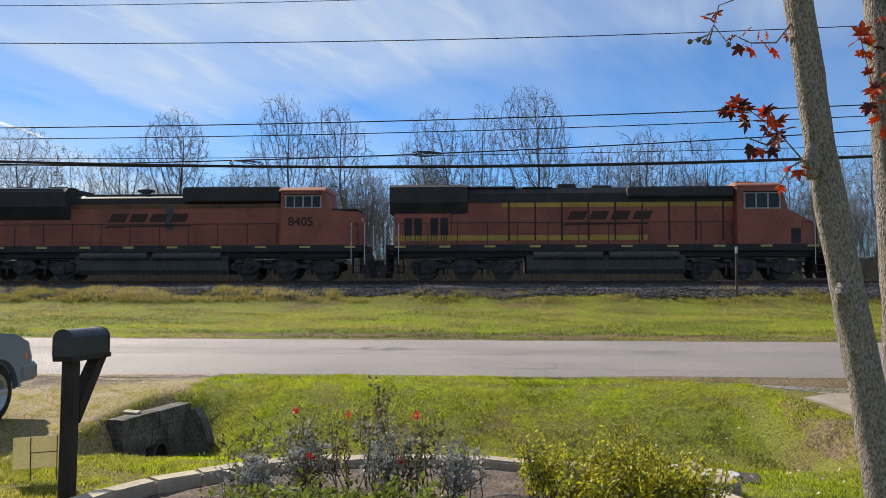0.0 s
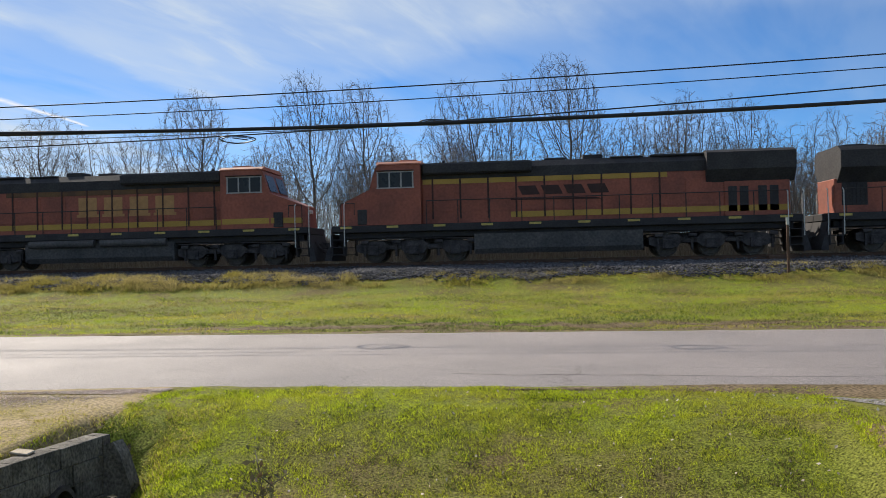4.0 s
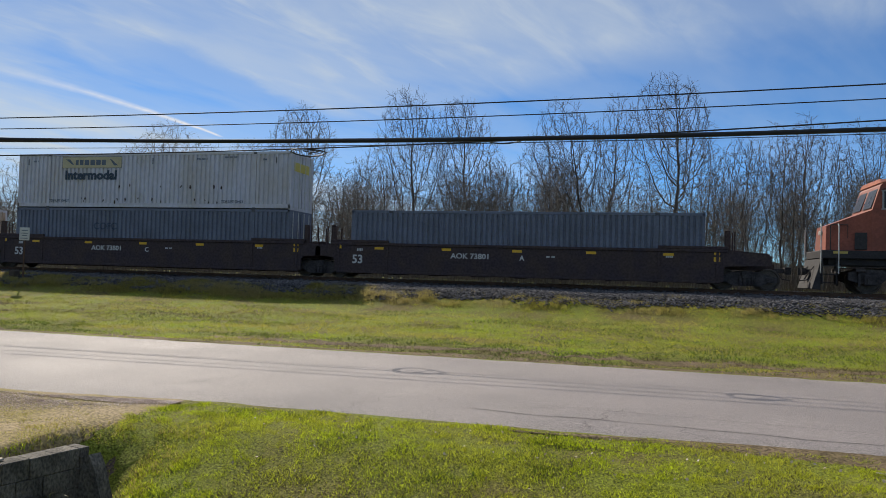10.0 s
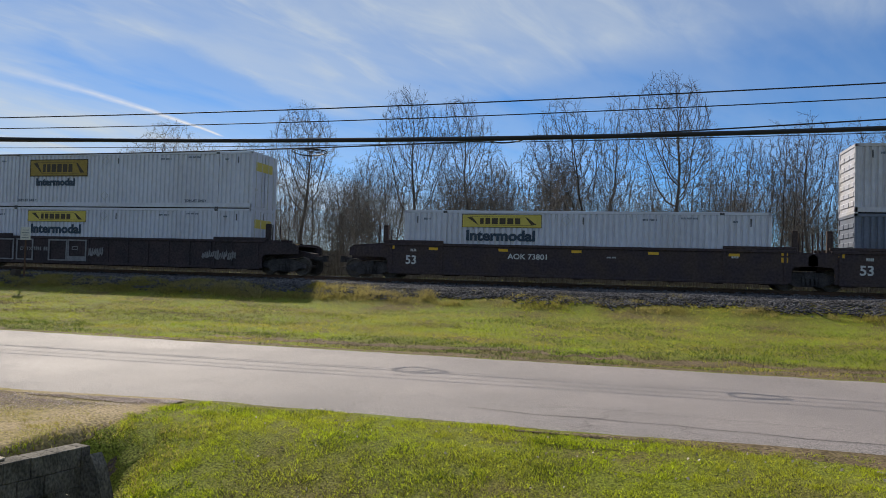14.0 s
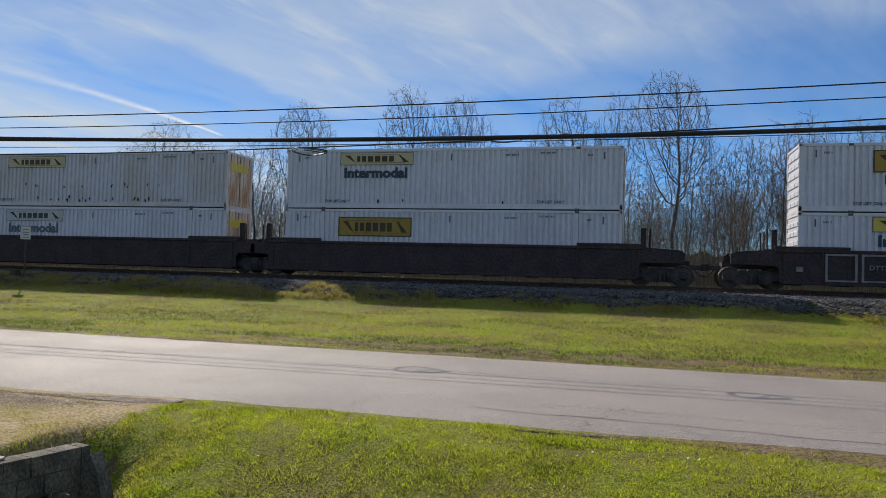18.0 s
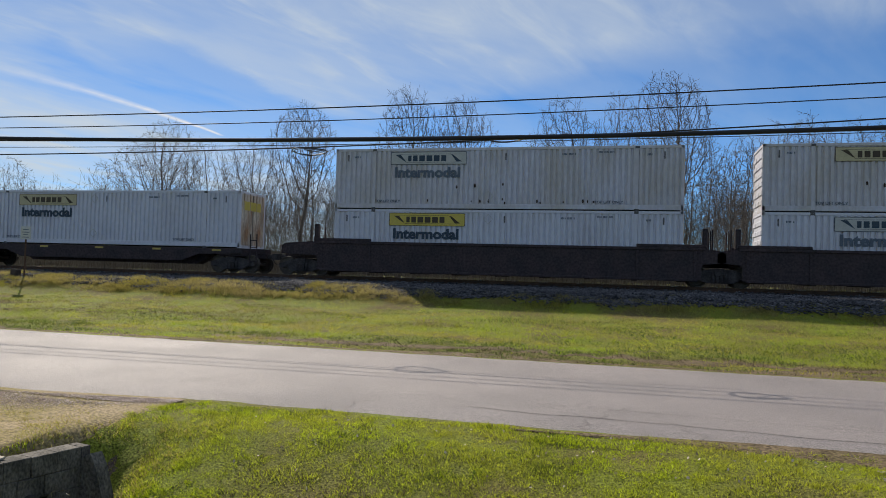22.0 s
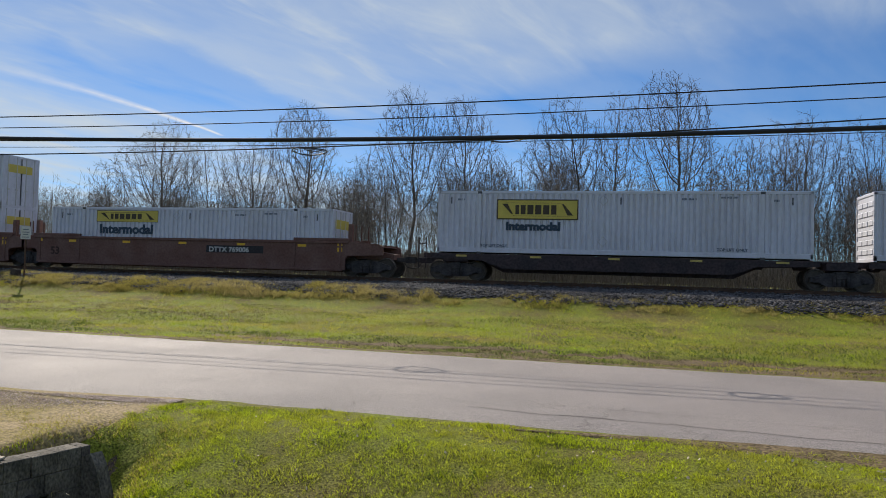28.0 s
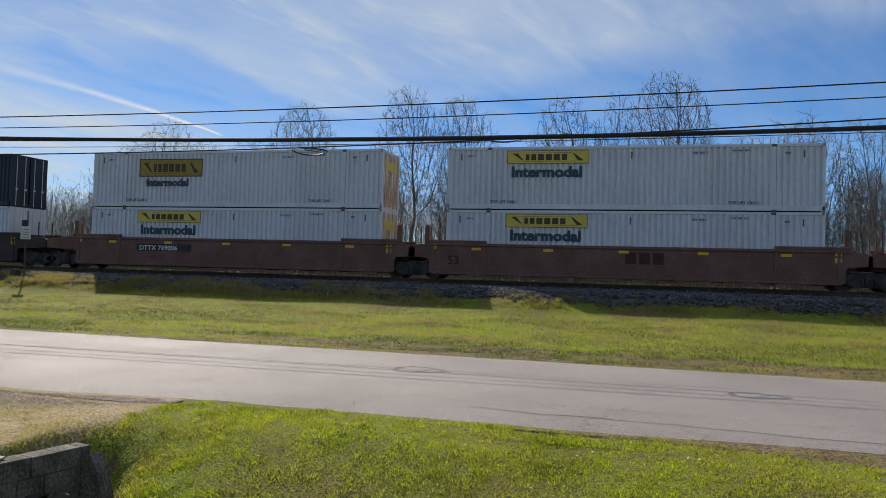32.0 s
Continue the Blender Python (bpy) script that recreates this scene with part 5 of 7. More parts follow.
Z1, Z2 = 0.36, 3.256       # lower and upper container in a well
ZS = 1.24                  # container on a spine car
UNITS = [-116.5, -135.9, -155.2, -179.35, -202.65, -222.1, -241.4, -262.6, -279.8, -298.2, -319.6, -339.1, -358.45, -379.85]
W_LABEL = "white corrugated intermodal container with yellow company sign"
# three-unit dark well car
well_car(UNITS[0], "black well car unit with white lettering", WELL_DARK, "AOK 73801", letter="A", ends=(False, True))
well_car(UNITS[1], "black well car unit with white lettering", WELL_DARK, "AOK 73801", letter="C", ends=(False, False), trucks=(True, False))
well_car(UNITS[2], "black well car unit with white lettering", WELL_DARK, "AOK 73801", ends=(True, False), trucks=(True, False))
container(UNITS[0], Z1, BOX_BLUE, "slate blue-grey container, low in a black well car", marks=False)
container(UNITS[1], Z1, BOX_BLUE, "slate blue-grey container below a dingy white one", marks=False)
letters("COFC", 0.5, LETTER_BLUE, 4.9, 1.78, MOVERS[-1][0], 0.01, 1.05)
container(UNITS[1], Z2, BOX_GREY, "dingy white container with a faded sign and rust holes", [("ghost", 2.08, True)], dents=26, seed=2, word_mat=LETTER)
container(UNITS[2], Z1, BOX_WHITE, "white container with yellow sign, low in a black well car", [("yellow", 2.08, True)], door="rust")
# a separate ribbed well car
well_car(UNITS[3], "dark well car with ribbed sides and a white scrawl", WELL_RUST, "", code="", plain=True, ribs=True, marks=0)
ribbed = MOVERS[-1][0]
for x0, x1 in ((1.0, 2.2), (2.35, 3.45), (4.4, 5.6), (5.62, 6.8)):
    fm = Shape()
    fm.box(x0, x1, -1.553, -1.545, 1.46, 1.54).box(x0, x1, -1.553, -1.545, 0.40, 0.47).box(x0, x0 + 0.09, -1.553, -1.545, 0.47, 1.46).box(x1 - 0.09, x1, -1.553, -1.545, 0.47, 1.46)
    part("painted_frame", fm, STENCIL, ribbed, "faded white painted panel outline")
part("painted_frame", Shape().box(5.9, 6.25, -1.553, -1.545, 0.98, 1.02).box(5.9, 6.25, -1.553, -1.545, 1.14, 1.18).box(5.9, 5.94, -1.553, -1.545, 1.02, 1.14).box(6.21, 6.25, -1.553, -1.545, 1.02, 1.14), STENCIL, ribbed)
part("painted_frame", Shape().box(5.66, 6.76, -1.551, -1.545, 0.47, 0.66), STENCIL, ribbed)
part("reflector", Shape().box(-0.1, 0.16, -1.553, -1.545, 0.78, 0.98), STENCIL, ribbed, "small pale square plate")
part("car_number", text_mesh("DTTX", 0.26, STENCIL, 0.004, 1.1), None, ribbed, at=pose(2.62, -1.556, 0.92))
bars_of(8, 0.2, 3.5, 0.92, STENCIL, ribbed, y=-1.55)
scr_rng = random.Random(3)
for x0, n, wd in ((6.9, 9, 0.12), (13.6, 16, 0.14)):
    sc = Shape()
    for k in range(n):
        a = x0 + k * wd * 0.85
        sc.prism([(a, 0.72 + scr_rng.uniform(-0.1, 0.1)), (a + wd * 0.8, 0.76 + scr_rng.uniform(-0.1, 0.1)), (a + wd, 1.02 + scr_rng.uniform(-0.1, 0.12)), (a + wd * 0.5, 1.08 + scr_rng.uniform(-0.1, 0.1))], -1.56, -1.55)
    part("scrawl", sc, STENCIL, ribbed, "unreadable white scrawl")
container(UNITS[3], Z1, BOX_WHITE, W_LABEL + " below another", [("yellow", 2.08, True)])
container(UNITS[3], Z2, BOX_WHITE, "white container with framed yellow sign on top", [("framed", 1.62, True)])
# three plain dark units
well_car(UNITS[4], "plain dark rusty well car unit", WELL_RUST, "", code="", plain=True, marks=0, ends=(False, True))
well_car(UNITS[5], "plain dark rusty well car unit", WELL_RUST, "", code="", plain=True, marks=0, ends=(False, False), trucks=(True, False))
well_car(UNITS[6], "plain dark rusty well car unit", WELL_RUST, "", code="", plain=True, marks=0, ends=(True, False), trucks=(True, False))
container(UNITS[4], Z1, BOX_WHITE, "white container with framed yellow sign below another", [("framed", 1.55, False)])
container(UNITS[4], Z2, BOX_WHITE, "white container with faded yellow sign on top", [("dull", 2.08, True)], door="rust", seed=4, dents=3)
container(UNITS[5], Z1, BOX_WHITE, "white container with pale outlined sign below another", [("outline", 2.08, True)], door="rust")
container(UNITS[5], Z2, BOX_GREY, "dingy white container with faded sign and rust holes on top", [("faded", 2.08, False)], door="rust", dents=30, seed=6)
container(UNITS[6], Z1, BOX_WHITE, W_LABEL + " below another", [("yellow", 2.08, True)], door="rust")
container(UNITS[6], Z2, BOX_GREY, "dingy white container with pale sign and scrapes", [("outline", 2.08, True)], door="rust", dents=16, seed=7)
# three spine units
spine_car(UNITS[7], "low dark spine car under a single container", (-0.55, BOX_L - 0.5), ((1, 1.45),))
spine_car(UNITS[8], "low dark spine car under a single container", (-1.15,), ())
spine_car(UNITS[9], "low dark spine car under a single container", (0.9,), ((-1, 1.6),))
container(UNITS[7], ZS, BOX_WHITE, "white container with faded sign on a spine car", [("faded", 2.05, True)], door="rust")
container(UNITS[8], ZS, BOX_WHITE, "white container with pale outlined sign on a spine car", [("outline", 2.05, True)], door="rust", dents=5, seed=9)
container(UNITS[9], ZS, BOX_WHITE, "white container with framed yellow sign on a spine car", [("boxed", 1.55, True)], door="rust")
# brown well car units
well_car(UNITS[10], "brown well car unit with a black number panel", WELL_BROWN, "DTTX 769006", code_mat=BADGE_DARK, plain=True, ends=(False, True), number_x=9.6, patch=True)
well_car(UNITS[11], "brown well car unit with dark markings", WELL_BROWN, "", code_mat=BADGE_DARK, plain=True, ends=(False, False), trucks=(True, False))
for k in range(3):
    part("emblem_block", Shape().box(8.15 + 0.58 * k, 8.6 + 0.58 * k, -1.503, -1.496, 0.92, 1.42), BADGE_DARK, MOVERS[-1][0], "dark emblem block")
well_car(UNITS[12], "brown well car unit with a black number panel", WELL_BROWN, "DTTX 769006", code="", plain=True, ends=(True, False), trucks=(True, False), number_x=3.1, patch=True)
container(UNITS[10], Z1, BOX_WHITE, "white container with yellow sign, low in a brown well car", [("yellow", 2.08, True)])
container(UNITS[11], Z1, BOX_WHITE, W_LABEL + " below another", [("yellow", 2.08, True)])
container(UNITS[11], Z2, BOX_WHITE, W_LABEL + " on top", [("yellow", 2.08, True)])
container(UNITS[12], Z1, BOX_WHITE, W_LABEL + " below another", [("yellow", 2.08, True)], door="rust")
container(UNITS[12], Z2, BOX_WHITE, "white container with framed yellow sign and rusty doors", [("framed", 1.55, True)], door="rust")
well_car(UNITS[13], "dark well car carrying a dark container", WELL_DARK, "", code="", plain=True, ends=(True, True))
container(UNITS[13], Z1, BOX_WHITE, "white container below a dark one", [])
container(UNITS[13], Z2, BOX_DARK, "dark blue-black container on top", [], marks=False)


# ---- the woods behind the railway ----
def grow_tree(seed, height, width, low=0.30, stems=1, count=900, twigs=2, step=0.30):
    """A bare tree that grows towards scattered points of its crown: arrays for the trunk with limbs and for the fine twigs."""
    rng = np.random.default_rng(seed)
    mid, half = (1 + low) / 2 * height, (1 - low) / 2 * height
    # points of an uneven egg-shaped crown, denser towards its skin
    d = rng.normal(0, 1, (count * 2, 3))
    d /= np.linalg.norm(d, axis=1, keepdims=True)
    rad = rng.random(count * 2) ** (1 / 2.4)
    lobes = rng.normal(0, 1, (9, 3))
    lobes /= np.linalg.norm(lobes, axis=1, keepdims=True)
    swell = 0.80 + 0.30 * np.max(np.clip(d @ lobes.T, 0, 1) ** 3, axis=1)
    pts = d * (rad * swell)[:, None]
    pts = pts[(pts[:, 2] > -0.55) | (rng.random(len(pts)) < 0.35)][:count]
    pts = pts * np.array([width / 2, width / 2, half]) * np.where(pts[:, 2:3] < 0, np.array([[0.86, 0.86, 1.0]]), 1.0) + np.array([0, 0, mid])
    nodes, parents, ways = [], [], []
    for k in range(stems):
        a = rng.uniform(0, 6.28)
        p, w = np.array([0.04 * math.cos(a) * (stems > 1), 0.04 * math.sin(a) * (stems > 1), -0.2]), np.array([math.cos(a) * 0.10 * (stems > 1), math.sin(a) * 0.10 * (stems > 1), 1.0])
        last = -1
        while p[2] < (low + 0.06 - 0.05 * k) * height:
            nodes.append(p)
            parents.append(last)
            ways.append(w)
            last = len(nodes) - 1
            w = w + rng.normal(0, 0.045, 3) * np.array([1, 1, 0])
            w = w / np.linalg.norm(w)
            p = p + w * step
    best, near = np.full(len(pts), 1e9), np.zeros(len(pts), int)
    alive = np.ones(len(pts), bool)
    fresh, grown = list(range(len(nodes))), {}
    for _ in range(90):
        if fresh:
            F = np.array([nodes[i] for i in fresh])
            D = np.linalg.norm(pts[:, None] - F[None], axis=2)
            m = D.argmin(1)
            dm = D[np.arange(len(pts)), m]
            better = dm < best
            best[better], near[better] = dm[better], np.array(fresh)[m[better]]
        alive &= best > step * 1.3
        if not alive.any() or len(nodes) > 5200:
            break
        pull = {}
        for i in np.nonzero(alive)[0]:
            if best[i] < 3.4:
                n = near[i]
                if grown.get(n, 0) > 2:
                    continue
                v = (pts[i] - nodes[n]) / best[i]
                if v @ ways[n] > -0.3:
                    pull.setdefault(n, []).append(v)
        if not pull:
            break
        fresh = []
        for n, vs in pull.items():
            w = np.mean(vs, axis=0)
            w = w / (np.linalg.norm(w) + 1e-6) + 0.42 * ways[n] + np.array([0, 0, 0.09]) + rng.normal(0, 0.11, 3)
            w = w / np.linalg.norm(w)
            nodes.append(nodes[n] + w * step)
            parents.append(n)
            ways.append(w)
            grown[n] = grown.get(n, 0) + 1
            fresh.append(len(nodes) - 1)
    total = np.zeros(len(nodes))
    kids = np.zeros(len(nodes), int)
    for i in range(len(nodes) - 1, -1, -1):
        total[i] = max(total[i], 0.0092 ** 2.15)
        if parents[i] >= 0:
            total[parents[i]] += total[i]
            kids[parents[i]] += 1
    r = total ** (1 / 2.15)
    wood, fine = [], []
    for i, q in enumerate(parents):
        if q >= 0:
            (wood if r[i] > 0.028 else fine).append((nodes[q], nodes[i], min(r[q], r[i] * 1.35), r[i]))
        if r[i] < 0.022 and nodes[i][2] > 0.2 * height:
            for _ in range(twigs + (kids[i] == 0)):
                w = ways[i] * 1.0 + rng.normal(0, 0.42, 3) + np.array([0, 0, 0.22])
                w = w / np.linalg.norm(w)
                ln = rng.uniform(0.12, 0.30)
                a = nodes[i] + w * ln
                b = a + (w + rng.normal(0, 0.22, 3)) * ln * 0.9
                c = a + (w + rng.normal(0, 0.55, 3)) * ln * 0.7
                fine.append((nodes[i], a, 0.0078, 0.0065))
                fine.append((a, b, 0.0065, 0.004))
                fine.append((a, c, 0.005, 0.004))
    return wood, fine


def tubes_mesh(name, segs, sides, mat):
    A = np.array([s[0] for s in segs])
    B = np.array([s[1] for s in segs])
    ra, rb = np.array([s[2] for s in segs]), np.array([s[3] for s in segs])
    d = B - A
    d /= np.linalg.norm(d, axis=1, keepdims=True) + 1e-9
    ref = np.where(np.abs(d[:, 2:3]) > 0.9, np.array([[1.0, 0, 0]]), np.array([[0, 0, 1.0]]))
    u = np.cross(d, ref)
    u /= np.linalg.norm(u, axis=1, keepdims=True)
    w = np.cross(d, u)
    n = len(segs)
    ang = np.arange(sides) * 2 * np.pi / sides
    ring = u[:, None] * np.cos(ang)[None, :, None] + w[:, None] * np.sin(ang)[None, :, None]
    v = np.concatenate([A[:, None] + ring * ra[:, None, None], B[:, None] + ring * rb[:, None, None]], 1)
    k = np.arange(sides)
    q = np.stack([k, (k + 1) % sides, sides + (k + 1) % sides, sides + k], -1)
    f = (q[None] + (np.arange(n) * 2 * sides)[:, None, None]).reshape(-1)
    return mesh_np(name, v.reshape(-1, 3), f, 4, mat)


def make_tree(name, seed, height, label, at, **kw):
    wood, fine = grow_tree(seed, height, **kw)
    T = new(name)
    T.matrix_basis = at
    tagged(T, label, "tree", "bare trees of the woods")
    part("trunk", tubes_mesh("trunk", wood, 6, BARK), None, T)
    part("crown", tubes_mesh("crown", fine, 3, TWIG), None, T, "fine leafless twigs")
    return T


def base_z(x, y):
    return float(ground_z(x, y)) - 0.05


B_LABEL = "tall leafless deciduous tree at the edge of the woods"
# the trees that stand out, each where it grows: x, y, height, crown width, seed, stems, height of the crown's foot
STANDOUT = [(-38.9, 56, 12.6, 8.0, 11, 2, 0.24), (-31.0, 57, 12.2, 5.4, 12, 1, 0.28), (-25.8, 56, 14.4, 6.2, 13, 1, 0.34), (-16.9, 56, 15.0, 6.2, 14, 1, 0.30), (-12.9, 56, 15.1, 5.2, 15, 1, 0.28),
            (-4.9, 56, 13.9, 6.6, 16, 2, 0.26), (-1.5, 57, 14.2, 3.4, 17, 1, 0.35), (2.5, 56, 15.8, 6.9, 18, 1, 0.36), (7.6, 57, 11.4, 5.2, 19, 2, 0.22), (11.5, 57, 12.4, 5.4, 20, 1, 0.25), (15.2, 58, 12.4, 5.6, 21, 2, 0.24)]
MASTERS = [make_tree("bare_tree", seed, h, B_LABEL, pose(x, y, base_z(x, y)), width=w, stems=stems, low=low, count=int(26 * h * w)) for x, y, h, w, seed, stems, low in STANDOUT]
SMALL = [make_tree("bare_tree", 40 + k, 8.2 + 0.7 * k, "slender leafless young tree in the woods", pose(-70 + 30 * k, 50 + k, base_z(-70 + 30 * k, 50 + k)), width=3.6 + 0.3 * k, stems=1 + k % 2, low=0.2, count=560, twigs=2) for k in range(5)]
wood_rng = random.Random(77)
x = -120.0
while x < 95:
    for row, (y0, y1, src, lo, hi) in enumerate([(46, 51, SMALL, 0.55, 0.9), (52, 60, SMALL, 0.8, 1.12), (62, 74, MASTERS, 0.60, 0.80), (78, 96, MASTERS, 0.62, 0.86)]):
        px, py = x + wood_rng.uniform(-2.2, 2.2), wood_rng.uniform(y0, y1)
        thin = (0.10, 0.12, 0.2, 0.3)[row] + (0.2 if px < -40 else 0.0) - (0.1 if px > 4 else 0.0)
        if abs(px) * 0.9 > py + 40 or wood_rng.random() < thin:
            continue
        t = copy_thing(wood_rng.choice(src), pose(px, py, base_z(px, py), 0, 0, wood_rng.uniform(0, 360)))
        s = wood_rng.uniform(lo, hi) * (0.85 if px < -34 else 1.0)
        t.scale = (s, s, s * wood_rng.uniform(0.92, 1.1))
        if src is MASTERS:
            t["label"] = "leafless tree deep in the woods"
    x += 1.9


def brush_mesh(count, seed):
    """Saplings and brambles as one mesh of thin stems."""
    rng = np.random.default_rng(seed)
    segs = []
    for _ in range(count):
        x, y = rng.uniform(-75, 55), rng.uniform(43.5, 62)
        h = rng.uniform(1.0, 7.5) * rng.uniform(0.5, 1.0)
        p = np.array([x, y, 0.7])
        d = np.array([rng.normal(0, 0.12), rng.normal(0, 0.12), 1.0])
        for k in range(3):
            q = p + d * h / 3 + np.array([rng.normal(0, 0.06 * h / 3), rng.normal(0, 0.06 * h / 3), 0])
            segs.append((p, q, 0.016 * (1 - 0.25 * k), 0.012 * (1 - 0.25 * k)))
            for _ in range(2):
                e = q + np.array([rng.normal(0, 0.35), rng.normal(0, 0.35), rng.uniform(0.2, 0.8)]) * h * 0.16
                segs.append((q, e, 0.008, 0.005))
            p = q
    return tubes_mesh("brush", segs, 3, BRUSH)


brush = part("brush", brush_mesh(13000, 8), None)
tagged(brush, "dense leafless brown saplings and brambles", "brush", kind="stuff")

def far_woods():
    """The grey-brown depth of the woods far behind, with an uneven top."""
    xs = np.arange(-260.0, 220.0, 0.6)
    v, f = [], []
    for x in xs:
        top = 4.6 + 1.2 * noise.noise((x * 0.06, 1.0, 0)) + 0.9 * noise.noise((x * 0.5, 2.0, 0)) + 0.7 * noise.noise((x * 1.9, 3.0, 0))
        y = 112.0 + 1.5 * noise.noise((x * 0.3, 5.0, 0))
        for k in range(5):
            v.append((x + 0.25 * noise.noise((x, k, 7.0)), y + 0.8 * noise.noise((x * 0.9, k * 1.3, 9.0)) + 0.25 * k, 0.3 + (top - 0.3) * k / 4))
    n = len(xs)
    for i in range(n - 1):
        for k in range(4):
            f += [i * 5 + k, (i + 1) * 5 + k, (i + 1) * 5 + k + 1, i * 5 + k + 1]
    return mesh_np("backdrop", v, f, 4, FARWOODS)


FARWOODS = material("far_woods", (0.13, 0.115, 0.10), 1.0, spec=0.0, vary=0.45, scale=0.8, fine=2.5, bump=1.0, tint=(0.19, 0.165, 0.14), stretch=(1, 1, 0.15), fleck=0.3)
tagged(part("backdrop", far_woods(), None), "grey-brown depth of leafless woods", "woods", kind="structure")

# ---- overhead lines along the far side of the road ----
WIRE_Y = 18.0


def sag_line(pts, x):
    """Parabola through three (x, z) points."""
    (a, za), (b, zb), (c, zc) = pts
    return za * (x - b) * (x - c) / ((a - b) * (a - c)) + zb * (x - a) * (x - c) / ((b - a) * (b - c)) + zc * (x - a) * (x - b) / ((c - a) * (c - b))


POLES = (-44.0, 30.0)


def long_tube(pts, r, mat, n=6):
    """One continuous tube along x through points."""
    v = [(x, y + r * math.cos(2 * math.pi * k / n), z + r * math.sin(2 * math.pi * k / n)) for x, y, z in pts for k in range(n)]
    f = []
    for i in range(len(pts) - 1):
        for k in range(n):
            f += [i * n + k, i * n + (k + 1) % n, (i + 1) * n + (k + 1) % n, (i + 1) * n + k]
    return mesh_np("span", v, f, 4, mat, True)


def overhead(name, pts, r, mat, label, y=WIRE_Y, x0=POLES[0], x1=POLES[1]):
    xs = np.linspace(x0, x1, 60)
    o = new(name)
    o.matrix_basis = pose(0, y, 0)
    tagged(o, label, "cable", "overhead lines")
    part("span", long_tube([(float(a), 0, float(sag_line(pts, a))) for a in xs], r, mat), None, o)
    for a in (x0, x1):
        part("clamp", Shape().tube((a - 0.1, 0, float(sag_line(pts, a))), (a + 0.1, 0, float(sag_line(pts, a))), r + 0.012, None, 8), WIRE, o)
    return o


overhead("power_line", [(-8.1, 4.68), (-2.0, 4.62), (2.5, 4.68)], 0.006, WIRE, "thin service wire along the near side of the road", 7.0)
overhead("power_line", [(-13, 8.2), (-6, 8.16), (6, 8.4)], 0.008, WIRE, "thin power line high over the road", 15.0)


def bow(a, b, c):
    return [(x, a + b * x + c * x * x) for x in (-18.0, -5.0, 5.0)]


overhead("power_line", bow(5.902, 0.0190, 0.0007), 0.016, CABLE, "dark insulated service line")
overhead("power_line", bow(5.576, 0.0202, 0.0008), 0.013, CABLE, "dark insulated service line")
drop = overhead("telephone_cable", bow(4.942, 0.0370, 0.0011), 0.017, CABLE, "thin black drop cable with a coiled loop", 17.6)
overhead("telephone_cable", bow(4.879, 0.0089, 0.0006), 0.009, CABLE, "thin black overhead telephone line")


def low_line(x):
    """The heavy cable that hangs low over the ditch: its place across and its height."""
    return 6.0 + 0.10 * x, 2.780 + 0.0258 * x + 0.0036 * x * x


low_cable = new("telephone_cable")
tagged(low_cable, "thick black lashed telephone cable hanging low over the yard", "cable", "overhead lines")
LOW_X = np.linspace(-30.0, 18.0, 90)
part("span", long_tube([(float(a), *low_line(float(a))) for a in LOW_X], 0.017, CABLE), None, low_cable)
part("messenger_wire", long_tube([(float(a), low_line(a)[0] + 0.01, low_line(a)[1] + 0.014 - 0.010 * max(0.0, -(float(a) + 2.5))) for a in LOW_X], 0.009, CABLE), None, low_cable)


def ring_tube(pts, r, n=6):
    """A closed round tube through points."""
    P = [Vector(p) for p in pts]
    v, m = [], len(P)
    for i, p in enumerate(P):
        d = (P[(i + 1) % m] - P[i - 1]).normalized()
        u = d.cross(Vector((0, 0, 1))).normalized()
        w = u.cross(d)
        v += [p + (u * math.cos(2 * math.pi * k / n) + w * math.sin(2 * math.pi * k / n)) * r for k in range(n)]
    f = [q for i in range(m) for k in range(n) for q in (i * n + k, i * n + (k + 1) % n, (i + 1) % m * n + (k + 1) % n, (i + 1) % m * n + k)]
    return mesh_np("slack_loop", v, f, 4, CABLE, True)


def slack_loop(x, y, z, w, deep, tall, parent):
    """Spare cable laid in a flat pointed loop under the span."""
    for grow, drop_z in ((1.0, 0.0), (0.86, -0.02)):
        pts = [(x + grow * w * math.cos(t), y + grow * deep * math.sin(t) * (1 - 0.45 * math.cos(t)), z + drop_z + tall * math.sin(t)) for t in np.linspace(0, 2 * math.pi, 30, endpoint=False)]
        part("slack_loop", ring_tube(pts, 0.016 if grow == 1.0 else 0.010), None, parent, "coiled spare cable")
    part("slack_bridge", Shape().tube((x - 0.1 * w, y - 0.8 * deep, z), (x + 0.35 * w, y + 0.8 * deep, z + 0.02), 0.014, None, 6), CABLE, parent)


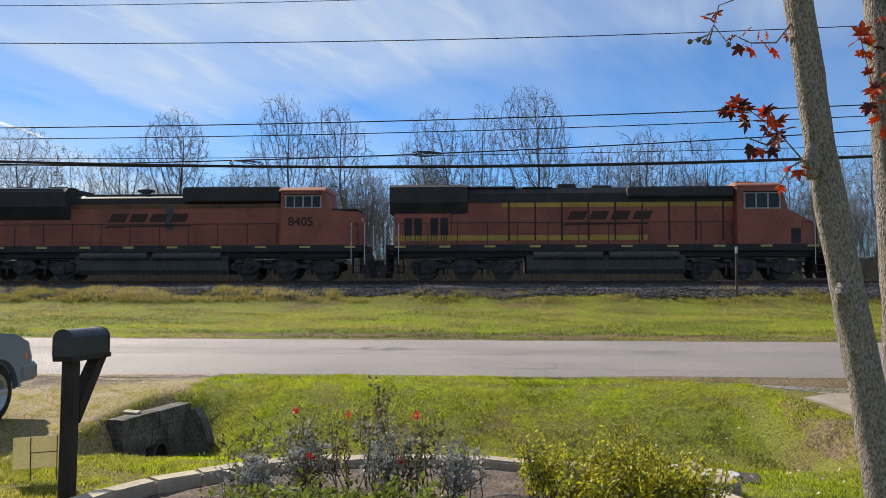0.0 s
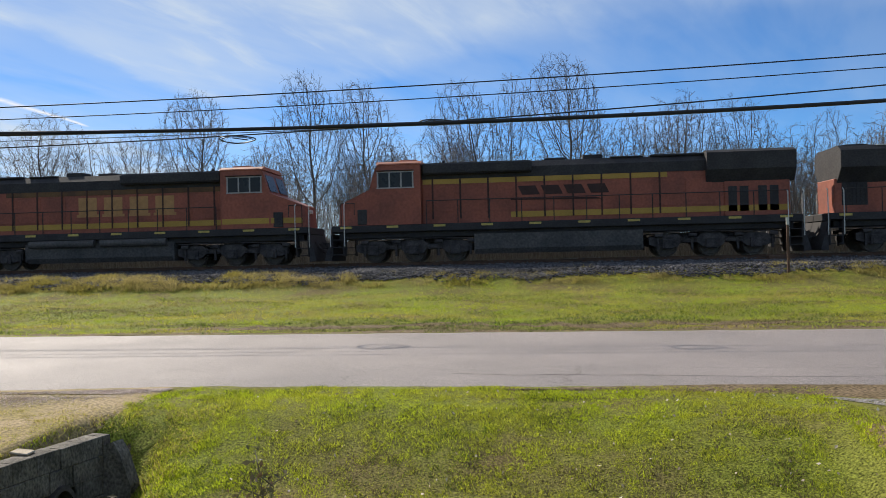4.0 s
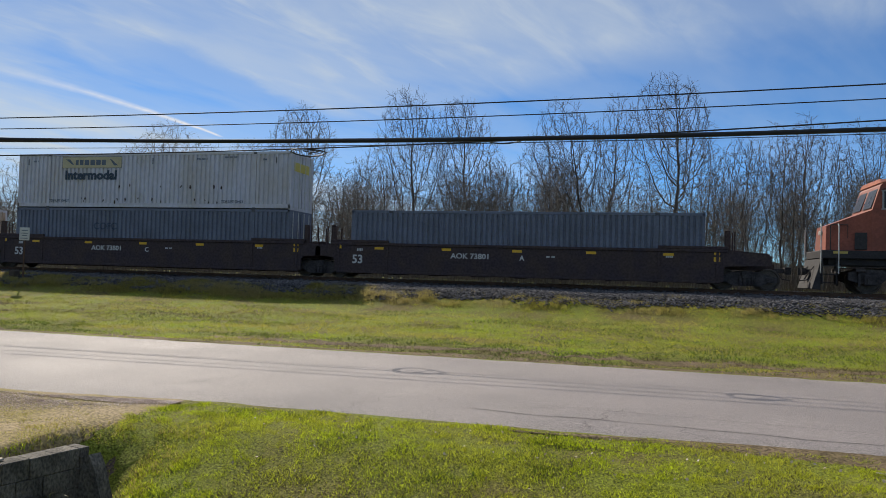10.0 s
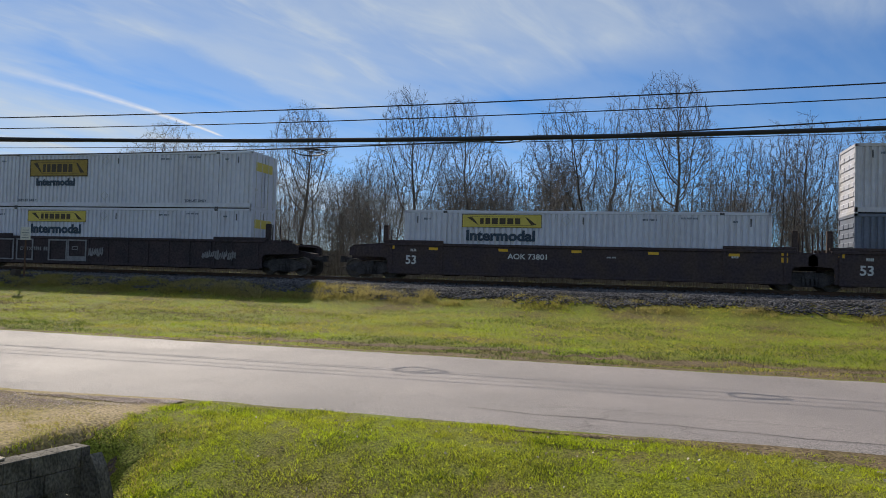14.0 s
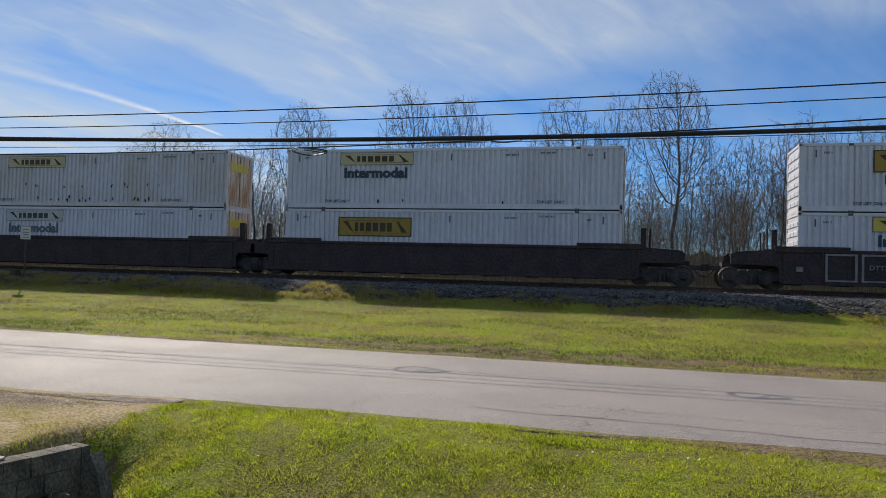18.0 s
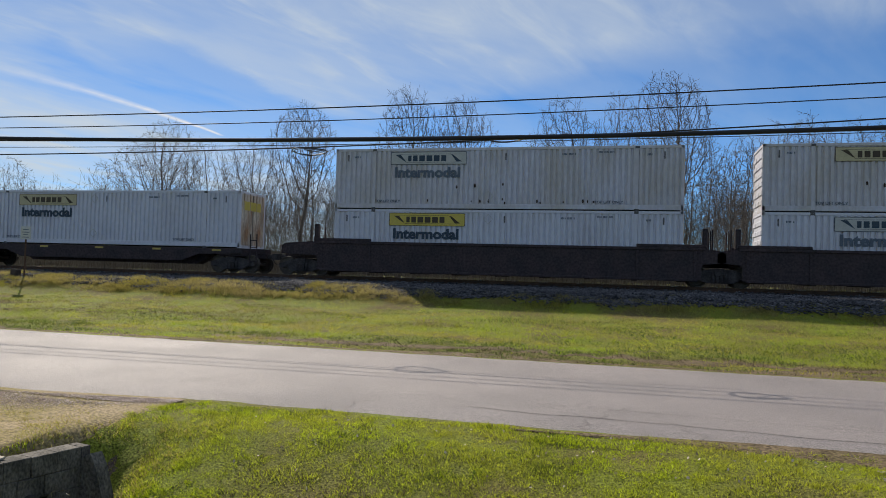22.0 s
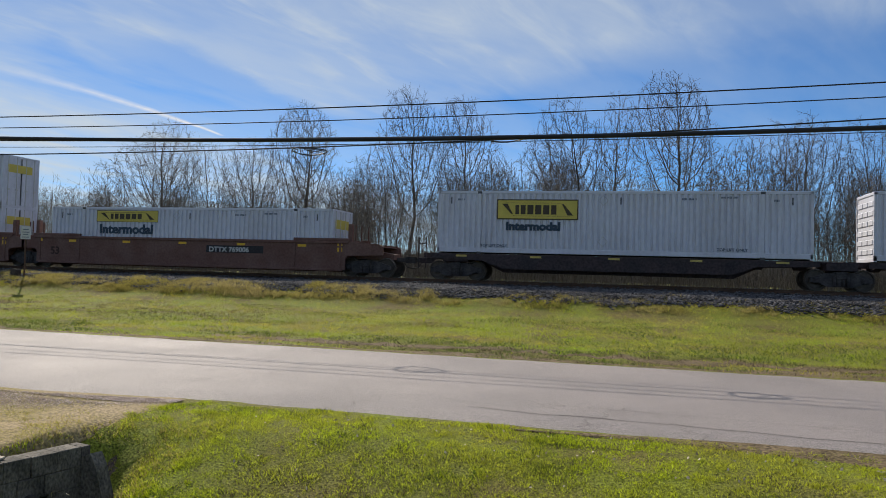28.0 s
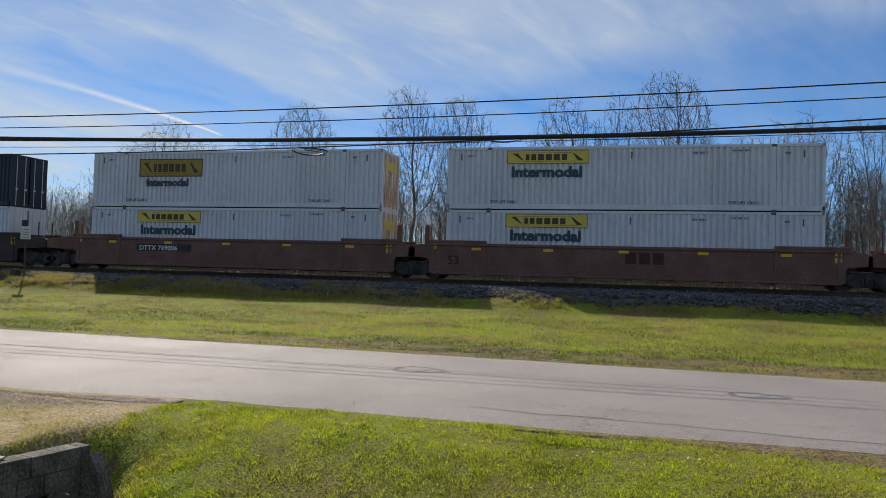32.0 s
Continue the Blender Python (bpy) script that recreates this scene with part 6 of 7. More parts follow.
slack_loop(-8.05, 0.1, 4.63, 0.45, 0.32, -0.04, drop)
slack_loop(-3.0, -0.25, 4.80, 0.40, 0.24, -0.02, drop)
for px, py in [(float(a), low_line(float(a))[0] + 0.25) for a in (LOW_X[0], LOW_X[-1])]:
    P = new("utility_pole")
    P.matrix_basis = pose(px, py, float(ground_z(px, py)))
    tagged(P, "weathered wooden utility pole with a crossarm", "utility pole", "utility poles")
    part("pole", Shape().tube((0, 0, -0.6), (0, 0, 9.0), 0.16, 0.11, 12), POLEWOOD, P)
for px, py in [(a, b) for a in POLES for b in (7.0, 15.0, WIRE_Y + 0.05)]:
    P = new("utility_pole")
    P.matrix_basis = pose(px, py, float(ground_z(px, py)))
    tagged(P, "weathered wooden utility pole with a crossarm", "utility pole", "utility poles")
    part("pole", Shape().tube((0, 0, -0.6), (0, 0, 11.0), 0.17, 0.11, 12), POLEWOOD, P)
    part("crossarm", Shape().box(-0.06, 0.06, -0.9, 0.9, 9.6, 9.75, 0.01), POLEWOOD, P)


# ---- drives, culvert, flower bed ----
def patch_mesh(name, outline_x, y0, y1, mat, lift=0.02, nx=40, ny=40):
    xs, ys = np.linspace(*outline_x, nx), np.linspace(y0, y1, ny)
    return sheet(name, xs, ys, lambda X, Y: ground_z(X, Y) + lift * np.minimum(1, 6 * np.minimum(np.minimum(X - xs[0], xs[-1] - X), np.minimum(Y - ys[0], ys[-1] - Y))) - 0.004, mat)


drive = part("gravel_drive", patch_mesh("gravel_drive", (DRIVE_X0, DRIVE_X1), -6, 8.8, DRIVE, 0.02), None)
tagged(drive, "thin brown gravel drive grown over with dry grass", "driveway", kind="structure")
apron = new("concrete_drive")
tagged(apron, "cracked buff concrete driveway apron", "driveway", kind="structure")


def slab(name, pts, depth=0.16):
    """One cast slab, level with the road."""
    top = [(x, y, float(np.interp(y, [0.5, 3.0, 7.0], [-0.015, -0.05, -0.012]))) for x, y in pts]
    n = len(top)
    s = Shape().add(top + [(x, y, z - depth) for x, y, z in top], [tuple(range(n)), tuple(range(2 * n - 1, n - 1, -1))] + [(i, n + i, n + (i + 1) % n, (i + 1) % n) for i in range(n)])
    return part(name, s, CONCRETE, apron)


slab("slab", [(2.42, 6.62), (2.52, 6.2), (2.60, 5.2), (4.35, 5.2), (4.35, 6.95), (2.95, 6.98)])
slab("slab", [(4.365, 6.95), (4.365, 5.2), (6.25, 5.2), (6.5, 6.9)])
slab("slab", [(2.605, 5.18), (2.75, 3.2), (4.35, 3.2), (4.35, 5.18)])
slab("slab", [(4.365, 5.18), (4.365, 3.2), (6.2, 3.2), (6.25, 5.18)])
slab("slab", [(2.75, 3.18), (3.0, 0.5), (4.35, 0.5), (4.35, 3.18)])
slab("slab", [(4.365, 3.18), (4.365, 0.5), (6.1, 0.5), (6.2, 3.18)])

# worn dirt margins along the asphalt
DIRT = material("margin_dirt", (0.20, 0.145, 0.09), 0.95, spec=0.1, vary=0.4, scale=1.2, fine=28, bump=0.8, tint=(0.13, 0.10, 0.05), fleck=0.4)


def margin(x, seed, base, amp):
    return base + amp * (noise.noise((x * 0.45, seed, 0)) + 0.5 * noise.noise((x * 2.2, seed, 4)))


def on_land(x, y, k):
    return float(ground_z(x, y)) + (0.012 if k > 0 else -0.02)


bare = part("dirt_margin", strip("dirt_margin", graded(-10, 8, -9, 7, 0.25), lambda x: float(road_mid(x)) + ROAD_HALF + 1.2 + margin(x, 41, 0.0, 0.6), lambda x: float(road_mid(x)) + ROAD_HALF + 1.2 + margin(x, 41, 0.0, 0.6) + max(0.02, margin(x, 43, 0.55, 1.1)), on_land, DIRT, 6), None)
tagged(bare, "bare brown strip in the verge", "ground", kind="structure")
far_margin = part("dirt_margin", strip("dirt_margin", graded(-60, 40, -30, 22, 0.25), lambda x: float(road_mid(x)) + ROAD_HALF - 0.1, lambda x: float(road_mid(x)) + ROAD_HALF + max(0.08, margin(x, 31, 0.42 + 0.35 * math.exp(-((x - 3.5) / 4.5) ** 2), 0.4)), on_land, DIRT, 6), None)
tagged(far_margin, "worn brown dirt margin beside the asphalt", "ground", kind="structure")
near_margin = part("dirt_margin", strip("dirt_margin", graded(-1.2, 40, -1.0, 22, 0.25), lambda x: float(road_mid(x)) - ROAD_HALF - max(0.0, margin(x, 37, float(np.interp(x, [-0.5, 2.0, 3.0], [-0.06, 0.18, 0.80])), 0.10)), lambda x: float(road_mid(x)) - ROAD_HALF + float(np.interp(x, [-1.0, 1.2], [0.06, 0.32])), on_land, DIRT, 4), None)
tagged(near_margin, "crumbly gravel margin beside the asphalt", "ground", kind="structure")

# culvert headwall of mortared blocks with a pipe mouth
wallc = new("culvert_headwall")
wallc.matrix_basis = pose(-5.40, 5.86, -0.15, 0, 0, -13.5)
wallc.scale = (1, 0.66, 1)
tagged(wallc, "weathered concrete block culvert headwall in the ditch", "retaining wall")
hw = random.Random(4)
for row in range(4):
    z = -0.72 + row * 0.19
    y = -0.95 - (0.2 if row % 2 else 0.0)
    while y < 0.95:
        ln = 0.39
        a, b = max(y, -0.95), min(y + ln, 0.95)
        if b - a > 0.08 and not (row < 2 and abs((a + b) / 2) < 0.25):
            part("block", Shape().box(-0.12 + hw.uniform(-0.008, 0.008), 0.10 + hw.uniform(-0.01, 0.01), a + 0.003, b - 0.003, z + 0.002, z + 0.188, 0.006), HEADWALL, wallc)
        y += ln
part("core", Shape().box(-0.11, 0.082, -0.94, -0.3, -0.9, 0.035, 0.01).box(-0.11, 0.082, 0.3, 0.94, -0.9, 0.035, 0.01).box(-0.11, 0.082, -0.3, 0.3, -0.36, 0.035, 0.01), HEADWALL, wallc)
part("pipe_mouth", lathe([(-0.9, 0.18), (0.14, 0.18), (0.14, 0.225), (-0.9, 0.225)], 18), GRIME, wallc, "dark pipe mouth", at=pose(0, 0, -0.52, 0, 0, -90))
part("cap_stone", Shape().box(-0.26, -0.06, -0.40, -0.22, 0.048, 0.068, 0.008), EDGING, wallc, "pale loose slab on the wall", at=pose(0, 0, 0, 2, 3, 9))
part("wing", Shape().prism([(0.1, -0.7), (0.1, -0.06), (0.22, -0.01), (0.30, -0.12), (0.42, -0.42), (0.40, -0.7)], 0.80, 1.0), HEADWALL, wallc)

# dark sheet that stands in for the headwall's shade in the ditch
shade_sheet = part("ditch_mud", sheet("ditch_mud", np.linspace(-5.45, -4.98, 30), np.linspace(5.1, 6.9, 40), lambda X, Y: ground_z(X, Y) + 0.02 * np.minimum(1, 8 * np.minimum(np.minimum(X + 5.45, -4.98 - X), np.minimum(Y - 5.1, 6.9 - Y))) - 0.006, MULCH), None)
tagged(shade_sheet, "dark sheet standing in for wall shade at the culvert mouth", "ground", kind="structure")

# flower bed: ground of mulch, ring of edging stones
BED_C = (-1.95, 1.45)
bed_m = part("flower_bed", sheet("flower_bed", np.linspace(-4.2, 0.3, 70), np.linspace(-0.2, 3.3, 60),
             lambda X, Y: ground_z(X, Y) + 0.10 * np.clip(1.25 - ((X + 1.95) / 2.15) ** 2 - ((Y - 1.45) / 1.8) ** 2, -0.6, 0.35) + 0.012 * np.sin(X * 17 + 3 * np.sin(Y * 9)) * np.sin(Y * 13), MULCH), None)
tagged(bed_m, "brown mulched flower bed soil", "flower bed", kind="structure")
ring = new("bed_edging")
tagged(ring, "curved ring of tan concrete edging stones", "garden edging")
edge_rng = random.Random(12)


def edging_arc(cx, cy, rx, ry, a0, a1, n):
    for k in range(n):
        a = radians(a0 + (a1 - a0) * (k + 0.5) / n)
        x, y = cx + rx * math.cos(a), cy + ry * math.sin(a)
        tx, ty = -rx * math.sin(a), ry * math.cos(a)
        ln = abs(radians(a1 - a0)) / n * math.hypot(tx, ty)
        s = Shape().prism([(-ln * 0.49, -0.085), (ln * 0.49, -0.085), (ln * 0.46, 0.085), (-ln * 0.46, 0.085)], -0.06, 0.075, "z")
        s.prism([(-ln * 0.47, -0.07), (ln * 0.47, -0.07), (ln * 0.44, 0.07), (-ln * 0.44, 0.07)], 0.075, 0.09, "z")
        part("edging_stone", s, EDGING, ring, at=pose(x, y, float(ground_z(x, y)) + 0.02, edge_rng.uniform(-2, 2), edge_rng.uniform(-2, 2), math.degrees(math.atan2(ty, tx)) + edge_rng.uniform(-2, 2)))


edging_arc(-2.0, 1.45, 2.2, 1.9, 15, 210, 19)
for x, y, a in ((0.02, 2.95, 25), (0.10, 2.72, 12), (0.12, 2.5, 5)):
    part("edging_stone", Shape().box(-0.17, 0.17, -0.1, 0.1, -0.05, 0.09, 0.02), EDGING, ring, at=pose(x, y, float(ground_z(x, y)) + 0.03, 2, -3, a))
cover = new("utility_cover")
cover.matrix_basis = pose(0.42, 3.1, float(ground_z(0.42, 3.1)) + 0.01, 0, 0, -12)
tagged(cover, "round grey metal utility cover in a concrete collar", "utility cover")
part("collar", Shape().box(-0.2, 0.24, -0.17, 0.17, -0.06, 0.025, 0.02), TIE, cover)
part("lid", Shape().tube((-0.04, 0, 0.02), (-0.04, 0, 0.045), 0.115, None, 20), RAILWHITE, cover, "dull silver lid")

# ---- plants ----
LEAF_GREEN = material("shrub_leaf", (0.20, 0.26, 0.04), 0.5, trans=0.4, vary=0.3, scale=6, bump=0, tint=(0.20, 0.20, 0.03), island=0.45)
LEAF_YELLOW = material("golden_leaf", (0.50, 0.45, 0.03), 0.5, trans=0.45, vary=0.3, scale=5, bump=0, tint=(0.24, 0.27, 0.03), island=0.55)
LEAF_SILVER = material("silver_leaf", (0.44, 0.44, 0.41), 0.7, trans=0.3, vary=0.25, scale=8, bump=0, tint=(0.17, 0.18, 0.165), island=0.3)
LEAF_DARK = material("rose_leaf", (0.12, 0.13, 0.05), 0.55, trans=0.3, vary=0.3, scale=8, bump=0, tint=(0.12, 0.075, 0.045), island=0.4)
STEM = material("rose_stem", (0.10, 0.085, 0.05), 0.8, vary=0.3, bump=0)
PETAL = material("red_petal", (0.75, 0.05, 0.04), 0.5, trans=0.4, vary=0.2, scale=20, bump=0, island=0.2)


def leaf_cloud(name, centres, size, mat, seed, long=1.6):
    """Small pointed leaves, each a folded pair of triangles, at the given points."""
    rng = np.random.default_rng(seed)
    c = np.asarray(centres, float)
    n = len(c)
    d = rng.normal(0, 1, (n, 3)) + np.array([0, 0, 0.5])
    d /= np.linalg.norm(d, axis=1, keepdims=True)
    u = np.cross(d, rng.normal(0, 1, (n, 3)))
    u /= np.linalg.norm(u, axis=1, keepdims=True)
    w = np.cross(d, u)
    s = size * rng.uniform(0.6, 1.3, (n, 1))
    v = np.stack([c, c + d * s * long * 0.5 + u * s * 0.42 + w * s * 0.12, c + d * s * long, c + d * s * long * 0.5 - u * s * 0.42 + w * s * 0.12], 1)
    f = (np.array([0, 1, 2, 0, 2, 3])[None] + 4 * np.arange(n)[:, None]).reshape(-1)
    return mesh_np(name, v.reshape(-1, 3), f, 3, mat)


def stems_of(rng, x, y, n, h, spread, r=0.005):
    segs, tips = [], []
    for _ in range(n):
        p = np.array([rng.gauss(0, 0.06), rng.gauss(0, 0.06), 0.0])
        a = rng.uniform(0, 6.28)
        d = np.array([math.cos(a) * spread * rng.random(), math.sin(a) * spread * rng.random(), 1.0])
        hh = h * rng.uniform(0.55, 1.0)
        for k in range(5):
            q = p + d * hh / 5 + np.array([rng.gauss(0, 0.018), rng.gauss(0, 0.018), 0])
            segs.append((p, q, r * (1 - k * 0.13), r * (1 - (k + 1) * 0.13)))
            if k > 0:
                tips.append(q)
                if rng.random() < 0.6:
                    e = q + np.array([rng.gauss(0, 0.07), rng.gauss(0, 0.07), rng.uniform(0.02, 0.10)])
                    segs.append((q, e, r * 0.6, r * 0.4))
                    tips.append(e)
            p = q
    return segs, tips


def shrub(name, x, y, h, spread, stems, mat, leaf, per_tip, scatter, label, seed, category="shrub", group=""):
    rng = random.Random(seed)
    S = new(name)
    S.matrix_basis = pose(x, y, float(ground_z(x, y)) + 0.03)
    tagged(S, label, category, group)
    segs, tips = stems_of(rng, x, y, stems, h, spread)
    part("stem", tubes_mesh("stems", segs, 4, STEM), None, S)
    pts = [t + np.array([rng.gauss(0, scatter), rng.gauss(0, scatter), rng.gauss(0, scatter)]) for t in tips for _ in range(per_tip)]
    part("foliage", leaf_cloud("leaves", pts, leaf, mat, seed), None, S)
    return S


def blossom(S, x, y, z, r=0.030):
    rng = random.Random(int(x * 1000) + int(z * 77))
    pts = [(x + rng.gauss(0, r * 0.4), y + rng.gauss(0, r * 0.4), z + rng.gauss(0, r * 0.3)) for _ in range(22)]
    part("blossom", leaf_cloud("blossom", pts, r * 0.75, PETAL, int(abs(x) * 100) + 3, 1.1), None, S, "bright red blossom")


# leggy roses in the middle of the bed
for n, (x, y, h, b) in enumerate([(-2.82, 2.35, 0.62, (0.02, 0, 0.60)), (-2.45, 2.45, 0.60, (0.0, 0, 0.55)), (-2.62, 2.0, 0.42, (0.0, 0, 0.36)), (-2.25, 2.55, 0.74, None), (-1.95, 2.35, 0.58, (0.0, 0, 0.56)), (-3.05, 2.2, 0.5, None), (-2.05, 2.15, 0.40, (0.02, 0.0, 0.30))]):
    S = shrub("rose_bush", x, y, h, 0.30, 8, LEAF_DARK, 0.026, 3, 0.035, "leggy rose bush with sparse dark leaves", 60 + n, "rose bush", "rose bushes in the bed")
    if b:
        blossom(S, *b)
for n, (x, y, h) in enumerate([(-2.95, 1.85, 0.36), (-2.72, 2.2, 0.44), (-2.15, 2.25, 0.48), (-1.68, 2.1, 0.48)]):
    shrub("silver_plant", x, y, h, 0.30, 15, LEAF_SILVER, 0.022, 10, 0.02, "silvery grey felted bedding plant", 90 + n, "plant", "silver plants in the bed")
for n, (x, y) in enumerate([(-2.3, 1.55), (-2.05, 1.5), (-2.6, 1.4), (-1.85, 1.35), (-2.45, 1.2), (-2.9, 1.35)]):
    shrub("bedding_plant", x, y, 0.26, 0.7, 20, LEAF_GREEN, 0.030, 5, 0.025, "low yellow-green strappy bedding plant", 120 + n, "plant", "low green plants in the bed")
for n, (x, y, h) in enumerate([(-1.02, 2.0, 0.40), (-0.72, 1.9, 0.45), (-0.42, 2.0, 0.40), (-0.85, 1.6, 0.36), (-0.5, 1.6, 0.37), (-0.2, 1.85, 0.30)]):
    shrub("golden_shrub", x, y, h, 0.55, 26, LEAF_YELLOW, 0.020, 10, 0.03, "dense golden-green leafy garden shrub", 150 + n, "shrub", "golden shrubs in the bed")

# ---- mailbox ----
MB = new("mailbox")
MB.matrix_basis = pose(-4.40, 2.25, float(ground_z(-4.5, 2.25)), 0, 1.5, 88)
tagged(MB, "black metal mailbox on a dark braced wooden post", "mailbox")
MAIL = material("mailbox_metal", (0.05, 0.052, 0.058), 0.4, metal=0.3, vary=0.2, scale=6, bump=0.05)
POSTWOOD = material("mailbox_post_wood", (0.042, 0.033, 0.027), 0.9, vary=0.3, scale=6, fine=30, bump=0.4, stretch=(1, 1, 0.25))
part("post", Shape().box(-0.045, 0.045, -0.045, 0.045, -0.4, 1.0, 0.006), POSTWOOD, MB)
part("brace", Shape().prism([(0.06, 0.52), (0.06, 0.68), (0.30, 0.97), (0.40, 0.97)], -0.045, 0.045), POSTWOOD, MB)
part("bracket", Shape().box(-0.10, 0.40, -0.08, 0.08, 0.965, 1.0, 0.004), POSTWOOD, MB)
arch = [(-0.072, 0.0), (0.072, 0.0)] + [(0.072 * math.cos(t), 0.115 + 0.075 * math.sin(t)) for t in np.linspace(0, math.pi, 14)]
part("box", Shape().prism(arch, -0.10, 0.36, "x"), MAIL, MB, "dark arched metal box", at=pose(0, 0, 1.0))
part("door", Shape().prism([(u * 1.05, w * 1.03) for u, w in arch], 0.36, 0.38, "x"), MAIL, MB, at=pose(0, 0, 0.998))
part("rear_rim", Shape().prism([(u * 1.04, w * 1.02) for u, w in arch], -0.112, -0.096, "x"), MAIL, MB, at=pose(0, 0, 0.998))

# small yard sign behind the mailbox
YS = new("yard_sign")
YS.matrix_basis = pose(-4.87, 2.7, float(ground_z(-4.87, 2.7)), 0, 0, 25)
tagged(YS, "small cream plastic yard sign on wire legs", "sign")
CREAM = material("sign_cream", (0.72, 0.66, 0.42), 0.6, trans=0.5, vary=0.12, bump=0)
part("board", Shape().box(-0.18, 0.18, -0.004, 0.004, 0.10, 0.34, 0.002), CREAM, YS)
part("wire_leg", Shape().tube((-0.06, -0.012, -0.15), (-0.06, -0.012, 0.34), 0.004, None, 6).tube((0.12, -0.012, -0.15), (0.12, -0.012, 0.34), 0.004, None, 6).tube((-0.06, -0.012, 0.22), (0.12, -0.012, 0.22), 0.004, None, 6), WIRE, YS)

# ---- parked pickup ----
CAR = new("parked_car")
CAR.matrix_basis = pose(-7.35, 5.48, -0.08, 0, 0, 92)
CAR.scale = (0.88, 0.88, 0.88)
tagged(CAR, "silver-blue pickup parked nose out on the gravel drive", "car")
PAINT = material("car_paint", (0.20, 0.245, 0.31), 0.3, metal=0.3, vary=0.06, scale=2, bump=0)
PLASTIC = material("bumper_grey", (0.20, 0.21, 0.23), 0.5, vary=0.15, bump=0)
RUBBER = material("tyre_rubber", (0.022, 0.022, 0.023), 0.85, vary=0.2, scale=8, bump=0.2)
ALLOY = material("wheel_alloy", (0.42, 0.43, 0.45), 0.35, metal=0.8, vary=0.1, bump=0)
LAMP = material("indicator_orange", (0.75, 0.25, 0.05), 0.3, vary=0.1, bump=0)
WH = 0.36


def arch_outline(x_mid, r, n=12):
    return [(x_mid + r * math.cos(t), WH + r * math.sin(t)) for t in np.linspace(0, math.pi, n)]


side_pr = [(-0.05, 0.45), (-0.02, 0.72), (-0.10, 0.92), (-0.35, 1.03), (-1.15, 1.10), (-1.75, 1.62), (-3.0, 1.66), (-3.15, 1.12), (-4.75, 1.10), (-4.8, 0.5)]
bottom = [(-4.55, 0.42)] + arch_outline(-3.85, 0.42)[::-1] + [(-3.4, 0.36), (-1.25, 0.36)] + arch_outline(-0.80, 0.42)[::-1] + [(-0.35, 0.40)]
body = Shape()
for q in (-1, 1):
    body.prism(side_pr + bottom, q * 0.80, q * 0.76)
    body.prism([(-0.80 + 0.47 * math.cos(t), WH + 0.47 * math.sin(t)) for t in np.linspace(0.05, math.pi - 0.05, 14)] + [(-0.80 + 0.41 * math.cos(t), WH + 0.41 * math.sin(t)) for t in np.linspace(math.pi - 0.05, 0.05, 14)], q * 0.77, q * 0.84)
part("body", body, PAINT, CAR)
part("hood", Shape().prism([(-0.02, 0.55), (-0.02, 0.74), (-0.10, 0.94), (-0.35, 1.04), (-1.15, 1.11), (-1.15, 0.55)], -0.765, 0.765), PAINT, CAR)
part("cabin", Shape().prism([(-1.2, 0.5), (-1.2, 1.10), (-1.75, 1.60), (-3.0, 1.64), (-3.12, 0.5)], -0.74, 0.74), PAINT, CAR)
part("bed", Shape().box(-4.75, -3.15, -0.76, 0.76, 0.5, 0.62, 0.02).box(-4.78, -4.7, -0.76, 0.76, 0.5, 1.1, 0.02), PAINT, CAR)
part("side_window", Shape().prism([(-1.42, 1.16), (-1.82, 1.54), (-2.9, 1.57), (-2.98, 1.16)], -0.805, -0.79).prism([(-1.42, 1.16), (-1.82, 1.54), (-2.9, 1.57), (-2.98, 1.16)], 0.79, 0.805), GLASS_DARK, CAR)
part("front_bumper", Shape().box(-0.28, 0.12, -0.82, 0.82, 0.42, 0.66, 0.05), PLASTIC, CAR, "grey front bumper")
part("grille", Shape().box(-0.02, 0.02, -0.5, 0.5, 0.68, 0.86, 0.02), LOCO_BLACK, CAR)
for q in (-1, 1):
    part("headlight", Shape().box(-0.22, 0.0, q * 0.52, q * 0.78, 0.70, 0.86, 0.03), RAILWHITE, CAR)
    part("indicator", Shape().box(-0.20, -0.12, q * 0.76, q * 0.81, 0.70, 0.80, 0.02), LAMP, CAR, "orange indicator lamp")
    part("fender_inner", Shape().box(-1.2, -0.4, q * 0.55, q * 0.58, 0.3, 0.85), LOCO_BLACK, CAR)
for x in (-0.80, -3.85):
    for q in (-1, 1):
        wpart = part("wheel", lathe([(-0.11, 0.22), (-0.11, 0.33), (-0.085, WH), (0.085, WH), (0.11, 0.33), (0.11, 0.22)], 28), RUBBER, CAR, "black tyre on an alloy rim", at=pose(x, q * 0.70, WH))
        part("rim", lathe([(0.02 * q, 0.03), (0.07 * q, 0.06), (0.05 * q, 0.16), (0.10 * q, 0.20), (0.115 * q, 0.235), (0.0, 0.235), (0.0, 0.03)], 24), ALLOY, wpart)
        sp = Shape()
        for k in range(5):
            t = k * 2 * math.pi / 5
            sp.tube((0.05 * math.cos(t), q * 0.09, 0.05 * math.sin(t)), (0.21 * math.cos(t), q * 0.095, 0.21 * math.sin(t)), 0.03, 0.035, 6)
        part("spoke", sp, ALLOY, wpart)

# ---- sweetgum beside the path ----
GUM = new("sweetgum_tree")
GUM.matrix_basis = pose(-0.30, -0.75, float(ground_z(-0.3, -0.75)))
tagged(GUM, "young forked sweetgum with rough bark and last red leaves", "tree")


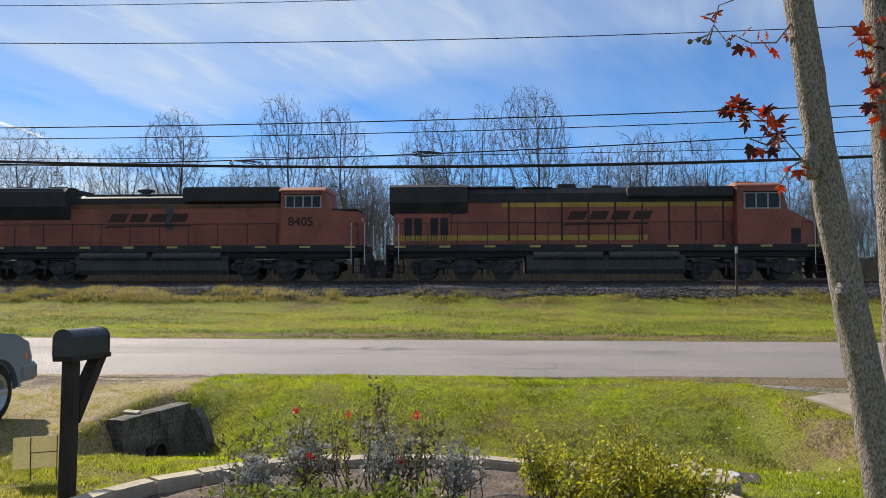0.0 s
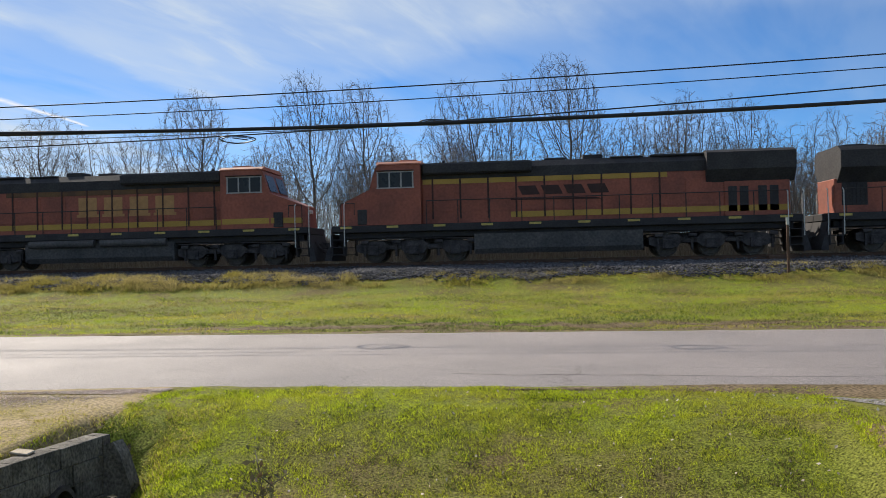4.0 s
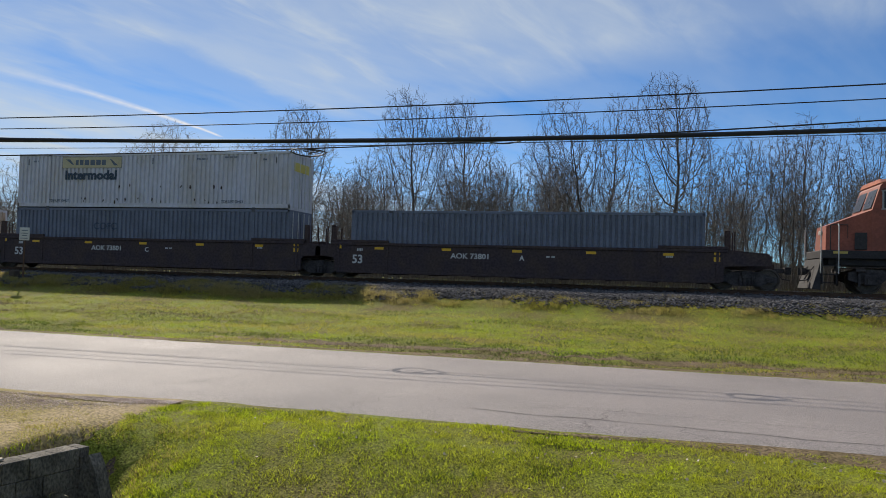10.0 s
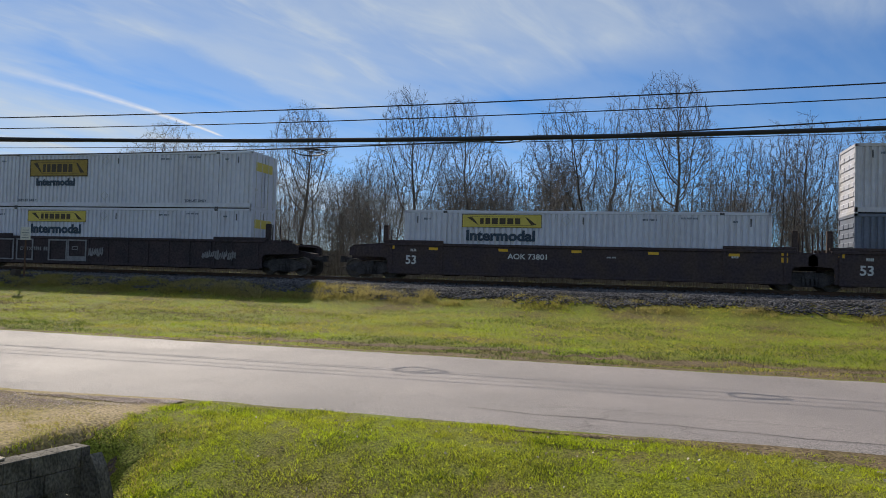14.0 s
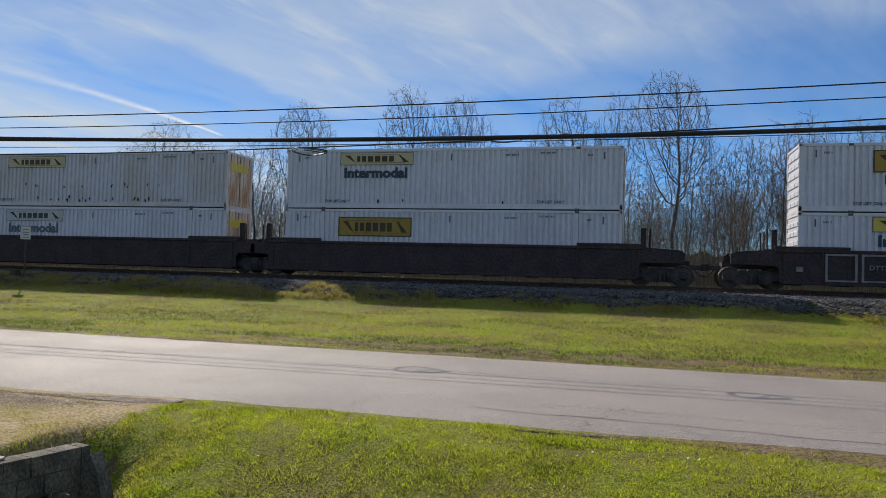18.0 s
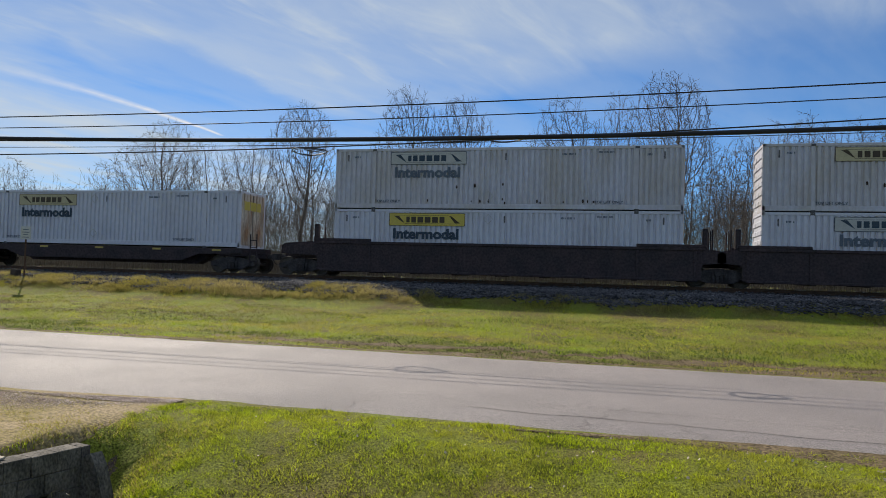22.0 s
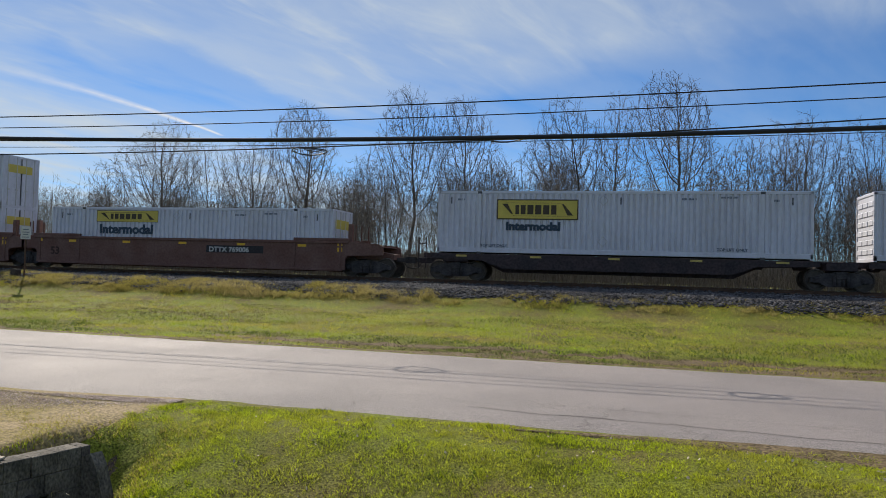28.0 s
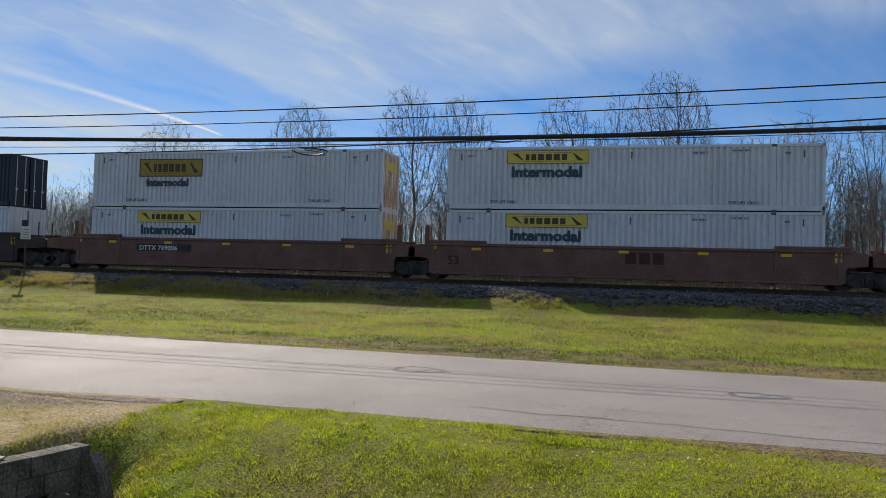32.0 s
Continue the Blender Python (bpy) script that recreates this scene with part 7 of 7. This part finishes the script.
def bent_trunk(name, pts, radii, seed, sides=18):
    """A trunk through points with bark ridges and swellings."""
    P = [Vector(p) for p in pts]
    dense, rr = [], []
    n = len(P)
    for i in range(n - 1):
        p0, p1, p2, p3 = P[max(i - 1, 0)], P[i], P[i + 1], P[min(i + 2, n - 1)]
        for k in range(16):
            t = k / 16
            dense.append(0.5 * ((2 * p1) + (p2 - p0) * t + (2 * p0 - 5 * p1 + 4 * p2 - p3) * t * t + (3 * p1 - p0 - 3 * p2 + p3) * t ** 3))
            rr.append(radii[i] + (radii[i + 1] - radii[i]) * t)
    v = []
    for c, r in zip(dense, rr):
        for s in range(sides):
            a = 2 * math.pi * s / sides
            k = 1 + 0.10 * noise.noise((math.cos(a) * 3, math.sin(a) * 3, c.z * 5 + seed)) + 0.07 * noise.noise((math.cos(a) * 9, math.sin(a) * 9, c.z * 16 + seed))
            v.append((c.x + r * k * math.cos(a), c.y + r * k * math.sin(a), c.z))
    f = []
    for i in range(len(dense) - 1):
        for s in range(sides):
            f += [i * sides + s, i * sides + (s + 1) % sides, (i + 1) * sides + (s + 1) % sides, (i + 1) * sides + s]
    return mesh_np(name, v, f, 4, GUMBARK, True)


part("trunk", bent_trunk("trunk", [(0.03, 0, -0.3), (0.02, 0, 0.0), (-0.02, 0.0, 0.6), (-0.08, -0.01, 1.05), (-0.17, -0.02, 1.55), (-0.225, -0.03, 1.87), (-0.29, -0.03, 2.4), (-0.38, 0.0, 3.4), (-0.5, 0.1, 4.6)], [0.085, 0.072, 0.06, 0.050, 0.044, 0.041, 0.037, 0.03, 0.02], 1), None, GUM, "main stem with furrowed grey bark")
part("trunk", bent_trunk("trunk", [(0.0, 0, 0.5), (0.005, 0.01, 0.85), (0.02, 0.02, 1.2), (0.005, 0.02, 1.7), (-0.02, 0.02, 2.3), (0.0, 0.1, 3.4), (0.1, 0.2, 4.6)], [0.05, 0.056, 0.052, 0.05, 0.046, 0.036, 0.025], 9), None, GUM, "second stem with furrowed grey bark")


def star_leaf():
    """A five-pointed gum leaf, slightly cupped, with a stalk."""
    v, f = [(0, 0, 0)], []
    tips = (-105, -55, 0, 55, 105)
    ring = []
    for k, a in enumerate(tips):
        t = radians(a)
        ln = (0.042, 0.055, 0.064, 0.055, 0.042)[k]
        for da, q in ((-19, 0.64), (0, 1.0), (19, 0.64)):
            tt = t + radians(da)
            ring.append((math.sin(tt) * ln * q, math.cos(tt) * ln * q, 0.10 * ln * q * (1 if da else -0.6)))
        if k < 4:
            m = radians((a + tips[k + 1]) / 2)
            ring.append((math.sin(m) * 0.026, math.cos(m) * 0.026, 0.004))
    v += ring
    for i in range(len(ring) - 1):
        f.append((0, i + 2, i + 1))
    f.append((0, 1, len(ring)))
    s = Shape().add(v, f)
    s.add([(x, y, z - 0.0012) for x, y, z in v], [q[::-1] for q in f])
    s.tube((0, 0, 0), (0, -0.05, 0.012), 0.0012, None, 4)
    return s


leaf_me = star_leaf().mesh("leaf")
leaf_me.materials.append(GUMLEAF)
maroon_me = star_leaf().mesh("leaf")
maroon_me.materials.append(MAROON)
gum_rng = random.Random(31)


def leafy_twig(pts, n_leaves, balls=0, skip=0):
    tw = Shape()
    r = 0.0032
    for a, b in zip(pts[:-1], pts[1:]):
        tw.tube(a, b, r, r * 0.75, 6)
        r *= 0.75
    t = part("twig", tw, GUMBARK, GUM)
    P = [Vector(p) for p in pts]
    for k in range(n_leaves):
        i = gum_rng.randrange(min(skip, len(P) - 2), len(P) - 1)
        p = P[i].lerp(P[i + 1], gum_rng.random())
        s = gum_rng.uniform(0.30, 0.60)
        hang = Vector((gum_rng.gauss(-0.1, 0.9), gum_rng.gauss(0, 0.8), gum_rng.gauss(-0.15, 0.8))).normalized()
        turn = hang.to_track_quat("Y", "Z").to_matrix().to_4x4() @ Matrix.Rotation(gum_rng.uniform(-1.2, 1.2), 4, "Y")
        m = Matrix.Translation(p) @ turn @ Matrix.Diagonal((s, s, s, 1)) @ Matrix.Translation((0, 0.05, -0.012))
        part("leaf", leaf_me if gum_rng.random() < 0.66 else maroon_me, None, t, at=m)
    for k in range(balls):
        p = P[-1] + Vector((gum_rng.uniform(-0.07, 0.04), gum_rng.uniform(-0.03, 0.03), gum_rng.uniform(-0.07, -0.01)))
        part("stalk", Shape().tube(P[-1] if k % 2 else P[-1].lerp(P[-2], 0.3), p, 0.0016, None, 4), GUMBARK, t)
        part("seed_ball", Shape().add(*(lambda w: (w.v, w.f))(lathe([(-0.008, 0.001), (-0.004, 0.0075), (0.004, 0.0075), (0.008, 0.001)], 8))), GUMBARK, t, at=Matrix.Translation(p))


# twigs reach out from the two stems
leafy_twig([(-0.235, -0.05, 1.80), (-0.29, -0.07, 1.82), (-0.36, -0.08, 1.90), (-0.43, -0.07, 1.96), (-0.50, -0.06, 1.98)], 26, 0, 2)
leafy_twig([(-0.36, -0.08, 1.90), (-0.40, -0.10, 1.86), (-0.46, -0.11, 1.88)], 9)
leafy_twig([(-0.29, -0.07, 1.82), (-0.33, -0.09, 1.80), (-0.37, -0.09, 1.74)], 4)
leafy_twig([(-0.30, -0.04, 2.22), (-0.35, -0.05, 2.16), (-0.42, -0.05, 2.16), (-0.46, -0.05, 2.18)], 9)
leafy_twig([(-0.30, -0.03, 2.40), (-0.37, -0.03, 2.33), (-0.44, -0.03, 2.30), (-0.50, -0.02, 2.28), (-0.52, -0.02, 2.20)], 4, 6)
leafy_twig([(-0.02, -0.04, 1.86), (-0.07, -0.06, 1.92), (-0.10, -0.07, 2.04), (-0.13, -0.07, 2.18)], 24, 0, 1)
leafy_twig([(-0.02, -0.05, 2.05), (-0.05, -0.08, 2.14), (-0.09, -0.08, 2.25)], 9)
leafy_twig([(0.03, -0.04, 1.88), (0.08, -0.06, 1.96), (0.13, -0.06, 2.08)], 18)
leafy_twig([(0.02, -0.03, 2.06), (0.08, -0.06, 2.12), (0.17, -0.06, 2.14)], 9)
part("knot", bent_trunk("knot", [(-0.262, -0.055, 1.77), (-0.262, -0.058, 1.82), (-0.255, -0.05, 1.87)], [0.016, 0.027, 0.015], 5, 12), None, GUM, "swollen branch scar")
part("knot", bent_trunk("knot", [(-0.185, -0.05, 1.42), (-0.183, -0.055, 1.45), (-0.18, -0.05, 1.48)], [0.012, 0.022, 0.012], 6, 12), None, GUM, "swollen branch scar")


# ---- grass ----
LATTICE = np.random.default_rng(99).random((256, 256))


def mottle(x, y, scale, seed):
    """Smooth value noise from 0 to 1, as an array."""
    u, w = x * scale + seed * 17.3, y * scale + seed * 5.7
    i, j = np.floor(u).astype(int), np.floor(w).astype(int)
    fu, fw = u - i, w - j
    fu, fw = fu * fu * (3 - 2 * fu), fw * fw * (3 - 2 * fw)
    at = lambda a, b: LATTICE[a % 256, b % 256]
    return (at(i, j) * (1 - fu) + at(i + 1, j) * fu) * (1 - fw) + (at(i, j + 1) * (1 - fu) + at(i + 1, j + 1) * fu) * fw


def lump(x, y):
    """Fine clumping of grass, about a hand's width."""
    return 0.55 * mottle(x, y, 4.5, 61) + 0.45 * mottle(x, y, 11.0, 67)


def blades(name, count, x0, x1, y0, y1, size, mat, seed, accept, lean=0.8, wide=0.2):
    """Short grass as one mesh of tapered blades."""
    rng = np.random.default_rng(seed)
    x, y = rng.uniform(x0, x1, count), rng.uniform(y0, y1, count)
    ok = accept(x, y, rng) & (rng.random(count) < 0.50 + smooth(0.25, 0.55, lump(x, y)))
    x, y = x[ok], y[ok]
    n = len(x)
    z = ground_z(x, y)
    tuft = 0.55 + 0.95 * smooth(0.3, 0.72, lump(x, y))
    if callable(size):
        size = size(x, y)
    h = size * rng.uniform(0.5, 1.5, n) * tuft
    a = rng.uniform(0, 6.283, n)
    w = size * wide * rng.uniform(0.7, 1.3, n)
    lx, ly = rng.normal(0, lean, n) * h, rng.normal(0, lean, n) * h
    v = np.stack([np.stack([x - np.cos(a) * w, y - np.sin(a) * w, z - 0.01], -1), np.stack([x + np.cos(a) * w, y + np.sin(a) * w, z - 0.01], -1), np.stack([x + lx, y + ly, z + h], -1)], 1)
    return mesh_np(name, v.reshape(-1, 3), np.arange(3 * n), 3, mat)


def off_paved(x, y):
    yr = y + 0.03 * x
    road_ok = (yr < 11.72 - ROAD_HALF + 0.12 + 0.07 * np.sin(x * 3.1)) | (yr > 11.72 + ROAD_HALF - 0.06 + 0.08 * np.sin(x * 2.7))
    apron_ok = ~((x > 2.38 + (6.6 - y) * 0.085) & (x < 6.4) & (y < 7.9)) & ~((x > 2.3) & (y < 9) & (y > 7.75 - 0.5 * np.clip(x - 2.3, 0, 1)))
    gravel_ok = ~((x < -5.0) & (y < 9) & (yr > 8.35 - 1.0 * smooth(-5.3, -6.6, x) + 0.15 * np.sin(x * 7) * np.sin(x * 2.3)))
    bed_ok = ((x + 2.0) / 2.25) ** 2 + ((y - 1.45) / 1.95) ** 2 > 1.0
    return road_ok & apron_ok & gravel_ok & bed_ok


BANKGRASS = material("bank_grass", (0.36, 0.30, 0.13), 0.85, trans=0.65, spec=0.15, vary=0.3, scale=0.5, fine=8, bump=0, tint=(0.27, 0.235, 0.06), island=0.4)
def clumps(x, y, seed, scale=0.5):
    return 0.6 * mottle(x, y, scale, seed) + 0.4 * mottle(x, y, scale * 3.1, seed + 5)


def hump(a, mid, half):
    return np.exp(-((a - mid) / half) ** 2)


def dead_share(x, y):
    """Where the verge is worn to dead brown grass."""
    yr = y + 0.03 * x
    b = 1.5 * hump(yr, 16.6, 0.6) * smooth(-11, -5, x) * smooth(8.5, 4.5, x) + 0.7 * hump(yr, 15.55, 0.35) + 1.0 * hump(y, 21.8, 1.7) * smooth(-9, -15, x)
    return b * smooth(0.25, 0.6, clumps(x * 0.6, y, 3, 0.9))


def dark_share(x, y):
    yr = y + 0.03 * x
    b = 0.9 * hump(yr, 16.6, 1.2) + 0.6
    return b * smooth(0.38, 0.62, clumps(x * 0.6, y, 8, 0.7))


def dead_lawn(x, y):
    """Where the ditch slope shows dead grass."""
    return 0.9 * (hump(y, 5.9, 0.9) * (0.6 + 0.4 * hump(x, 1.6, 1.8)) + 0.25) * smooth(0.42, 0.62, clumps(x, y, 33, 1.2))


def on_drive(x, y):
    return (x < DRIVE_X1 + 0.2 * np.sin(y * 3)) & (x > DRIVE_X0)


def pit(x, y):
    """The hollow at the culvert mouth, kept free of grass over its shade sheet."""
    return np.exp(-((x + 5.15) / 0.42) ** 2 - ((y - 5.95) / 0.85) ** 2) > 0.5


def keep(r, share):
    return r.random(len(share)) < share


def crest(x, y):
    """Share of tall dry tufts on the railway bank: thick towards -x, thin towards +x."""
    mid = np.interp(x, [-44, -20, -12, 2, 30], [28.9, 28.7, 28.1, 27.8, 27.6]) + 0.35 * np.sin(x * 0.9) + 0.25 * np.sin(x * 2.3)
    thick = np.interp(x, [-44, -16, -9, 30], [1.0, 0.95, 0.8, 0.75])
    return thick * np.where(y < mid, 1.0, np.exp(-(y - mid) / 0.25)) * smooth(0.2, 0.55, clumps(x, y, 21, 0.8) + 0.15 * (y < mid))


def bank_height(x, y):
    """Tall soft tufts on the bank towards -x, short ones towards +x."""
    return np.interp(x, [-44, -14, -4, 30], [0.090, 0.088, 0.075, 0.065]) * (0.5 + smooth(0.3, 0.7, clumps(x, y, 51, 0.7)))


def bare_slope(x, y):
    """Where the ditch bank beside the concrete drive has washed out to bare dirt, about 0 to 1."""
    return np.exp(-((x - 2.12 - 0.12 * (5.2 - y)) / 0.34) ** 2 - ((y - 4.8) / 0.95) ** 2) * (0.45 + 1.0 * mottle(x, y, 3.5, 71))


washed = part("dirt_slope", sheet("dirt_slope", np.linspace(1.2, 3.0, 60), np.linspace(2.6, 7.0, 90), lambda X, Y: ground_z(X, Y) + 0.035 * np.clip(bare_slope(X, Y) - 0.55, -0.5, 0.5) + 0.004 * mottle(X, Y, 14, 5), DIRT), None)
tagged(washed, "bare washed-out brown dirt on the ditch bank", "ground", kind="structure")
lawn = part("grass", blades("grass", 850000, -11, 7, -1.0, 8.6, 0.0205, GRASS, 1, lambda x, y, r: off_paved(x, y) & ~pit(x, y) & keep(r, (1 - 0.75 * dead_lawn(x, y)) * (1 - 0.8 * smooth(0.35, 0.7, bare_slope(x, y)))) & ~(on_drive(x, y) & (r.random(len(x)) < 0.30 + 0.6 * smooth(6.2, 7.4, y)))), None)
tagged(lawn, "short bright green lawn grass", "grass", kind="stuff")
lawn_dark = part("grass", blades("grass", 150000, -5.6, 7, 1.0, 8.6, 0.024, DARKGRASS, 22, lambda x, y, r: off_paved(x, y) & ~pit(x, y) & keep(r, 0.9 * smooth(0.5, 0.75, clumps(x, y, 30, 1.3)))), None)
tagged(lawn_dark, "darker coarse clumps in the lawn", "grass", kind="stuff")
lawn_dead = part("grass", blades("grass", 130000, -5.6, 7, 3.0, 8.6, 0.024, DEADGRASS, 23, lambda x, y, r: off_paved(x, y) & ~pit(x, y) & keep(r, dead_lawn(x, y))), None)
tagged(lawn_dead, "dead brown grass patches on the ditch slope", "grass", kind="stuff")
verge = part("grass", blades("grass", 370000, -40, 26, 14.9, 28.0, 0.036, VERGE, 2, lambda x, y, r: off_paved(x, y) & keep(r, (1 - 0.95 * np.clip(dead_share(x, y), 0, 1)) * (1 - 0.6 * np.clip(dark_share(x, y), 0, 1)) * np.interp(y + 0.6 * np.sin(x * 0.4), [15, 16.2, 17, 20.5, 23, 27], [0.35, 0.6, 1, 1, 0.6, 0.45]))), None)
tagged(verge, "short green verge grass", "grass", kind="stuff")
verge_dark = part("grass", blades("grass", 260000, -40, 26, 15.0, 25.5, 0.042, DARKGRASS, 24, lambda x, y, r: off_paved(x, y) & keep(r, dark_share(x, y) * (1 - 0.85 * np.clip(dead_share(x, y), 0, 1)))), None)
tagged(verge_dark, "deep green patches of verge grass", "grass", kind="stuff")
verge_dead = part("grass", blades("grass", 260000, -40, 26, 15.0, 25.5, 0.036, DEADGRASS, 25, lambda x, y, r: off_paved(x, y) & keep(r, dead_share(x, y))), None)
tagged(verge_dead, "dead brown grass in the verge", "grass", kind="stuff")
straw = part("grass", blades("grass", 150000, -42, 26, 20.0, 27.4, 0.038, STRAW, 12, lambda x, y, r: keep(r, np.interp(y + 0.7 * np.sin(x * 0.33), [20, 22.5, 26, 27.2], [0.05, 0.4, 0.6, 0.9]) * (0.4 + 0.8 * smooth(0.3, 0.6, clumps(x * 0.5, y, 14, 0.6))))), None)
tagged(straw, "straw-coloured dry verge grass", "grass", kind="stuff")
dry = part("grass", blades("grass", 400000, -44, 28, 26.0, 29.8, bank_height, BANKGRASS, 3, lambda x, y, r: keep(r, crest(x, y) * smooth(26.2, 26.9, y)), 0.6, 0.09), None)
tagged(dry, "tufts of dry yellowish grass along the ballast", "grass", kind="stuff")
green_tufts = part("grass", blades("grass", 60000, -44, 28, 26.0, 28.6, 0.055, VERGE, 33, lambda x, y, r: keep(r, crest(x, y) * smooth(0.5, 0.7, clumps(x, y, 41, 0.5)))), None)
tagged(green_tufts, "green tufts on the foot of the railway bank", "grass", kind="stuff")
drygrass = part("grass", blades("grass", 90000, -10, -4.4, 1.0, 8.5, 0.030, STRAW, 6, lambda x, y, r: off_paved(x, y) & keep(r, 0.7 * smooth(8.3, 6.5, y))), None)
tagged(drygrass, "sparse dry grass on the gravel drive", "grass", kind="stuff")
APRON_STONE = material("apron_gravel", (0.46, 0.42, 0.39), 0.85, vary=0.3, scale=3, bump=0.1, tint=(0.28, 0.25, 0.23), island=0.4)
PEBBLE = material("drive_pebble", (0.62, 0.50, 0.43), 0.85, vary=0.3, scale=3, bump=0.1, tint=(0.36, 0.26, 0.22), island=0.4)
pebbles = part("gravel", rubble("gravel", 26000, -14, -5.5, lambda x, r: (lambda y: (y, np.where((y > 7.0) | on_drive(x, y), ground_z(x, y) + 0.018, -0.5)))(8.40 - 0.03 * x - 0.32 * smooth(-5.2, -8.0, x) - np.abs(r.normal(0, 0.55, len(x))) * np.interp(x, [-8, -5.5], [1.2, 0.15])), PEBBLE, 0.011, 44, 0.2), None)
tagged(pebbles, "loose pinkish gravel where the drive meets the road", "gravel", kind="stuff")
apron_gravel = part("gravel", rubble("gravel", 9000, 2.2, 7.0, lambda x, r: (lambda y: (y, ground_z(x, y) + 0.006))(7.95 - 0.03 * x - r.random(len(x)) * np.interp(x, [2.2, 3.2], [0.05, 1.0]) - 0.30 * np.clip(x - 2.2, 0, 1)), APRON_STONE, 0.011, 45, 0.2), None)
tagged(apron_gravel, "loose pale grey gravel between the asphalt and the concrete drive", "gravel", kind="stuff")
LITTER = material("leaf_litter", (0.62, 0.55, 0.45), 0.7, vary=0.3, scale=8, bump=0, tint=(0.42, 0.30, 0.2), island=0.4)


def litter(count, seed):
    rng = np.random.default_rng(seed)
    x, y = rng.uniform(-4.2, 6, count), rng.uniform(2.5, 8.3, count)
    ok = off_paved(x, y) & (rng.random(count) < 0.25 + 0.9 * np.exp(-((x - 1.7) / 0.9) ** 2 - ((y - 4.6) / 1.3) ** 2) + 0.5 * np.exp(-((y - 5.2) / 0.7) ** 2) + 0.25 * (y > 7.5))
    x, y = x[ok], y[ok]
    return leaf_cloud("fallen_leaves", np.stack([x, y, ground_z(x, y) + 0.03], -1), 0.030, LITTER, seed, 1.2)


fallen = part("fallen_leaves", litter(1500, 9), None)
tagged(fallen, "scattered pale fallen leaves on the lawn", "leaves", kind="stuff")

# ties last: those near the camera are parts of the ballast bed
tie_x = np.arange(-95, 75, 0.55)
for a in tie_x:
    if -40 < a < 22:
        part("tie", tie_me, None, bed, at=pose(float(a) + tie_rng.uniform(-0.02, 0.02), RAIL_Y + tie_rng.uniform(-0.04, 0.04), 0, 0, 0, tie_rng.uniform(-0.7, 0.7)))


# ---- what moves ----
WHEEL_TIMES = [k / 15 for k in range(481)]


def top_of(ob):
    while ob.parent:
        ob = ob.parent
    return ob


def motions():
    for ob, u, turned in MOVERS:
        z = ob.location.z
        turn = 180 if turned else 0
        walk(ob, [(t, pose(u + SPEED * t, RAIL_Y, z, 0, 0, turn)) for t in (0.0, 16.0, 32.0)])
        keys = ob.animation_data.action
        for curve in keys.layers[0].strips[0].channelbag(ob.animation_data.action_slot).fcurves:
            for k in curve.keyframe_points:
                k.interpolation = "LINEAR"
    for ob, x, r in WHEELS:
        rate = math.degrees(SPEED / r) * (1 if not top_of(ob).get("turned") else -1)
        walk(ob, [(t, pose(x, 0, r, 0, rate * t, 0)) for t in WHEEL_TIMES])


motions()
